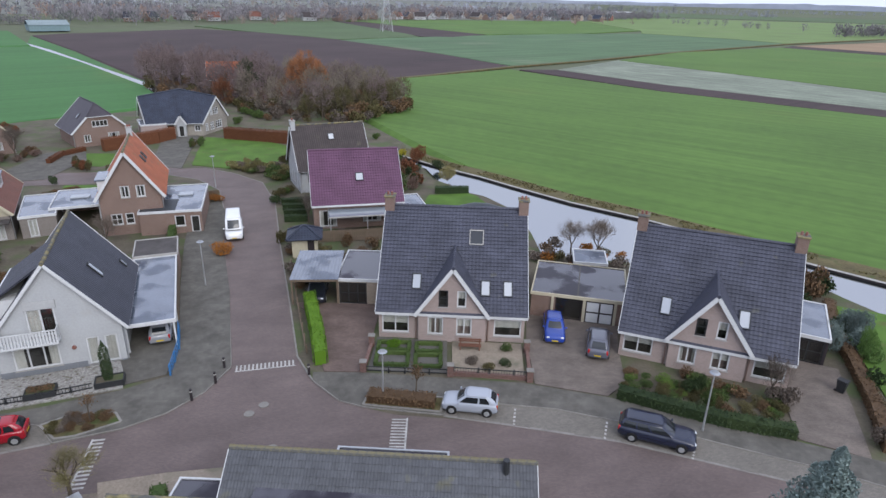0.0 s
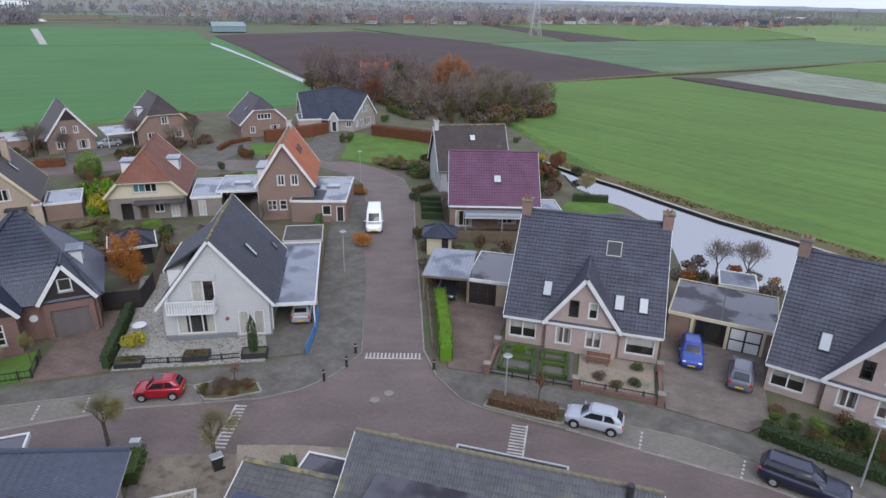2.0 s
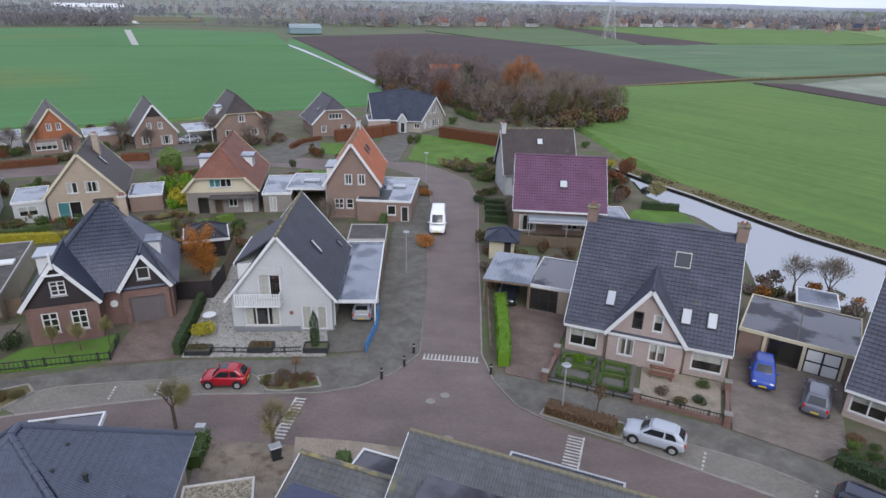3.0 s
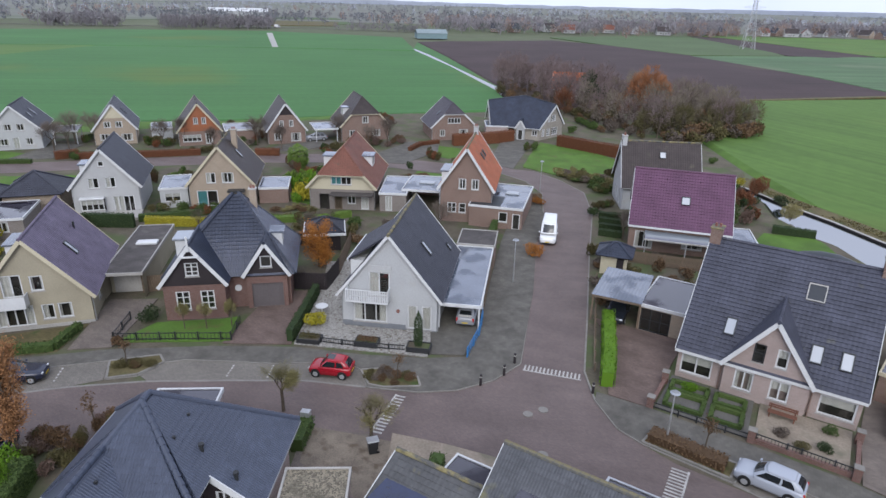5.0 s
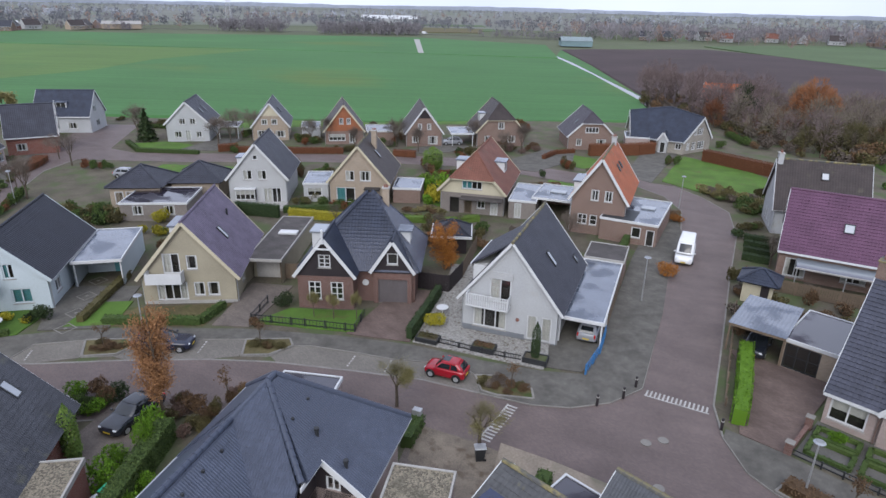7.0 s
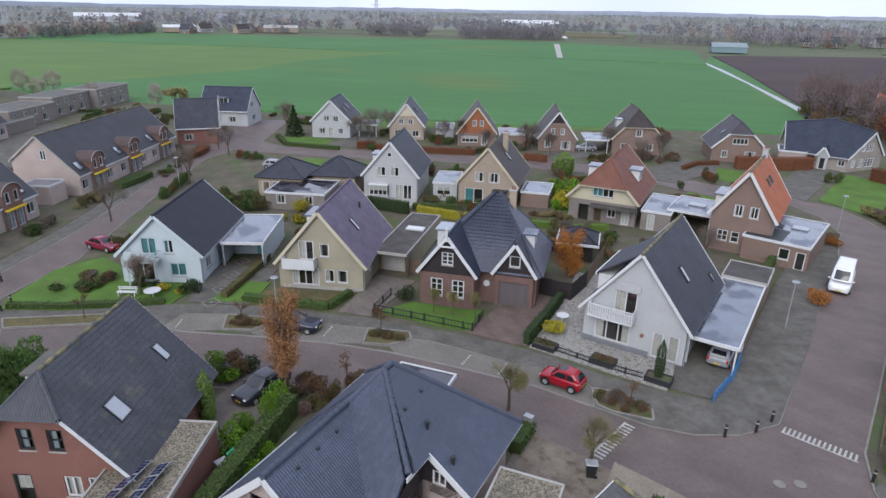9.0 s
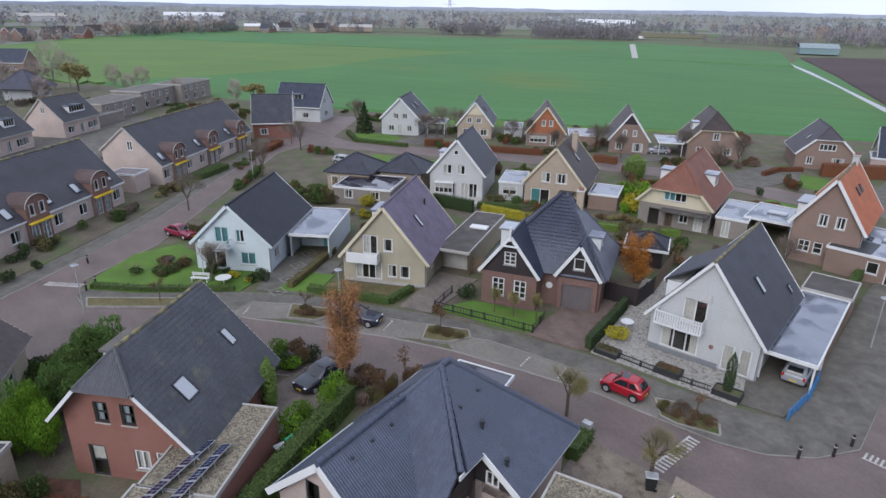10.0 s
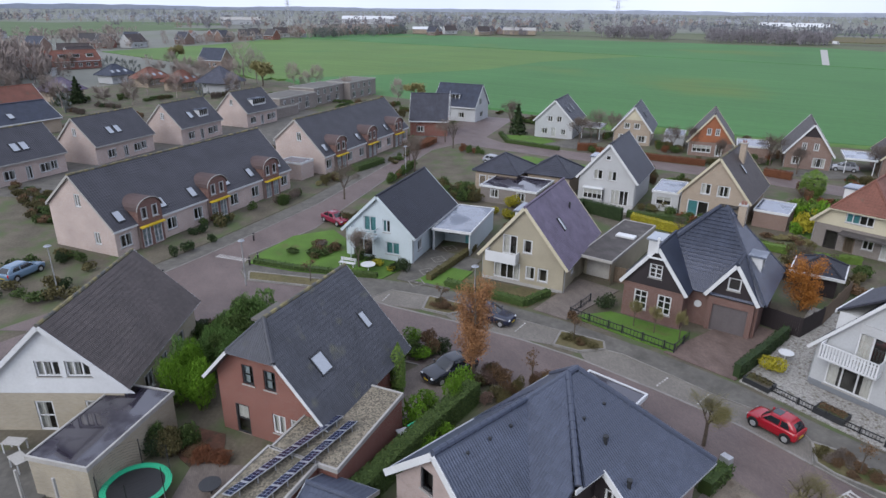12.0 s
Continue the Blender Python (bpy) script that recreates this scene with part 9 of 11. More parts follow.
shrubs(("brown", "orange", "twig", "olive"), [(6.6, 61), (12, 59), (18.6, 56.8), (19.4, 62), (12, 66)], 22, (0.6, 1.2), (0.7, 1.6))
shrubs(("brown", "redtwig", "green", "dark"), [(28.5, 46), (33, 50), (38.6, 56), (33, 58), (26.5, 50)], 20, (0.7, 1.3), (0.9, 2.2))
shrubs(("ivy", "blue", "ivy"), [(31.0, 42.2), (34.0, 41.4), (35.4, 47.0), (33.0, 48.4)], 8, (0.8, 1.3), (1.6, 3.0))
shrub("orange", -23.4, 60.8, 1.4, 1.2)
shrub("orange", -30.2, 78.6, 1.3, 0.9)
shrub("brown", -31.4, 80.4, 1.2, 0.8)
shrubs(("green", "lime", "yellow"), [(-58.4, 57.5), (-55.6, 60.6), (-59, 68), (-61.6, 66)], 9, (0.8, 1.4), (1.2, 2.4))
shrubs(("olive", "brown", "twig", "green"), [(-46, 50.5), (-40, 53.5), (-42, 59.5), (-53.5, 57), (-58, 50)], 24, (0.6, 1.2), (0.5, 1.4))
shrubs(("green", "brown", "olive"), [(-60.5, 25), (-56, 31.4), (-64.0, 37.6), (-70, 33.4), (-66.8, 27)], 24, (0.6, 1.2), (0.6, 1.6))
shrubs(("yellow", "green"), [(-72, 27.5), (-70.0, 30.2), (-74.5, 27)], 5, (0.7, 1.0), (0.8, 1.2))
shrubs(("green", "dark", "olive"), [(-85.6, 22.2), (-78.6, 28.4), (-79.8, 30.6), (-88, 24.4)], 14, (0.7, 1.2), (0.8, 1.8))
shrubs(("brown", "beech", "green", "olive"), [(-103, 69), (-99, 72), (-105, 79), (-108, 76)], 12, (0.7, 1.3), (0.8, 1.8))
shrubs(("brown", "beech", "twig", "green"), [(-91, 79), (-87.5, 83), (-92, 90), (-96, 86)], 12, (0.7, 1.3), (0.8, 1.8))
shrubs(("brown", "redtwig", "dark"), [(-72.5, 90.6), (-66, 98), (-68.5, 103), (-76.5, 95)], 14, (0.7, 1.2), (0.8, 1.6))
shrubs(("green", "brown", "olive"), [(-100.5, 19.0), (-117.5, 30.4), (-118.4, 28.6), (-101.2, 17.0)], 20, (0.5, 0.9), (0.5, 1.0))
shrubs(("olive", "green", "olive", "brown"), [(-100.9, -36.9), (-82.1, -28.2), (-78.4, -19.0), (-86.7, -22.1), (-93.3, -27.8)], 70, (0.6, 1.1), (0.5, 1.1))
shrubs(("olive", "brown", "green", "dark"), [(-86, -26), (-98, -19), (-116, -6), (-126, 4), (-118, 10), (-98, -5), (-82, -18)], 40, (0.7, 1.4), (0.7, 1.8))
shrubs(("green", "dark", "olive"), [(-66.5, -16.5), (-59.8, -13.6), (-57, -19), (-62, -30), (-72, -26)], 26, (0.7, 1.2), (0.6, 1.4))
shrubs(("dark", "green"), [(-48.6, -3.0), (-46.2, -6.8), (-48.4, -8.2), (-50.6, -5)], 5, (0.8, 1.2), (1.3, 2.0))
shrub("yellow", -32.9, 35.6, 1.2, 1.2, label="yellow shrub beside white gravel")
shrub("dark", -30.2, 20.4, 0.9, 1.2)
shrub("dark", -57.2, 12.6, 0.9, 1.5, label="clipped round dark evergreen by the house")
shrub("dark", -45.2, 28.6, 1.1, 1.2)
hedge("green", [(-15.2, 26.4), (-14.6, 24.4)], 0.9, 1.0, "short clipped green hedge on gravel")
hedge("green", [(-24.3, 25.0), (-23.2, 22.8)], 0.9, 1.0, "short clipped hedge beside the hipped house")
# dry grass and reeds on the canal's far bank
bm = bmesh.new()
line = [(-6, 107), (0.6, 100.4), (6.6, 95), (10.8, 90.9), (18.4, 83.4), (26, 77.3), (40, 64.2), (46.4, 58.8), (72, 37.8)]
for a, b in zip(line, line[1:]):
    a, b = Vector((*a, 0)), Vector((*b, 0))
    q = Vector((-(b - a).y, (b - a).x, 0)).normalized()
    for _ in range(int((b - a).length * 34)):
        p = a.lerp(b, random.random()) + q * random.uniform(-1.0, 1.3) + Vector((0, 0, random.uniform(0.0, 0.14)))
        if noise.noise(p * 0.22) > -0.15:
            leaf(bm, p, 0.2, Vector((random.gauss(0, 1), random.gauss(0, 1), 0.7)).normalized(), 2.0)
tagged(part("bank_reeds", bm, LEAF["olive"]), "fringe of dry olive-brown reeds along the canal", "reeds", kind="stuff")


# undergrowth over the plots, wherever no house, road or lawn is
def in_poly(poly, x, y):
    c = False
    for (x0, y0), (x1, y1) in zip(poly, poly[1:] + poly[:1]):
        if (y0 > y) != (y1 > y) and x < (x1 - x0) * (y - y0) / (y1 - y0) + x0:
            c = not c
    return c


for e in [o for o in bpy.data.objects if o.parent is None and o.type == "EMPTY" and o.get("category", "") in ("house", "garage", "carport", "shed", "annexe", "terraced houses", "bungalow", "summer house")]:
    co = [v.co for c in e.children if c.type == "MESH" for v in c.data.vertices if v.co.z < 4]
    if co:
        xa, xb, ya, yb = min(c.x for c in co) - 0.5, max(c.x for c in co) + 0.5, min(c.y for c in co) - 0.5, max(c.y for c in co) + 0.5
        FOOT.append([tuple((e.matrix_basis @ Vector((x, y, 0)))[:2]) for x, y in ((xa, ya), (xb, ya), (xb, yb), (xa, yb))])
FOOT.append([(-33.2, -10), (-27.5, -10), (-27.5, -4.6), (-33.2, -4.6)])
FOOT.append([(-14, 27), (34, 14), (40, 28), (24, 33), (13, 37.6), (15, 48), (7, 49), (6.4, 39), (-6, 39.6), (-13, 41)])
FOOT.append([(-14, 41), (-14, 26), (-30, 20), (-46, 2), (-56, -14), (-68, -8), (-60, 8), (-44, 24), (-30, 32.6), (-20, 38)])
VILLAGE = [(0, 88), (9, 71), (19, 64), (37, 56), (40, 40), (30, 30), (-20, 26), (-40, 5), (-60, -40), (-120, -60), (-200, -60), (-200, 10), (-150, 58), (-112, 95), (-87, 126), (-66, 146), (-24, 140), (-8, 112)]
over = {}
runs = 0
while runs < 190:
    x, y = random.uniform(-200, 40), random.uniform(-58, 140)
    if not in_poly(VILLAGE, x, y) or noise.noise(Vector((x * 0.09, y * 0.09, 5))) < -0.2:
        continue
    a = radians(random.choice((50, 142, 146, 52)) + random.gauss(0, 5))
    kinds = random.sample(("olive", "brown", "green", "dark", "olive", "green", "twig", "beech"), 2)
    tall = random.uniform(0.6, 1.7)
    for _ in range(random.randrange(6, 15)):
        x, y = x + math.cos(a) * random.uniform(0.5, 0.95), y + math.sin(a) * random.uniform(0.5, 0.95)
        if not in_poly(VILLAGE, x, y) or any(in_poly(f, x, y) for f in FOOT):
            continue
        kd = kinds[random.random() < 0.25]
        b2 = over.setdefault(kd, bmesh.new())
        n0 = len(b2.verts)
        b2.from_mesh(shrub_mesh(kd, random.randrange(3))[0])
        rr = random.uniform(0.55, 0.95)
        m = Matrix.Translation((x + random.gauss(0, 0.15), y + random.gauss(0, 0.15), 0)) @ Matrix.Rotation(random.uniform(0, 6.28), 4, "Z") @ Matrix.Diagonal((rr, rr, tall * random.uniform(0.75, 1.15), 1))
        b2.verts.ensure_lookup_table()
        for v in b2.verts[n0:]:
            v.co = m @ v.co
    runs += 1
for kd, b2 in over.items():
    tagged(part("undergrowth", b2, LEAF[kd]), "garden undergrowth of " + SHRUB_WORDS[kd] + "s", "shrubs", kind="stuff")


# ---- cars ----
def paint(name, c, rough=0.25):
    m, nodes, links, b = nodes_of(name)
    b.inputs["Base Color"].default_value = (*c, 1)
    b.inputs["Roughness"].default_value = rough
    b.inputs["Coat Weight"].default_value = 0.35
    b.inputs["Coat Roughness"].default_value = 0.08
    return m


PAINT = {"red": paint("red_car_paint", (0.26, 0.004, 0.013)), "white": paint("silver_white_car_paint", (0.3, 0.325, 0.37)), "navy": paint("dark_blue_car_paint", (0.012, 0.016, 0.035)), "blue": paint("blue_car_paint", (0.012, 0.042, 0.25)),
         "grey": paint("grey_car_paint", (0.09, 0.095, 0.12)), "black": paint("black_car_paint", (0.014, 0.017, 0.024)), "silver": paint("silver_car_paint", (0.22, 0.23, 0.25)), "lightblue": paint("light_blue_car_paint", (0.11, 0.17, 0.24)), "van": paint("white_van_paint", (0.62, 0.63, 0.64)), "maroon": paint("maroon_car_paint", (0.16, 0.012, 0.03))}
M["car_glass"] = paint("dark_car_glass", (0.012, 0.015, 0.018), 0.05)
M["tyre"] = surface("tyre_rubber", (0.014, 0.014, 0.015), 0.85, 0.8, 1.2)
M["lamp_red"] = paint("red_tail_lamp", (0.35, 0.01, 0.01))
M["lamp_clear"] = paint("clear_headlamp", (0.55, 0.57, 0.6), 0.1)
M["plate"] = surface("yellow_number_plate", (0.5, 0.36, 0.02), 0.5, 0.9, 1.1)


def loft(rings, cap=True):
    bm = bmesh.new()
    R = [[bm.verts.new(p) for p in r] for r in rings]
    n = len(R[0])
    for a, b in zip(R, R[1:]):
        for j in range(n):
            bm.faces.new((a[j], a[(j + 1) % n], b[(j + 1) % n], b[j]))
    if cap:
        bm.faces.new(R[0][::-1])
        bm.faces.new(R[-1])
    bmesh.ops.recalc_face_normals(bm, faces=bm.faces[:])
    return bm


def smooth(bm):
    for f in bm.faces:
        f.smooth = True
    return bm


def car(x, y, a, L, W, H, colour, label, kind="hatch", name="car", category="car"):
    """A car heading along its own +X: rounded body, roof, pillars and panes round the cabin, wheels, lamps, plates."""
    e = thing(name, pose(x, y, 0.03, 0, 0, a), label, category)
    pt = PAINT[colour]
    hw, hl = W / 2, L / 2
    van = kind == "van"
    belt = (0.5 if van else 0.63) * H
    hood = belt - (0.2 if van else 0.07)
    # along the car: share of half the length, top height, half-width share, sill height
    st = [(1.0, hood * 0.6, 0.6, 0.36), (0.985, hood * 0.74, 0.78, 0.26), (0.94, hood * 0.86, 0.9, 0.2), (0.84, hood * 0.94, 0.96, 0.18), (0.68, hood * 0.985, 0.99, 0.18), (0.5, hood + 0.01, 1.0, 0.18), (0.36, belt, 1.0, 0.18), (0.0, belt, 1.0, 0.18), (-0.45, belt + 0.01, 1.0, 0.18), (-0.75, belt + 0.01, 0.985, 0.2), (-0.9, belt * 0.99, 0.95, 0.24), (-0.965, belt * 0.94, 0.9, 0.28), (-0.99, belt * 0.82, 0.84, 0.33), (-1.0, belt * 0.68, 0.74, 0.38)]
    rings = []
    for s, zb, f, zl in st:
        w = hw * f
        half = [(0.8, zl), (0.95, zl + 0.07), (0.985, zl + 0.3 * (zb - zl)), (1.0, zl + 0.55 * (zb - zl)), (0.985, zl + 0.8 * (zb - zl)), (0.93, zl + 0.93 * (zb - zl)), (0.82, zb), (0.45, zb + 0.02)]
        rings.append([(s * hl, -w * u, z) for u, z in half] + [(s * hl, w * u, z) for u, z in half[::-1]])
    body = part("body", smooth(loft(rings)), pt, e)
    b0, r0, r1, b1 = {"wagon": (0.46, 0.14, -0.84, -0.96), "van": (0.74, 0.46, -0.97, -0.985), "sedan": (0.44, 0.12, -0.46, -0.8), "hatch": (0.5, 0.18, -0.66, -0.93)}[kind]
    wb, wr = hw * 0.9, hw * (0.86 if van else 0.72)
    rise = H - belt
    cuts = {"wagon": ((0, 0.38, 1), (0.38, 0.42, 0), (0.42, 0.68, 1), (0.68, 0.72, 0), (0.72, 1, 1)), "van": ((0, 0.2, 1), (0.2, 1, 0)), "sedan": ((0, 0.46, 1), (0.46, 0.52, 0), (0.52, 0.92, 1), (0.92, 1, 0)), "hatch": ((0, 0.52, 1), (0.52, 0.58, 0), (0.58, 0.88, 1), (0.88, 1, 0))}[kind]

    def outline(k, grow=0.0):
        """The cabin's plan outline at height share k: points, and what each stretch is."""
        w = wb + (wr - wb) * k ** 1.6 + grow
        f, r = (b0 + (r0 - b0) * k ** 1.15) * hl + grow, (b1 + (r1 - b1) * k ** 2.0) * hl - grow
        z = belt - 0.03 + (rise * 0.86 + 0.03) * k
        side = [0] + [c[1] for c in cuts]
        xa, xb = f - 0.2, r + 0.16
        pts = [(f - 0.12 * u * u, u * w, z) for u in (-0.72, -0.36, 0, 0.36, 0.72)] + [(f - 0.11, 0.9 * w, z)]
        what = ["windscreen"] * 4 + ["", ""]
        pts += [(xa + (xb - xa) * t, w * (1 - 0.05 * t * t), z) for t in side]
        what += ["side_window" if c[2] else "" for c in cuts]
        pts += [(r + 0.05, 0.86 * w, z)] + [(r, u * w, z) for u in (0.7, 0.35, 0, -0.35, -0.7)] + [(r + 0.05, -0.86 * w, z)]
        what += ["", ""] + ["" if van else "rear_window"] * 4 + ["", ""]
        pts += [(xa + (xb - xa) * t, -w * (1 - 0.05 * t * t), z) for t in side[::-1]]
        what += ["side_window" if c[2] else "" for c in cuts[::-1]] + [""]
        pts += [(f - 0.11, -0.9 * w, z)]
        what += [""]
        return pts, what

    levels = [0.0, 0.1, 0.38, 0.66, 0.86, 0.94, 1.0]
    O = [outline(k) for k in levels]
    what = O[0][1]
    n = len(what)
    cab = bmesh.new()
    runs = []
    for j in range(n):
        if what[j] and (not runs or runs[-1][0] != what[j] or runs[-1][1][-1] != j - 1 or what[j] == "side_window"):
            runs.append((what[j], [j]))
        elif what[j]:
            runs[-1][1].append(j)
        for i in range(6):
            if what[j] and i in (1, 2, 3):
                continue
            cab.faces.new([cab.verts.new(v) for v in (O[i][0][j], O[i][0][(j + 1) % n], O[i + 1][0][(j + 1) % n], O[i + 1][0][j])])
    bmesh.ops.remove_doubles(cab, verts=cab.verts[:], dist=0.0005)
    cabin = part("cabin", smooth(cab), pt, e)
    for nm, js in runs:
        bm = bmesh.new()
        for j in js:
            for i in (1, 2, 3):
                bm.faces.new([bm.verts.new(v) for v in (O[i][0][j], O[i][0][(j + 1) % n], O[i + 1][0][(j + 1) % n], O[i + 1][0][j])])
        bmesh.ops.remove_doubles(bm, verts=bm.verts[:], dist=0.0005)
        part(nm, smooth(bm), M["car_glass"], cabin)
    top = O[-1][0]
    cx = sum(p[0] for p in top) / n
    bm = loft([top] + [[(cx + (p[0] - cx) * q, p[1] * q, p[2] + (rise * 0.14) * zz) for p in top] for q, zz in ((0.94, 0.42), (0.8, 0.75), (0.5, 0.97), (0.1, 1.02))])
    part("roof", smooth(bm), pt, e)
    # wheels
    r = 0.35 if van else 0.31
    for sx in (0.64, -0.62):
        for s in (-1, 1):
            part("wheel_arch", tube([(sx * hl, s * (hw - 0.25), r + 0.02), (sx * hl, s * (hw + 0.004), r + 0.02)], r * 1.16, n=20), M["black"], e)
            tyre = part("tyre", tube([(sx * hl, s * (hw - 0.2), r - 0.03), (sx * hl, s * (hw + 0.014), r - 0.03)], r, n=18), M["tyre"], e)
            part("rim", tube([(sx * hl, s * hw, r - 0.03), (sx * hl, s * (hw + 0.024), r - 0.03)], r * 0.66, r * 0.6, 12), M["steel"], tyre)
    for s in (-1, 1):
        part("headlamp", box(hl * 0.9, s * hw * 0.66 - 0.13, hood * 0.68, hl * 0.985, s * hw * 0.66 + 0.13, hood * 0.84, bevel=0.04), M["lamp_clear"], e)
        part("tail_lamp", box(-hl * 0.995, s * hw * 0.78 - 0.08, belt * 0.62, -hl * 0.93, s * hw * 0.78 + 0.08, belt * 0.96, bevel=0.03), M["lamp_red"], e)
        part("mirror", box(hl * (b0 - 0.14), s * (hw + 0.07) - 0.09, belt - 0.02, hl * (b0 - 0.14) + 0.12, s * (hw + 0.07) + 0.09, belt + 0.12, bevel=0.03), pt, e)
    part("number_plate", box(-hl - 0.012, -0.26, 0.45, -hl + 0.03, 0.26, 0.56), M["plate"], e)
    part("number_plate", box(hl - 0.03, -0.26, 0.36, hl + 0.012, 0.26, 0.47), M["plate"], e)
    part("bumper", box(hl * 0.965, -hw * 0.6, 0.24, hl + 0.008, hw * 0.6, 0.34, bevel=0.03), M["black"], e)
    part("bumper", box(-hl - 0.008, -hw * 0.7, 0.28, -hl * 0.97, hw * 0.7, 0.4, bevel=0.03), M["black"], e)
    if kind == "wagon":
        for s in (-1, 1):
            part("roof_rail", tube([(r0 * hl * 0.6, s * wr * 0.86, H + 0.01), (r1 * hl * 0.92, s * wr * 0.86, H + 0.01)], 0.022, n=6), M["black"], e)
    if colour == "red":
        part("sunroof", box(-hl * 0.2, -wr * 0.62, H - 0.03, hl * 0.14, wr * 0.62, H + 0.012, bevel=0.02), M["car_glass"], e)
    return e


car(-27.0, 30.7, 201, 3.2, 1.56, 1.44, "red", "small bright red hatchback with dark sunroof, parked")
car(2.1, 35.05, 173, 3.75, 1.65, 1.46, "white", "small silver-white hatchback parked in a bay")
car(13.9, 32.35, -20, 4.75, 1.85, 1.5, "navy", "dark blue estate car parked in a bay", "wagon")
car(9.4, 45.6, -96, 4.1, 1.72, 1.5, "blue", "bright blue hatchback on the shared drive")
car(12.6, 43.3, 76, 4.15, 1.75, 1.6, "grey", "grey people carrier on the shared drive")
car(-11.5, 51.6, -84, 4.3, 1.75, 1.45, "black", "dark car under the corrugated carport", "wagon")
car(-22.7, 44.0, 111, 4.2, 1.75, 1.55, "silver", "silver hatchback under the flat carport")
car(-45.6, 17.8, 45, 4.5, 1.78, 1.45, "navy", "dark blue car parked behind the orange tree", "sedan")
car(-38.1, 12.3, 293, 4.3, 1.78, 1.45, "black", "dark car on a damp drive", "sedan")
car(-74.2, 7.4, 32, 4.1, 1.7, 1.42, "maroon", "maroon and white car on the street", "sedan")
car(-64.8, -23.8, 150, 4.2, 1.7, 1.5, "lightblue", "light blue hatchback by the terrace")
car(-82.4, 92.4, -128, 4.2, 1.72, 1.5, "silver", "silver car under a far carport")
car(-99.5, 36.6, 40, 4.1, 1.7, 1.5, "silver", "pale car beside the bungalow")
v = car(-24.1, 66.9, -72, 5.4, 1.95, 2.4, "van", "white high-roofed van parked in the street", "van", "van", "van")


# ---- street furniture and garden things ----
M["lamp_white"] = surface("lamp_diffuser", (0.2, 0.21, 0.22), 0.5, 0.9, 1.05)


M["lamp_grey"] = surface("grey_lamp_head", (0.27, 0.29, 0.32), 0.5, 0.85, 1.1, 1.5, 8, 0.05)


def street_lamp(x, y, h=4.6, label="grey street lamp with flat round head"):
    e = thing("street_lamp", Matrix.Translation((x, y, 0)), label, "street lamp", "street lamps")
    part("pole", tube([(0, 0, 0), (0, 0, h * 0.35), (0, 0, h)], 0.075, 0.04, 8), M["steel"], e)
    bm = bmesh.new()
    add_tube(bm, [(0, 0, h - 0.02), (0, 0, h + 0.1)], 0.08, 0.33, 14)
    add_tube(bm, [(0, 0, h + 0.1), (0, 0, h + 0.2)], 0.33, 0.22, 14)
    hd = part("lamp_head", bm, M["lamp_grey"], e)
    part("diffuser", tube([(0, 0, h + 0.2), (0, 0, h + 0.23)], 0.22, 0.14, 14), M["lamp_white"], hd)


for x, y, h in ((-3.9, 35.9, 3.7), (17.2, 33.2, 4.4), (-22.4, 53.0, 4.4), (-46.8, 16.8, 4.4), (-57.6, -2.6, 4.4), (-60.0, -19.4, 4.4), (-32.5, 84.8, 4.4), (-95.5, 20.4, 4.4)):
    street_lamp(x, y, h)

b0 = thing("bollard", Matrix.Translation((-16.9, 35.2, 0.05)), "dark wooden bollard with pale band", "bollard", "bollards at the corner")
part("post", tube([(0, 0, 0), (0, 0, 0.85), (0, 0, 0.9)], 0.1, 0.09, 10), M["wood_dark"], b0)
part("band", tube([(0, 0, 0.66), (0, 0, 0.76)], 0.102, n=10), M["concrete"], b0)
for x, y in ((-16.0, 37.3), (-9.6, 38.6), (-16.0, 39.2), (-63.6, -1.6), (-62.4, -2.4), (-61.0, -10.4), (-69.8, -2.2)):
    copy_thing(b0, Matrix.Translation((x, y, 0.05)))


def fence(pts, h, mat, label, step=0.14, wide=0.1, rails=2, name="fence", post=1.8):
    """Posts, rails and slats along points."""
    e = thing(name, Matrix.Translation((*pts[0], 0)), label, "fence")
    o = Vector((*pts[0], 0))
    slat = None
    for a, b in zip(pts, pts[1:]):
        a, b = Vector((*a, 0)) - o, Vector((*b, 0)) - o
        d = b - a
        ang = math.atan2(d.y, d.x)
        m = Matrix.Translation(a) @ Matrix.Rotation(ang, 4, "Z")
        L = d.length
        for i in range(int(L / post) + 1):
            x = min(L, i * post)
            bm = bmesh.new()
            add_box(bm, x - 0.05, -0.05, 0, x + 0.05, 0.05, h + 0.06, m=m)
            part("post", bm, mat, e)
        for k in range(rails):
            z = h * (0.18 + 0.64 * k / max(1, rails - 1))
            bm = bmesh.new()
            add_box(bm, 0, 0.05, z, L, 0.09, z + 0.07, m=m)
            part("rail", bm, mat, e)
        if step:
            for i in range(int(L / step)):
                mm = m @ Matrix.Translation((i * step + step / 2, 0, 0))
                if slat is None:
                    bm = bmesh.new()
                    add_box(bm, -wide / 2, -0.045, 0.06, wide / 2, -0.02, h)
                    slat = part("slat", bm, mat, e)
                    slat.matrix_basis = mm
                else:
                    share("slat", slat, e, mm)
    return e


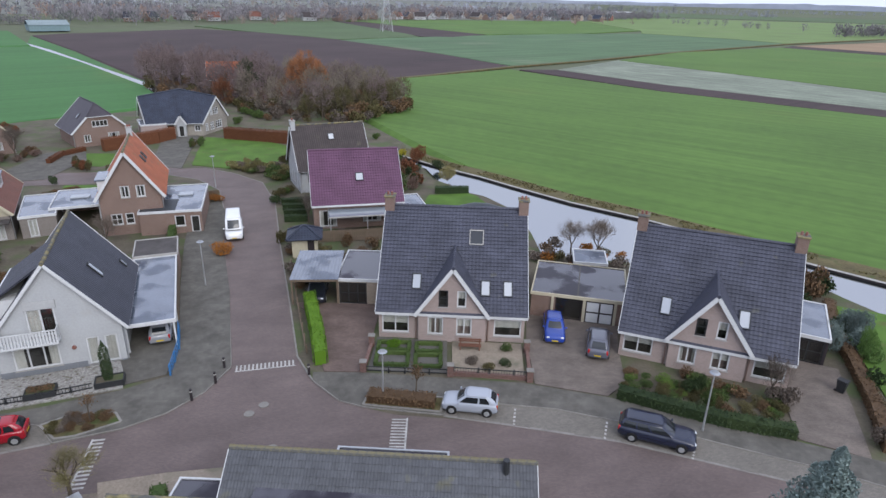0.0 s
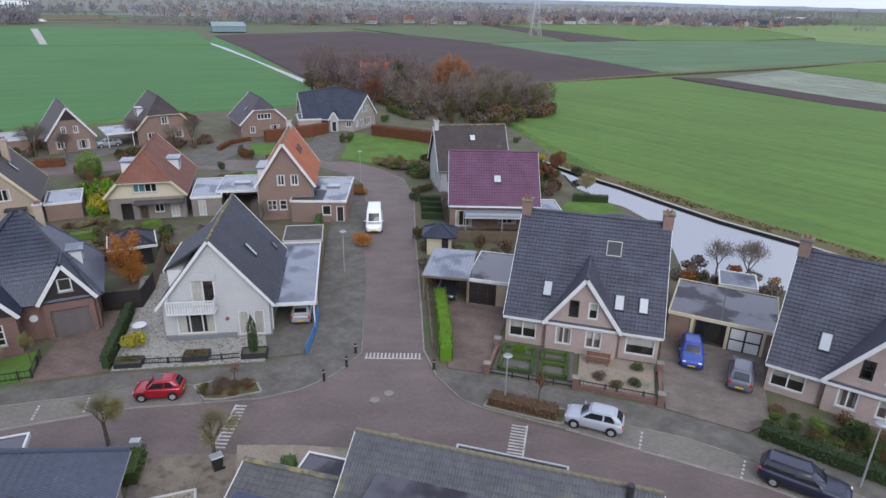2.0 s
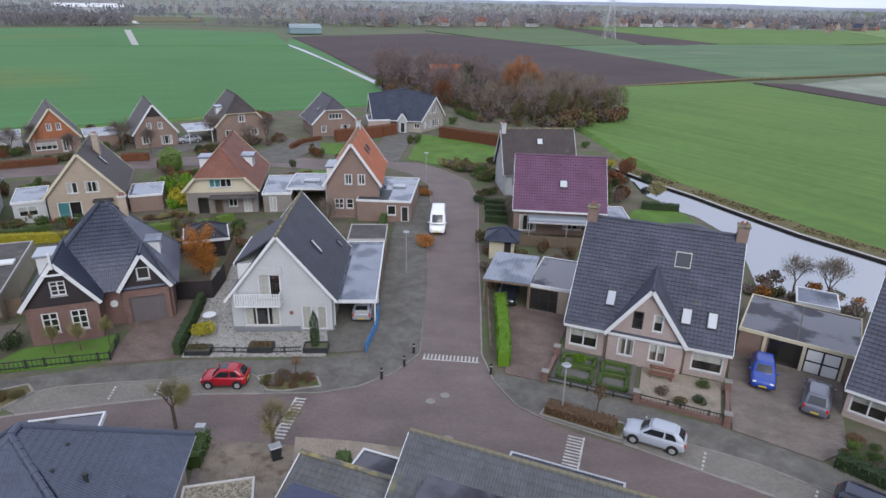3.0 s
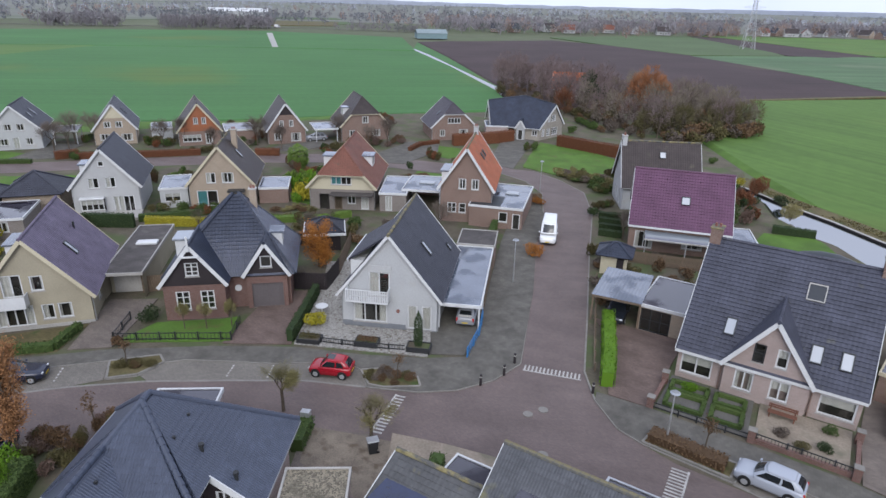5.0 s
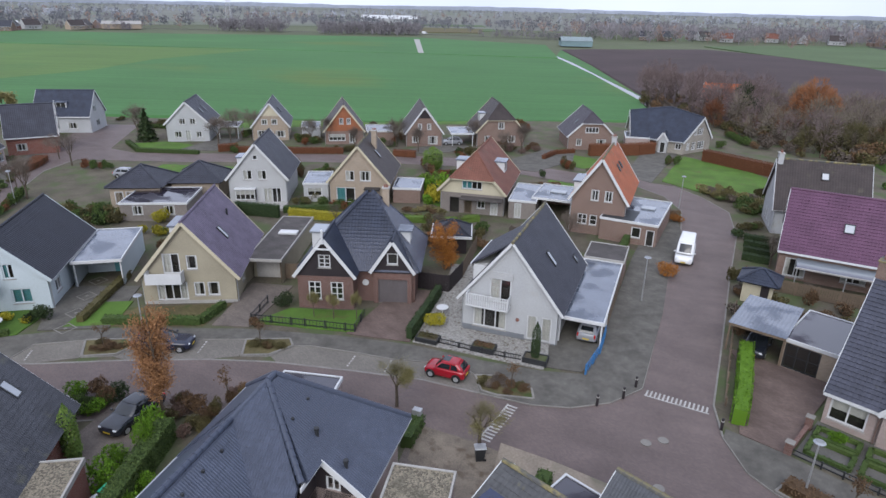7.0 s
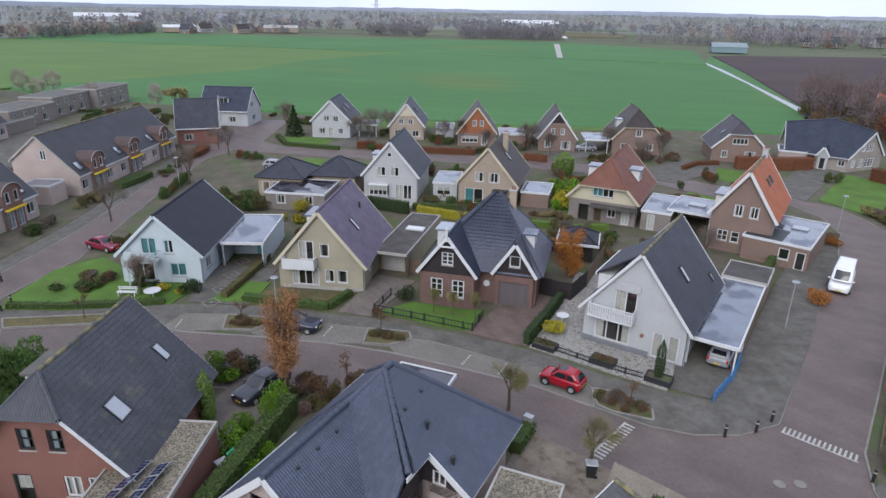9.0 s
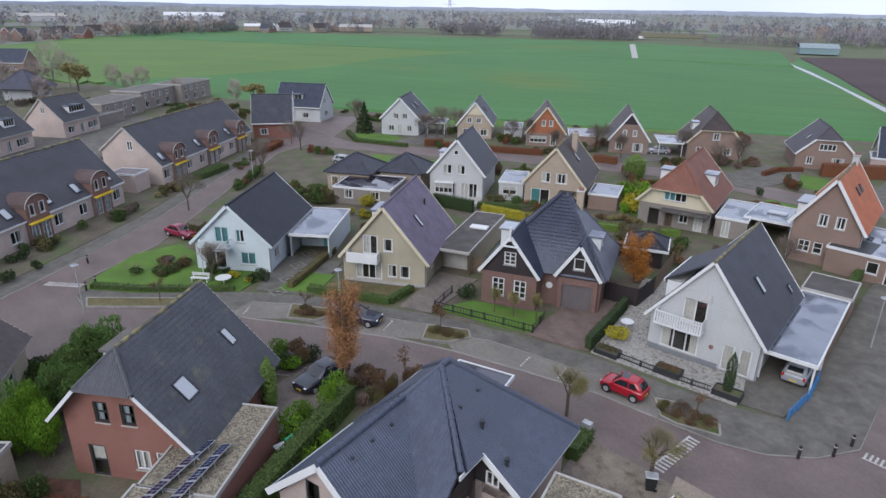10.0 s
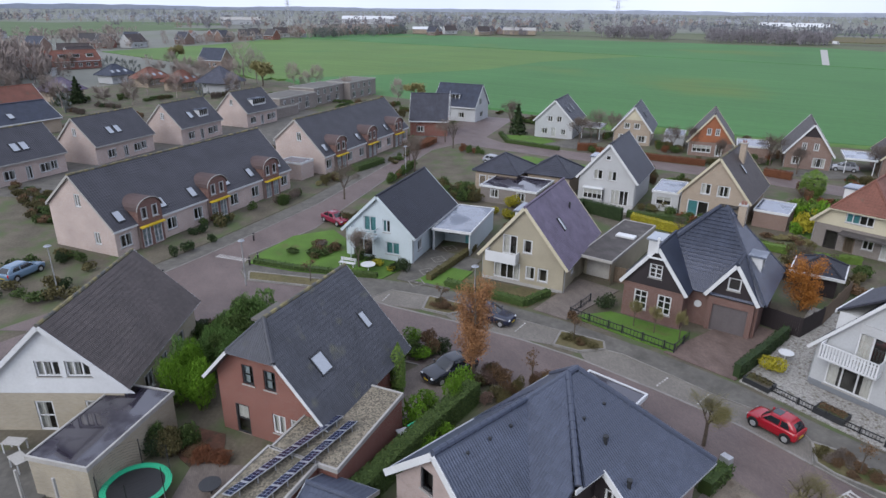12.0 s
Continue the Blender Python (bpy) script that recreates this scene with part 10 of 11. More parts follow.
fence([(-44.6, 24.9), (-40.6, 27.6), (-36.9, 30.0)], 0.8, M["dark_metal"], "low black metal fence along a lawn", 0.3, 0.03)
fence([(-36.9, 30.0), (-38.6, 32.6)], 0.8, M["dark_metal"], "low black metal fence beside a drive", 0.3, 0.03)
fence([(-44.6, 24.9), (-46.8, 28.0)], 0.8, M["dark_metal"], "low black metal fence beside the sandy drive", 0.3, 0.03)
fence([(-40.0, 39.6), (-36.6, 41.4), (-38.0, 45.0)], 1.8, M["wood_dark"], "dark wooden fence and gate beside a garage", 0.16, 0.15)
fence([(-38.0, 45.0), (-42.0, 52.0)], 1.8, M["wood_fence"], "weathered wooden fence between gardens", 0.18, 0.16)
fence([(-19.5, 38.0), (-20.3, 41.6), (-21.6, 44.9)], 0.95, M["blue_paint"], "blue painted metal fence beside the carport", 0.45, 0.05, 3)
fence([(-22.3, 46.4), (-25.9, 55.6), (-28.6, 62)], 1.8, M["wood_fence"], "weathered wooden fence along the street", 0.2, 0.17)
fence([(-10.4, 41.6), (-12.9, 49.6), (-15.6, 58.6)], 0.7, M["wood_fence"], "low dark fence along the street", 0.0, 0.1)
fence([(-15.8, 64.4), (-10.4, 65.4), (-5.0, 66.8)], 1.4, M["wood_fence"], "weathered timber fence before the plum-roofed house", 0.2, 0.17)
fence([(-12.6, 57.0), (-7.4, 58.4), (-2.8, 59.2)], 1.7, M["wood_fence"], "wooden garden fence behind the garage", 0.2, 0.17)
fence([(1.0, 39.0), (3.6, 38.8), (6.4, 38.6)], 0.75, M["dark_metal"], "low black railing on a brick edge", 0.2, 0.03)
fence([(-5.6, 39.2), (-2.6, 39.1), (0.7, 39.0)], 0.5, M["dark_metal"], "low black edging rail", 0.0, 0.03)
fence([(-30.6, 33.6), (-27.0, 34.9), (-24.2, 36.2)], 0.55, M["dark_metal"], "low dark fence before the gravel garden", 0.2, 0.03)
fence([(-45.5, 49.4), (-56, 43.6)], 1.5, M["wood_dark"], "dark fence between back gardens", 0.2, 0.18)
fence([(-50.5, 31.8), (-46.6, 35.6)], 1.7, M["wood_fence"], "rust-brown wooden fence by the garage", 0.2, 0.18)


def brick_pier(x, y, h=0.9, label="brown brick pier with pale cap"):
    e = thing("brick_pier", Matrix.Translation((x, y, 0)), label, "pier", "garden piers")
    part("shaft", box(-0.22, -0.22, 0, 0.22, 0.22, h), M["brick_dark"], e)
    part("cap", box(-0.27, -0.27, h, 0.27, 0.27, h + 0.07, bevel=0.02), M["kerb"], e)


for x, y in ((-5.7, 39.2), (0.75, 39.0), (6.55, 38.5), (6.8, 42.6), (-5.5, 43.0)):
    brick_pier(x, y)
for pts, lb in (([(0.95, 39.0), (6.35, 38.6)], "low brown brick garden wall"), ([(6.6, 38.7), (6.8, 42.4)], "low brown brick side wall"), ([(-5.65, 39.4), (-5.5, 42.8)], "low brown brick side wall")):
    a, b = Vector(pts[0]), Vector(pts[1])
    d = b - a
    e = thing("garden_wall", Matrix.Translation((a.x, a.y, 0)) @ Matrix.Rotation(math.atan2(d.y, d.x), 4, "Z"), lb, "garden wall")
    part("wall", box(0, -0.1, 0, d.length, 0.1, 0.3), M["brick_dark"], e)
    part("coping", box(0, -0.13, 0.3, d.length, 0.13, 0.36), M["brick_dark"], e)


def planter(x, y, a, w, d, h, mat, plant, label):
    e = thing("planter", pose(x, y, 0.03, 0, 0, a), label, "planter")
    bm = bmesh.new()
    for q in ((-w / 2, -d / 2, w / 2, -d / 2 + 0.08), (-w / 2, d / 2 - 0.08, w / 2, d / 2), (-w / 2, -d / 2 + 0.08, -w / 2 + 0.08, d / 2 - 0.08), (w / 2 - 0.08, -d / 2 + 0.08, w / 2, d / 2 - 0.08)):
        add_box(bm, q[0], q[1], 0, q[2], q[3], h)
    part("box", bm, mat, e)
    part("earth", box(-w / 2 + 0.08, -d / 2 + 0.08, 0, w / 2 - 0.08, d / 2 - 0.08, h - 0.08), M["soil"], e)
    if plant:
        bm = bmesh.new()
        for i in range(4):
            cloud(bm, (-w * 0.3 + w * 0.2 * i, 0, h + 0.12), (w * 0.17, d * 0.38, 0.24), 110, 0.09, seed=i)
        part("plant", bm, LEAF[plant], e)


planter(-27.3, 35.4, 22, 1.9, 1.2, 0.45, M["dark_metal"], "brown", "dark planter with brown winter plants")
planter(-23.3, 36.9, 22, 1.9, 1.1, 0.5, M["dark_metal"], "", "dark planter with a columnar conifer")
planter(-31.5, 33.3, 22, 1.9, 1.1, 0.45, M["dark_metal"], "olive", "dark planter at the garden's edge")


def bench(x, y, a, mat, label):
    e = thing("bench", pose(x, y, 0.03, 0, 0, a), label, "bench")
    for i in range(3):
        part("seat_slat", box(-0.9, -0.25 + 0.16 * i, 0.42, 0.9, -0.12 + 0.16 * i, 0.46), mat, e)
    for i in range(2):
        part("back_slat", box(-0.9, 0.27, 0.58 + 0.16 * i, 0.9, 0.3, 0.7 + 0.16 * i), mat, e)
    for s in (-0.75, 0.75):
        part("leg", box(s - 0.04, -0.22, 0, s + 0.04, -0.14, 0.42), mat, e)
        part("leg", box(s - 0.04, 0.2, 0, s + 0.04, 0.27, 0.9), mat, e)


bench(2.3, 42.6, -2, M["wood_red"], "reddish wooden garden bench on gravel")
bench(-59.9, 7.3, 55, M["white"], "white garden bench on the lawn")


def garden_table(x, y, r, mat, label):
    e = thing("garden_table", Matrix.Translation((x, y, 0.03)), label, "table")
    part("tabletop", tube([(0, 0, 0.7), (0, 0, 0.75)], r, n=16), mat, e)
    part("stem", tube([(0, 0, 0.02), (0, 0, 0.7)], 0.05, n=8), mat, e)
    part("foot", tube([(0, 0, 0), (0, 0, 0.04)], r * 0.5, n=12), mat, e)


garden_table(-58.3, 9.2, 0.75, M["white"], "round white garden table on the lawn")
garden_table(-33.9, 37.6, 0.55, M["white"], "round white table on gravel")
garden_table(-29.6, -3.4, 0.6, M["dark_metal"], "dark round fire table on the patio")
garden_table(-33.2, 18.6, 0.5, M["brick_red"], "round brick-red planter stand by the road")


def trampoline(x, y, r=1.75):
    e = thing("trampoline", Matrix.Translation((x, y, 0)), "round trampoline with green edge pad and black mat", "trampoline")
    bm = bmesh.new()
    n = 28
    ro = [[bm.verts.new((q * math.cos(2 * math.pi * i / n), q * math.sin(2 * math.pi * i / n), z)) for i in range(n)] for q, z in ((r, 0.8), (r + 0.05, 0.86), (r - 0.28, 0.88), (r - 0.3, 0.8))]
    for k in range(4):
        for i in range(n):
            bm.faces.new((ro[k][i], ro[k][(i + 1) % n], ro[(k + 1) % 4][(i + 1) % n], ro[(k + 1) % 4][i]))
    part("edge_pad", bm, M["pad_green"], e)
    part("mat", tube([(0, 0, 0.8), (0, 0, 0.81)], r - 0.3, n=n), M["black"], e)
    for i in range(6):
        a = 2 * math.pi * i / 6
        part("leg", tube([(r * math.cos(a), r * math.sin(a), 0), (r * math.cos(a), r * math.sin(a), 0.8)], 0.03, n=6), M["steel"], e)
        part("net_pole", tube([((r + 0.06) * math.cos(a), (r + 0.06) * math.sin(a), 0.8), ((r + 0.06) * math.cos(a), (r + 0.06) * math.sin(a), 2.5)], 0.025, n=6), M["black"], e)
    bm = bmesh.new()
    for k in range(9):
        z = 1.0 + 0.18 * k
        for i in range(n):
            a, b = 2 * math.pi * i / n, 2 * math.pi * (i + 1) / n
            add_tube(bm, [((r + 0.02) * math.cos(a), (r + 0.02) * math.sin(a), z), ((r + 0.02) * math.cos(b), (r + 0.02) * math.sin(b), z)], 0.006, n=3, cap=False)
    part("net", bm, M["black"], e)


M["pad_green"] = surface("green_pad", (0.02, 0.33, 0.17), 0.5, 0.9, 1.1)
trampoline(-30.3, -7.2)


def solar_row(ax, ay, bx, by, n, z, label):
    """A tilted row of panels on a flat roof."""
    a, b = Vector((ax, ay, 0)), Vector((bx, by, 0))
    d = b - a
    e = thing("solar_panels", Matrix.Translation((ax, ay, z)) @ Matrix.Rotation(math.atan2(d.y, d.x), 4, "Z"), label, "solar panels", "solar panel rows")
    L = d.length / n
    for i in range(n):
        m = Matrix.Translation((L * (i + 0.5), 0, 0.3)) @ Matrix.Rotation(radians(-20), 4, "X")
        bm = bmesh.new()
        add_box(bm, -L / 2 + 0.02, -0.36, -0.02, L / 2 - 0.02, 0.36, 0.02, m=m)
        pn = part("panel", bm, M["steel"], e)
        for cx in range(4):
            for cy in range(2):
                bm = bmesh.new()
                w, h = (L - 0.12) / 4, 0.33
                add_box(bm, -L / 2 + 0.06 + cx * w + 0.015, -0.33 + cy * h + 0.015, 0.02, -L / 2 + 0.06 + (cx + 1) * w - 0.015, -0.33 + (cy + 1) * h - 0.015, 0.028, m=m)
                part("cell", bm, M["panel"], pn)
        for s in (-0.3, 0.3):
            part("leg", box(L * (i + 0.5) - 0.02, s - 0.02, 0, L * (i + 0.5) + 0.02, s + 0.02, 0.28 - s * 0.36), M["steel"], e)


solar_row(-25.9, -2.1, -30.9, 3.8, 7, 2.72, "slanted row of dark solar panels on a gravel roof")
solar_row(-25.3, -0.5, -30.2, 4.5, 7, 2.72, "slanted row of dark solar panels on a gravel roof")


def wheelie_bin(x, y, a, body, lid):
    e = thing("wheelie_bin", pose(x, y, 0.03, 0, 0, a), "plastic wheelie bin with coloured lid", "bin", "wheelie bins")
    part("bin_body", loft([[(-0.22, -0.25, 0.05), (0.22, -0.25, 0.05), (0.22, 0.2, 0.05), (-0.22, 0.2, 0.05)], [(-0.28, -0.32, 0.95), (0.28, -0.32, 0.95), (0.28, 0.32, 0.95), (-0.28, 0.32, 0.95)]]), body, e)
    part("lid", box(-0.3, -0.36, 0.95, 0.3, 0.36, 1.03, bevel=0.03), lid, e)
    for s in (-0.2, 0.2):
        part("wheel", tube([(s - 0.03, 0.28, 0.1), (s + 0.03, 0.28, 0.1)], 0.1, n=10), M["tyre"], e)


for x, y, l in ((-31.6, 8.3, "pad_green"), (-31.2, 7.5, "steel"), (-27.0, 4.3, "pad_green"), (-19.2, 25.2, "steel"), (29.0, 38.0, "black")):
    wheelie_bin(x, y, random.uniform(-60, 60), M["dark_metal"], M[l])
# letter box by the hipped house
e = thing("letter_box", pose(-24.3, 24.9, 0.03, 0, 0, 20), "grey letter box with slanted lid on a post", "letter box")
part("post", box(-0.06, -0.06, 0, 0.06, 0.06, 0.9), M["dark_metal"], e)
part("box", box(-0.3, -0.22, 0.9, 0.3, 0.22, 1.3, bevel=0.02), M["steel"], e)
# summer house behind the carport
e = thing("summer_house", placed(-14.7, 61.4, 10), "small cream summer house with dark hipped roof", "summer house")
part("wall", box(-1.3, -1.1, 0, 1.3, 1.1, 2.1), M["cream"], e)
part("door", box(0.3, -1.16, 0, 1.0, -1.1, 1.9), M["wood_dark"], e)
hip_roof(e, -1.8, -1.6, 1.8, 1.6, 2.1, 3.1, M["tile_black"])
# blue pool cover
e = thing("paddling_pool", Matrix.Translation((-5.6, 58.2, 0)), "round blue paddling pool behind the garage", "pool")
part("rim", tube([(0, 0, 0), (0, 0, 0.6)], 1.5, n=20), M["blue_paint"], e)
# manhole covers and patches in the road
for i, (x, y) in enumerate(((-11.9, 34.9), (-12.6, 33.9), (-10.2, 30.6))):
    tagged(part("manhole_cover", tube([(x, y, -0.02), (x, y, 0.052)], 0.34, n=16), M["kerb"]), "round pale manhole cover in the road", "manhole cover")
# stacked logs behind the black-gabled house
e = thing("log_pile", placed(-48.6, 50.4, 35), "low heap of cut branches in a garden", "log pile")
bm = bmesh.new()
for i in range(60):
    x, y, z = random.uniform(-2.4, 2.4), random.uniform(-0.8, 0.8), random.uniform(0.05, 0.6)
    a = random.gauss(0, 0.3)
    add_tube(bm, [(x - math.cos(a), y - math.sin(a), z), (x + math.cos(a), y + math.sin(a), z + random.gauss(0, 0.08))], 0.045, n=5)
tagged(part("logs", bm, M["wood_fence"], e), kind="stuff")
# covered boat on the lawn by the water
e = thing("covered_boat", placed(4.8, 75.3, -4), "boat under a dark rounded tarpaulin by the water", "boat")
part("tarpaulin", smooth(loft([[(x, w * math.cos(k * math.pi / 8), 0.05 + h * math.sin(k * math.pi / 8)) for k in range(9)] for x, w, h in ((-3.4, 0.5, 0.5), (-2.8, 1.3, 1.2), (-1.0, 1.7, 1.6), (0.8, 1.8, 1.6), (2.4, 1.4, 1.2), (3.3, 0.5, 0.7))])), M["tarp"], e)
part("keel_block", box(-1.5, -0.2, 0.0, -1.1, 0.2, 0.3), M["wood_fence"], e)
for x, y, a in ((-36.0, -14.9, 70), (-34.3, -14.1, 40)):
    e = thing("garden_table", pose(x, y, 0.1, 0, 0, a), "oblong white plastic garden table on paving", "table")
    part("tabletop", box(-0.62, -0.36, 0.68, 0.62, 0.36, 0.72, bevel=0.01), M["concrete"], e)
    for sx in (-0.52, 0.52):
        for sy in (-0.3, 0.3):
            part("leg", box(sx - 0.03, sy - 0.03, 0, sx + 0.03, sy + 0.03, 0.68), M["white"], e)


# ---- the wood, the distance ----
def joined_trees(name, kind, spots, label, height=9.0, leaves=420, s=0.32, bark=None):
    """Many trees as one body: trunks with limbs, crowns of twigs."""
    tr, lv = bmesh.new(), bmesh.new()
    for x, y, h in spots:
        k = h / height
        base = Vector((x, y, 0))
        add_tube(tr, [base, base + Vector((random.gauss(0, 0.2), random.gauss(0, 0.2), h * 0.5))], 0.16 * k, 0.09 * k, 5, cap=False)
        for i in range(9):
            a, t = random.uniform(0, 6.28), random.uniform(0.25, 0.6)
            q = base + Vector((0, 0, h * t))
            e = q + Vector((math.cos(a) * h * 0.2, math.sin(a) * h * 0.2, h * random.uniform(0.2, 0.4)))
            add_tube(tr, [q, q.lerp(e, 0.5) + Vector((0, 0, h * 0.03)), e], 0.06 * k, 0.02 * k, 3, cap=False)
        sd = random.random() * 50
        n = int(leaves * k)
        for _ in range(n):
            d = Vector((random.gauss(0, 1), random.gauss(0, 1), random.gauss(0, 1))).normalized()
            r = random.uniform(0.2, 1.0) ** 0.5
            p = base + Vector((d.x * h * 0.27 * r, d.y * h * 0.27 * r, h * (0.6 + 0.38 * d.z * r)))
            if noise.noise(p * 0.6 + Vector((sd, 0, 0))) < -0.15:
                continue
            v = (d + Vector((0, 0, 0.7)) + Vector((random.gauss(0, 0.4), random.gauss(0, 0.4), random.gauss(0, 0.4)))).normalized() * s * random.uniform(2.5, 5)
            w = v.orthogonal().normalized() * s * 0.16
            lv.faces.new([lv.verts.new(q) for q in (p - w, p + w, p + v)])
    ob = part(name, tr, bark or M["bark"])
    tagged(ob, label, "trees", kind="stuff")
    c = part(name + "_crowns", lv, LEAF[kind])
    tagged(c, label + ", crowns", "trees", kind="stuff")


def scatter(poly, n, h):
    xs, ys = [p[0] for p in poly], [p[1] for p in poly]
    out = []
    while len(out) < n:
        x, y = random.uniform(min(xs), max(xs)), random.uniform(min(ys), max(ys))
        if in_poly(poly, x, y):
            out.append((x, y, random.uniform(*h)))
    return out


WOOD = [(-96, 198), (-84, 178), (-66, 158), (-48, 146), (-36, 132), (-24, 134), (-20, 144), (-11, 154), (-11, 164), (-24, 178), (-50, 192), (-80, 204)]
WOOD_WEST = [(-96, 198), (-84, 178), (-66, 158), (-48, 148), (-44, 178), (-52, 191), (-80, 204)]
WOOD_EAST = [(-48, 146), (-36, 132), (-24, 134), (-20, 144), (-11, 154), (-11, 164), (-24, 178), (-46, 190)]
LEAF["woodbrown"] = leaf_mat("purple_brown_winter_wood", (0.095, 0.07, 0.068), (0.165, 0.124, 0.12))
LEAF["woodgrey"] = leaf_mat("grey_olive_winter_wood", (0.085, 0.072, 0.055), (0.15, 0.126, 0.095))
LEAF["rust"] = leaf_mat("rust_orange_leaves", (0.15, 0.062, 0.028), (0.25, 0.11, 0.05))
joined_trees("wood_brown", "woodbrown", scatter(WOOD_WEST, 62, (7, 12)) + scatter(WOOD_EAST, 18, (6, 10)), "bare purple-brown winter wood behind the village", leaves=620, s=0.27)
joined_trees("wood_grey", "woodgrey", scatter(WOOD_EAST, 52, (5, 10)), "bare grey-olive trees of the wood", leaves=560, s=0.27)
joined_trees("wood_orange", "rust", [(-36, 164, 12.5), (-33, 162, 10), (-39, 167, 10)], "tree with rust-orange autumn leaves in the wood", leaves=1500)
joined_trees("wood_copper", "beech", scatter(WOOD_WEST, 5, (5, 8)) + scatter(WOOD_EAST, 4, (4, 7)), "trees with copper autumn leaves in the wood", leaves=700)
joined_trees("wood_olive", "olive", scatter([(-30, 136), (-28, 146), (-18, 158), (-10, 160), (-12, 152), (-20, 140)], 26, (4, 7)), "olive-brown scrub at the wood's edge", leaves=600)
joined_trees("wood_evergreen", "dark", [(-54, 172, 9), (-52, 170, 7), (-50, 173, 6)], "dark evergreens in the wood", leaves=1500)
for kd in ("olive", "brown", "twig"):
    bm = bmesh.new()
    for x, y, h in scatter(WOOD, 70, (1.0, 2.6)) + scatter([(-26, 130), (-22, 143), (-12, 157), (-9, 152), (-20, 130)], 14, (1.5, 3.2)):
        n0 = len(bm.verts)
        bm.from_mesh(shrub_mesh(kd, random.randrange(3))[0])
        m = Matrix.Translation((x, y, 0)) @ Matrix.Rotation(random.uniform(0, 6.28), 4, "Z") @ Matrix.Diagonal((h * 0.8, h * 0.8, h, 1))
        bm.verts.ensure_lookup_table()
        for v in bm.verts[n0:]:
            v.co = m @ v.co
    tagged(part("wood_scrub", bm, LEAF[kd]), "scrub under the trees of the wood", "scrub", kind="stuff")
# tree belts and villages in the distance
# distance haze is put into these leaf colours: paler, greyer, less contrast
LEAF["far"] = leaf_mat("hazed_brown_village_trees", (0.2, 0.168, 0.15), (0.28, 0.235, 0.21))
LEAF["farmid"] = leaf_mat("hazed_village_woods", (0.15, 0.14, 0.15), (0.2, 0.188, 0.2))
LEAF["fargreen"] = leaf_mat("hazed_far_evergreens", (0.11, 0.12, 0.115), (0.15, 0.16, 0.15))
LEAF["farhaze"] = leaf_mat("hazed_bare_woods", (0.26, 0.275, 0.31), (0.31, 0.325, 0.36))
LEAF["farhazedark"] = leaf_mat("hazed_dark_woods", (0.12, 0.125, 0.14), (0.16, 0.165, 0.18))
LEAF["farrust"] = leaf_mat("hazed_rusty_woods", (0.22, 0.165, 0.145), (0.27, 0.2, 0.17))


def far_woods(name, kind, spots, label, s=1.0, n=40):
    """Far bare trees, joined: each a soft crown of upright twig sprays over a short trunk."""
    vs, fs = [], []
    for x, y, h in spots:
        base = Vector((x, y, -0.5))
        wide = random.uniform(0.34, 0.52)
        tilt = random.uniform(0.42, 0.56)
        for _ in range(n):
            a, r, z = random.uniform(0, 6.28), random.random() ** 0.55, random.uniform(-1, 1)
            k = math.sqrt(max(0.05, 1 - z * z * 0.9))
            p = base + Vector((math.cos(a) * r * k * h * wide, math.sin(a) * r * k * h * wide, h * (tilt + 0.36 * z)))
            v = Vector((math.cos(a) * 0.45 * r + random.gauss(0, 0.25), math.sin(a) * 0.45 * r + random.gauss(0, 0.25), 1)).normalized() * h * random.uniform(0.1, 0.24)
            a2 = random.uniform(0, 6.28)
            w = Vector((math.cos(a2), math.sin(a2), 0)) * h * random.uniform(0.02, 0.045) * s
            i = len(vs)
            vs += [p - w * 0.5, p + w * 0.5, p + v * 0.6 + w * 1.2, p + v, p + v * 0.6 - w * 1.2]
            fs.append((i, i + 1, i + 2, i + 3, i + 4))
        i = len(vs)
        vs += [base + Vector((c * 0.25, d * 0.25, z)) for z in (0, h * 0.5) for c, d in ((1, 0), (-0.5, 0.8), (-0.5, -0.8))]
        fs += [(i, i + 1, i + 4, i + 3), (i + 1, i + 2, i + 5, i + 4), (i + 2, i, i + 3, i + 5)]
    me = bpy.data.meshes.new(name)
    me.from_pydata(vs, [], fs)
    me.materials.append(LEAF[kind])
    tagged(new(name, me), label, "trees", kind="stuff")


def belt(a, b, n, width, h):
    a, b = Vector(a), Vector(b)
    d = (b - a)
    q = Vector((-d.y, d.x)).normalized()
    out = []
    for _ in range(n):
        p = a.lerp(b, random.random()) + q * random.gauss(0, width / 2)
        out.append((p.x, p.y, random.uniform(*h)))
    return out


far_woods("belt_behind_wheat", "farmid", belt((-660, 170), (-600, 240), 30, 14, (5, 8)) + belt((-560, 300), (-520, 345), 50, 14, (8, 12)) + belt((-490, 360), (-425, 432), 110, 18, (8, 12)) + belt((-390, 476), (-320, 500), 40, 12, (4, 7)), "belt of bare trees beyond the wheat field", 0.9, 60)
far_woods("belt_north", "farmid", belt((-340, 540), (-90, 740), 230, 50, (8, 15)) + belt((-60, 820), (230, 930), 200, 40, (9, 15)), "bare trees of the far village", 0.9, 60)
far_woods("belt_north_rusty", "farrust", belt((-320, 530), (100, 860), 40, 60, (8, 14)), "rusty autumn trees of the far village", 0.9, 60)
far_woods("belt_east", "farmid", belt((230, 940), (300, 1010), 60, 30, (7, 12)) + belt((338, 572), (430, 610), 46, 10, (8, 12)), "clumps of bare trees across the meadows", 0.9, 60)
far_woods("belt_east_far", "farhaze", belt((420, 1500), (700, 1500), 60, 20, (6, 10)) + belt((700, 1800), (1500, 1750), 120, 30, (6, 10)) + belt((560, 1300), (640, 1290), 24, 10, (6, 9)), "distant hedgerows across the meadows", 1.3, 30)
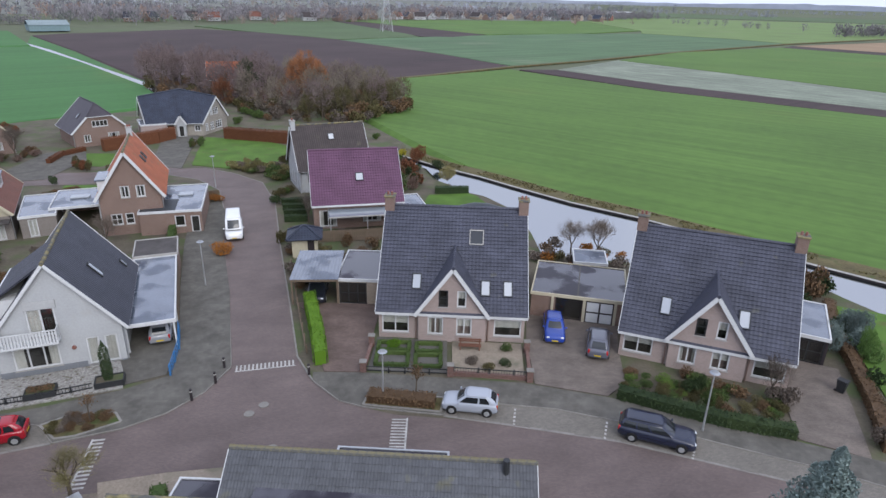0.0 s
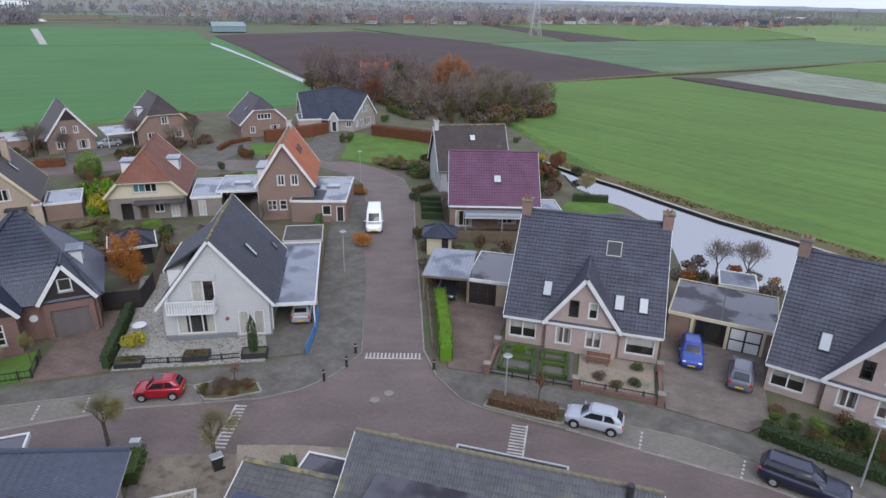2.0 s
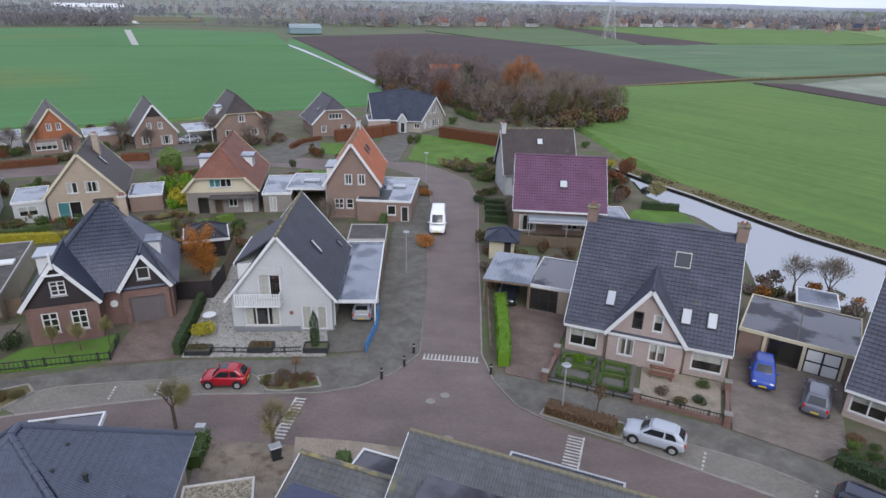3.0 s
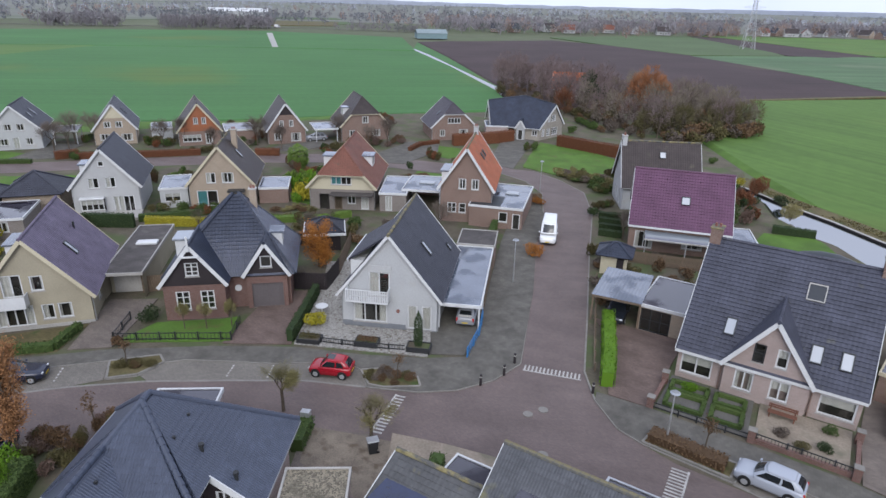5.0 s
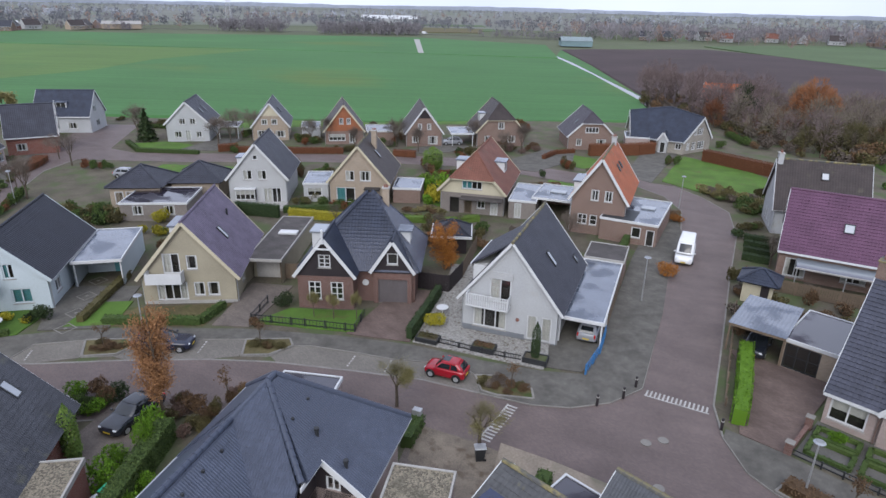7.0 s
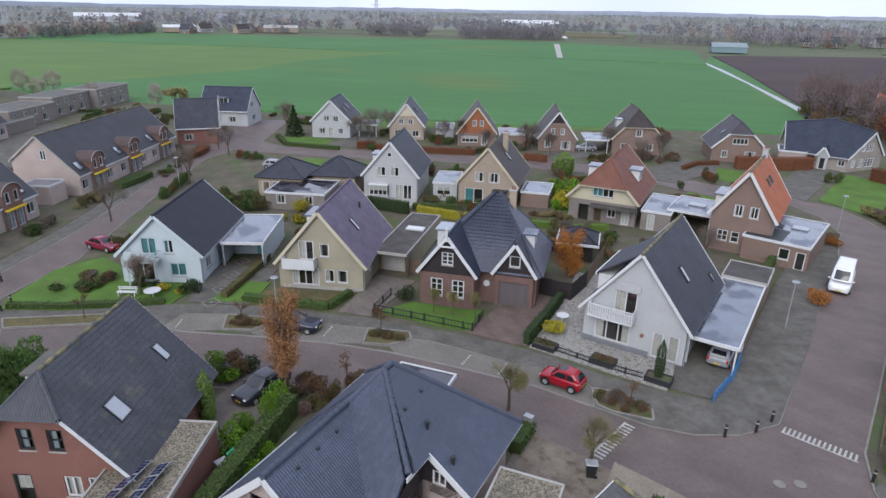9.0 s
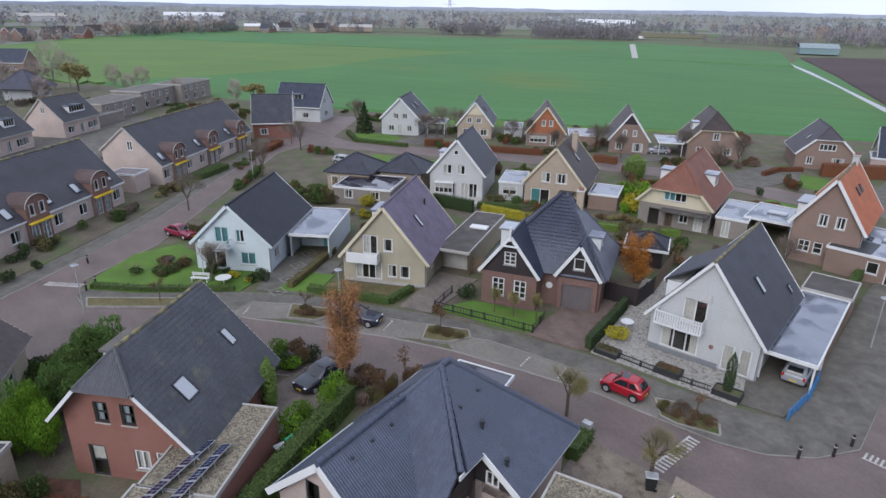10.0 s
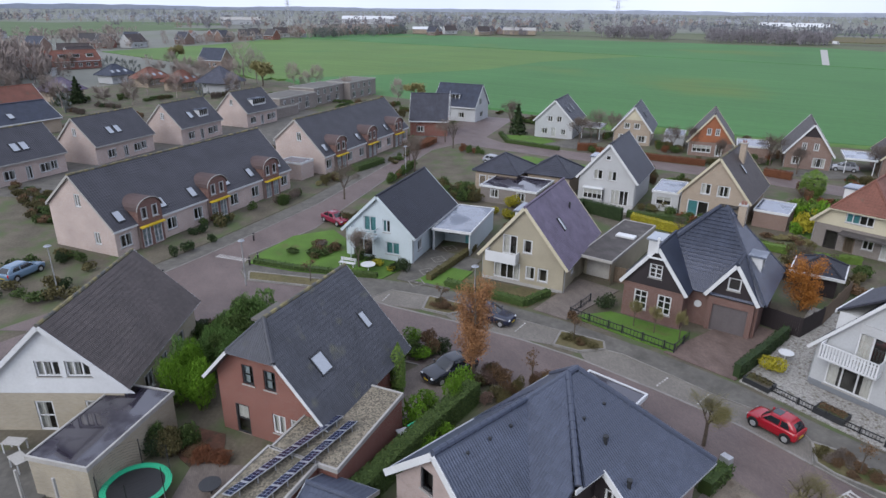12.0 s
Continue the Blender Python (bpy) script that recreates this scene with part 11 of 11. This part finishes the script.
WEST_FIELD = [(-238, -4), (-300, -28), (-345, -58), (-400, -92), (-474, -27), (-541, 22), (-560, 60), (-420, 100), (-240, 40)]
DISTANT_FIELD = [(-560, -250), (-650, -160), (-740, -110), (-900, -110), (-1080, -390)]


def clear(spots):
    return [p for p in spots if not in_poly(WEST_FIELD, p[0], p[1]) and not in_poly(DISTANT_FIELD, p[0], p[1])]


M["far_land"] = surface("grey_green_far_land", (0.14, 0.145, 0.125), 0.95, 0.8, 1.2, 0.006, 0.05, 0.1, coord="World", spot=(0.1, 0.125, 0.075), spot_amount=0.5, spot_scale=0.004)
slab("land_distant", [(R * math.sin(radians(d)), R * math.cos(radians(d))) for R, ds in ((790, range(-132, 20, 8)), (3500, range(12, -140, -8))) for d in ds], -0.42, -0.7, M["far_land"], "grey-green mixed land with woods towards the horizon", "ground")
slab("land_village_west", [(-190, -90), (-258, -22), (-300, -29), (-345, -59), (-400, -93), (-474, -28), (-541, 21), (-640, 20), (-740, -100), (-650, -150), (-560, -240), (-400, -330), (-200, -250)], -0.2, -0.7, M["far_land"], "grey-green gardens of the western village", "ground")
slab("field_west", WEST_FIELD[:6] + [(-420, -20), (-300, 20)], -0.045, -0.7, M["wheat_pale"], "green winter wheat running up to the village", "field")
slab("field_west_far", DISTANT_FIELD, -0.3, -0.7, M["field_dull"], "pale green field beyond the western village", "field")
W1 = clear(belt((-170, -85), (-330, -105), 46, 60, (5, 8)) + belt((-180, -20), (-250, -40), 14, 20, (5, 7)))
far_woods("village_wood", "far", belt((-225, -88), (-285, -105), 46, 16, (10, 14)), "brown bare wood beside the western village", 0.6, 160)
joined_trees("village_trees", "far", [p for p in W1 if p[0] > -300], "bare trees of the western village", leaves=600, s=0.5, bark=LEAF["far"])
far_woods("village_trees_west", "far", [p for p in W1 if p[0] <= -300] + clear(belt((-400, -120), (-560, 10), 70, 26, (5, 9)) + belt((-420, -190), (-600, -110), 70, 50, (6, 10)) + belt((-560, 10), (-640, 90), 60, 24, (7, 11))), "bare trees of the western village", 0.9, 60)
far_woods("village_evergreens", "fargreen", belt((-170, -60), (-300, -50), 14, 50, (5, 8)) + belt((-560, 30), (-640, 130), 60, 24, (6, 10)) + belt((-330, 480), (-200, 610), 16, 30, (6, 11)), "dark evergreens of the far villages", 1.0, 60)
for i in range(8):
    R = 800 + 150 * i + 18 * i * i
    bare, rusty = [], []
    for _ in range(820 if i < 3 else 640):
        deg = random.uniform(-128, 10 if i < 3 else 19)
        a = radians(deg)
        if noise.noise(Vector((a * 7, i * 3.7, 0))) < -0.08:
            continue
        q = (R * math.sin(a) + random.gauss(0, 55), R * math.cos(a) + random.gauss(0, 55), random.uniform(6, 13))
        (rusty if noise.noise(Vector((a * 11, i * 2.1, 4))) > 0.34 and i < 4 else bare).append(q)
    dark = [p for p in clear(bare) if noise.noise(Vector((p[0] * 0.006, p[1] * 0.006, 1.5))) > 0.05]
    far_woods(f"woods_ring_{i + 1}", "farmid" if i < 2 else "farhaze", [p for p in clear(bare) if p not in dark], "woods towards the horizon, grey with painted haze", 1.7, 26)
    far_woods(f"woods_dark_{i + 1}", "farhazedark", dark, "dark woods towards the horizon, blue-grey with painted haze", 1.7, 26)
    if rusty:
        far_woods(f"woods_rusty_{i + 1}", "farrust", clear(rusty), "rust-brown autumn woods towards the horizon", 1.7, 22)
for x, y, w, l, a in ((-800, -230, 170, 60, 66), (-1000, -160, 120, 50, 66), (-520, 560, 60, 40, 45), (-640, 640, 90, 40, 45), (560, 1250, 300, 160, -20), (250, 1050, 160, 70, -20), (-300, 1100, 120, 50, 10)):
    c, d = math.cos(radians(a)), math.sin(radians(a))
    slab("field_distant", [(x + c * u - d * v, y + d * u + c * v) for u, v in ((-w, -l), (w, -l), (w, l), (-w, l))], -0.3, -0.7, M["field_dull"], "dull green field in the distance", "field")
joined_trees("field_edge_trees", "far", [(-224, -9, 15), (-227, -5, 12), (-221, -12, 9), (-214, 6.7, 8), (-210, 14, 7.5), (-203, 10, 6), (-187, 21, 6), (-176, 34, 6), (-240, -24, 8), (-226, -82, 10), (-232, -84, 9)], "tall bare brown trees at the field's edge", leaves=900, s=0.3, bark=LEAF["far"])
for x, y, k in ((-219, -3, 2.3), (-172, 38, 1.6), (-316, -42, 2.2)):
    tree(ROUND_PALE, x, y, k, "round yellow-brown tree behind the terraces", wide=1.2)

FAR_ROOFS = [M["tile_dark"], M["tile_red"], M["tile_brown"], M["tile_grey"], M["tile_black"], M["tile_brown"]]
FAR_WALLS = [M["brick_brown"], M["grey_plaster"], M["brick_sand"], M["brick_red"]]
proto = {}
for i in range(6):
    proto[i] = across_house("house", -400 - 30 * i, -200, 0, 4.5 + (i % 3), 8.5, 3.0, 7.6, FAR_WALLS[i % 4], FAR_ROOFS[i], ("far brick village house with tiled roof", "far white village house with red roof", "far sand-brick house with brown roof", "far brick house with grey roof", "far house with black roof", "far plastered house with brown roof")[i], group="houses of the far villages", wins=(("F", -3.4, 0.8, 1.6, 1.3), ("F", 1.2, 0.8, 1.6, 1.3), ("F", -0.8, 0.1, 1.0, 2.0)), course=0.8)
spots = []
for i in range(9):
    spots.append((random.uniform(-330, -255), random.uniform(-130, -20)))
for i in range(30):
    s = i / 29
    spots.append((-415 - 160 * s + random.gauss(0, 12), -118 + 150 * s + random.gauss(0, 12)))
for i in range(26):
    t = i / 25
    spots.append((-270 + 300 * t + random.gauss(0, 10), 565 + 250 * t + random.gauss(0, 16)))
for i in range(16):
    spots.append((30 + 12 * i + random.gauss(0, 6), 822 + 3 * i + random.gauss(0, 14)))
for i in range(14):
    spots.append((-640 + random.gauss(0, 30), 60 + 14 * i))
kept = [(-225.5, -38.2), (-213.8, -27), (-238.5, -51.3), (-196, -56), (-206, -15), (-288, -80)]
for x, y in spots:
    if clear([(x, y)]) and all(math.hypot(x - a, y - b) > 15 for a, b in kept):
        kept.append((x, y))
        copy_thing(proto[random.randrange(6)], placed(x, y, random.choice((50, 140, 60, 20, 100, 145))))


def hall(x, y, a, w, l, h, wall, top, label):
    e = thing("hall", placed(x, y, a), label, "hall")
    part("wall", box(-w, 0, 0, w, l, h), wall, e)
    bm = bmesh.new()
    roof_plane(bm, [(-w - 0.3, -0.3, h), (w + 0.3, -0.3, h), (w + 0.3, l / 2, h + l * 0.14), (-w - 0.3, l / 2, h + l * 0.14)], 1.0)
    roof_plane(bm, [(w + 0.3, l + 0.3, h), (-w - 0.3, l + 0.3, h), (-w - 0.3, l / 2, h + l * 0.14), (w + 0.3, l / 2, h + l * 0.14)], 1.0)
    part("roof", bm, top, e)


M["teal_roof"] = surface("pale_grey_green_roof_sheet", (0.2, 0.25, 0.26), 0.6, 0.85, 1.15, 0.1, 1, 0.05)
M["teal_sheet"] = surface("teal_roof_sheet", (0.15, 0.22, 0.235), 0.6, 0.85, 1.15, 0.1, 1, 0.05)
hall(-248, 408, 39, 11, 18, 3.6, M["teal_sheet"], M["teal_roof"], "barn with teal sheet walls and pale grey-green roof")
hall(-610, 236, 66, 16, 18, 4, M["brick_sand"], M["concrete"], "low hall with white roof")
hall(-640, 150, 80, 14, 16, 4, M["brick_sand"], M["white"], "low hall with white roof")
hall(-980, 140, 80, 40, 30, 7, M["white_plaster"], M["white"], "large pale glasshouse hall")
hall(-930, -40, 95, 26, 24, 6, M["white_plaster"], M["concrete"], "pale low industrial hall in the distance")
hall(-700, 640, 45, 40, 30, 6, M["white_plaster"], M["white"], "large pale glasshouse hall")
hall(-240, 640, 20, 12, 14, 5, M["brick_brown"], M["tile_dark"], "dark barn in the far village")
hall(297, 1150, -10, 20, 12, 5, M["white_plaster"], M["white"], "long pale shed across the meadows")
# glasshouse and hipped blue-roofed house beyond the terraces
e = thing("house", placed(-206, -15, 150), "house with large blue-grey pyramid roof", "house")
part("wall", box(-4.0, -4.0, 0, 4.0, 4.0, 3.0), M["white_plaster"], e)
hip_roof(e, -5.4, -5.4, 5.4, 5.4, 3.0, 7.6, M["tile_semi"])
for x, y, tile, wall, lb in ((-225.5, -38.2, M["tile_red"], M["brick_sand"], "house with dark red hipped roof in the western village"), (-213.8, -27.0, M["tile_red"], M["brick_sand"], "house with brown-red hipped roof in the western village"), (-238.5, -51.3, M["tile_black"], M["white_plaster"], "white house with blue-grey hipped roof in the western village"), (-196.0, -56.0, M["tile_violet"], M["brick_sand"], "house with violet-grey hipped roof in the western village")):
    e = thing("house", placed(x, y, 142), lb, "house")
    part("wall", box(-4.2, -3.4, 0, 4.2, 3.4, 2.7), wall, e)
    hip_roof(e, -5.0, -4.2, 5.0, 4.2, 2.6, 5.8, tile)
    for u in (-3.6, -1.2, 1.6):
        window(e, lambda uu, z, d: (uu, -3.42 + d * 0.2, z), u, 0.8, 1.6, 1.3, bars=1, depth=0.0)
        m = Matrix.Translation((u + 0.4, -2.75, 3.85)) @ Matrix.Rotation(radians(37), 4, "X")
        bm = bmesh.new()
        add_box(bm, -0.5, -0.6, 0, 0.5, 0.6, 0.12, m=m)
        part("roof_window", bm, M["roof_glass"], e)
# a terrace with white dormers beyond
h = across_house("terrace", -288, -80, 125, 14, 8, 3.0, 7.0, M["brick_red"], M["tile_red"], "far terrace with a row of white dormers", category="terraced houses", wins=tuple(("F", -13 + 3.0 * k, 0.9, 1.6, 1.4) for k in range(9)))
for k in range(5):
    box_dormer(h, Matrix.Translation((-10.5 + 5.2 * k, 0.9, 4.3)), 2.6, 1.3, 2.2, bars=2)
tree(DARKFIR, -188, -50, 1.4, "broad dark evergreen in a village garden", name="conifer", wide=1.5)
tree(DARKFIR, -184, -53, 1.1, "broad dark evergreen in a village garden", name="conifer", wide=1.5)
across_house("house", -150, -53, 140, 9, 10, 3, 8, M["brick_sand"], M["tile_red"], "house with pale red tiled roof beyond the terraces", wins=(("F", -3, 0.8, 1.6, 1.3),))
across_house("house", -141, -47, 140, 7, 9, 2.8, 6.0, M["brick_sand"], M["tile_black"], "house with blue-grey roof beyond the terraces", skylights=(("F", -2, 1.5, 1.0, 1.4),))
slab("field_yellow", [(-470, 470), (-560, 560), (-500, 610), (-430, 520)], -0.1, -0.7, M["ditch_bank"], "pale yellow field by the far road", "field")
slab("far_road", band([(-700, 210), (-560, 330), (-420, 462), (-300, 490)], 6), -0.45, -0.5, M["pave"], "far country road beyond the fields", "road")
v = copy_thing(next(o for o in bpy.data.objects if o.name.startswith("van")), pose(-440, 448, -0.4, 0, 0, 40))
v["label"] = "white bus-like van on the far road"

slab("field_east", [(640, 870), (910, 500), (1300, 900), (900, 1300)], -0.3, -0.7, M["field_dull"], "pale green meadow in the distance", "field")


# pylon
def pylon(x, y, h=44):
    e = thing("pylon", placed(x, y, 20), "grey steel lattice power pylon in a field", "pylon")
    bm = bmesh.new()
    lv = [(0, 4.0), (9, 2.9), (17, 2.0), (24, 1.3), (32, 0.9), (h, 0.35)]
    for (z0, r0), (z1, r1) in zip(lv, lv[1:]):
        c0 = [(-r0, -r0, z0), (r0, -r0, z0), (r0, r0, z0), (-r0, r0, z0)]
        c1 = [(-r1, -r1, z1), (r1, -r1, z1), (r1, r1, z1), (-r1, r1, z1)]
        for i in range(4):
            j = (i + 1) % 4
            add_tube(bm, [c0[i], c1[i]], 0.14, n=4, cap=False)
            add_tube(bm, [c0[i], c1[j]], 0.09, n=3, cap=False)
            add_tube(bm, [c0[j], c1[i]], 0.09, n=3, cap=False)
            add_tube(bm, [c1[i], c1[j]], 0.09, n=3, cap=False)
    part("tower", bm, M["steel"], e)
    for z, w in ((26, 7), (32, 9), (38, 6)):
        bm = bmesh.new()
        for s in (-1, 1):
            add_tube(bm, [(0, 0, z), (s * w, 0, z + 0.6)], 0.12, 0.06, 4)
            add_tube(bm, [(0, 0, z + 1.8), (s * w, 0, z + 0.6)], 0.1, 0.06, 4)
        part("cross_arm", bm, M["steel"], e)
    return e


p = pylon(-46, 491)
copy_thing(p, placed(-590, 330, 40))
copy_thing(p, placed(-820, 20, 40))

# rows of young trees in the meadow to the east
far_woods("tree_row_east", "farmid", belt((273, 816), (361, 652), 15, 3, (6, 9)), "row of small trees across the meadow", 0.8, 60)
# wooded rise at the horizon, haze painted into its blue-grey colour
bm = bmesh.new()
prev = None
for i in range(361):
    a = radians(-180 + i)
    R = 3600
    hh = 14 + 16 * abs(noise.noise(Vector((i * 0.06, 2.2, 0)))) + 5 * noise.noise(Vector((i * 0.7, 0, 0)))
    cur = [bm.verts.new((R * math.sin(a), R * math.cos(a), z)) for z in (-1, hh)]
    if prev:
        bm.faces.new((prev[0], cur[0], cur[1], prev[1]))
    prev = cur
tagged(part("backdrop", bm, surface("hazed_wooded_rise", (0.3, 0.33, 0.4), 1.0, 0.85, 1.15, 0.004, 0.03, 0, coord="World")), "wooded rise on the horizon, haze painted into its grey", "backdrop", kind="structure")
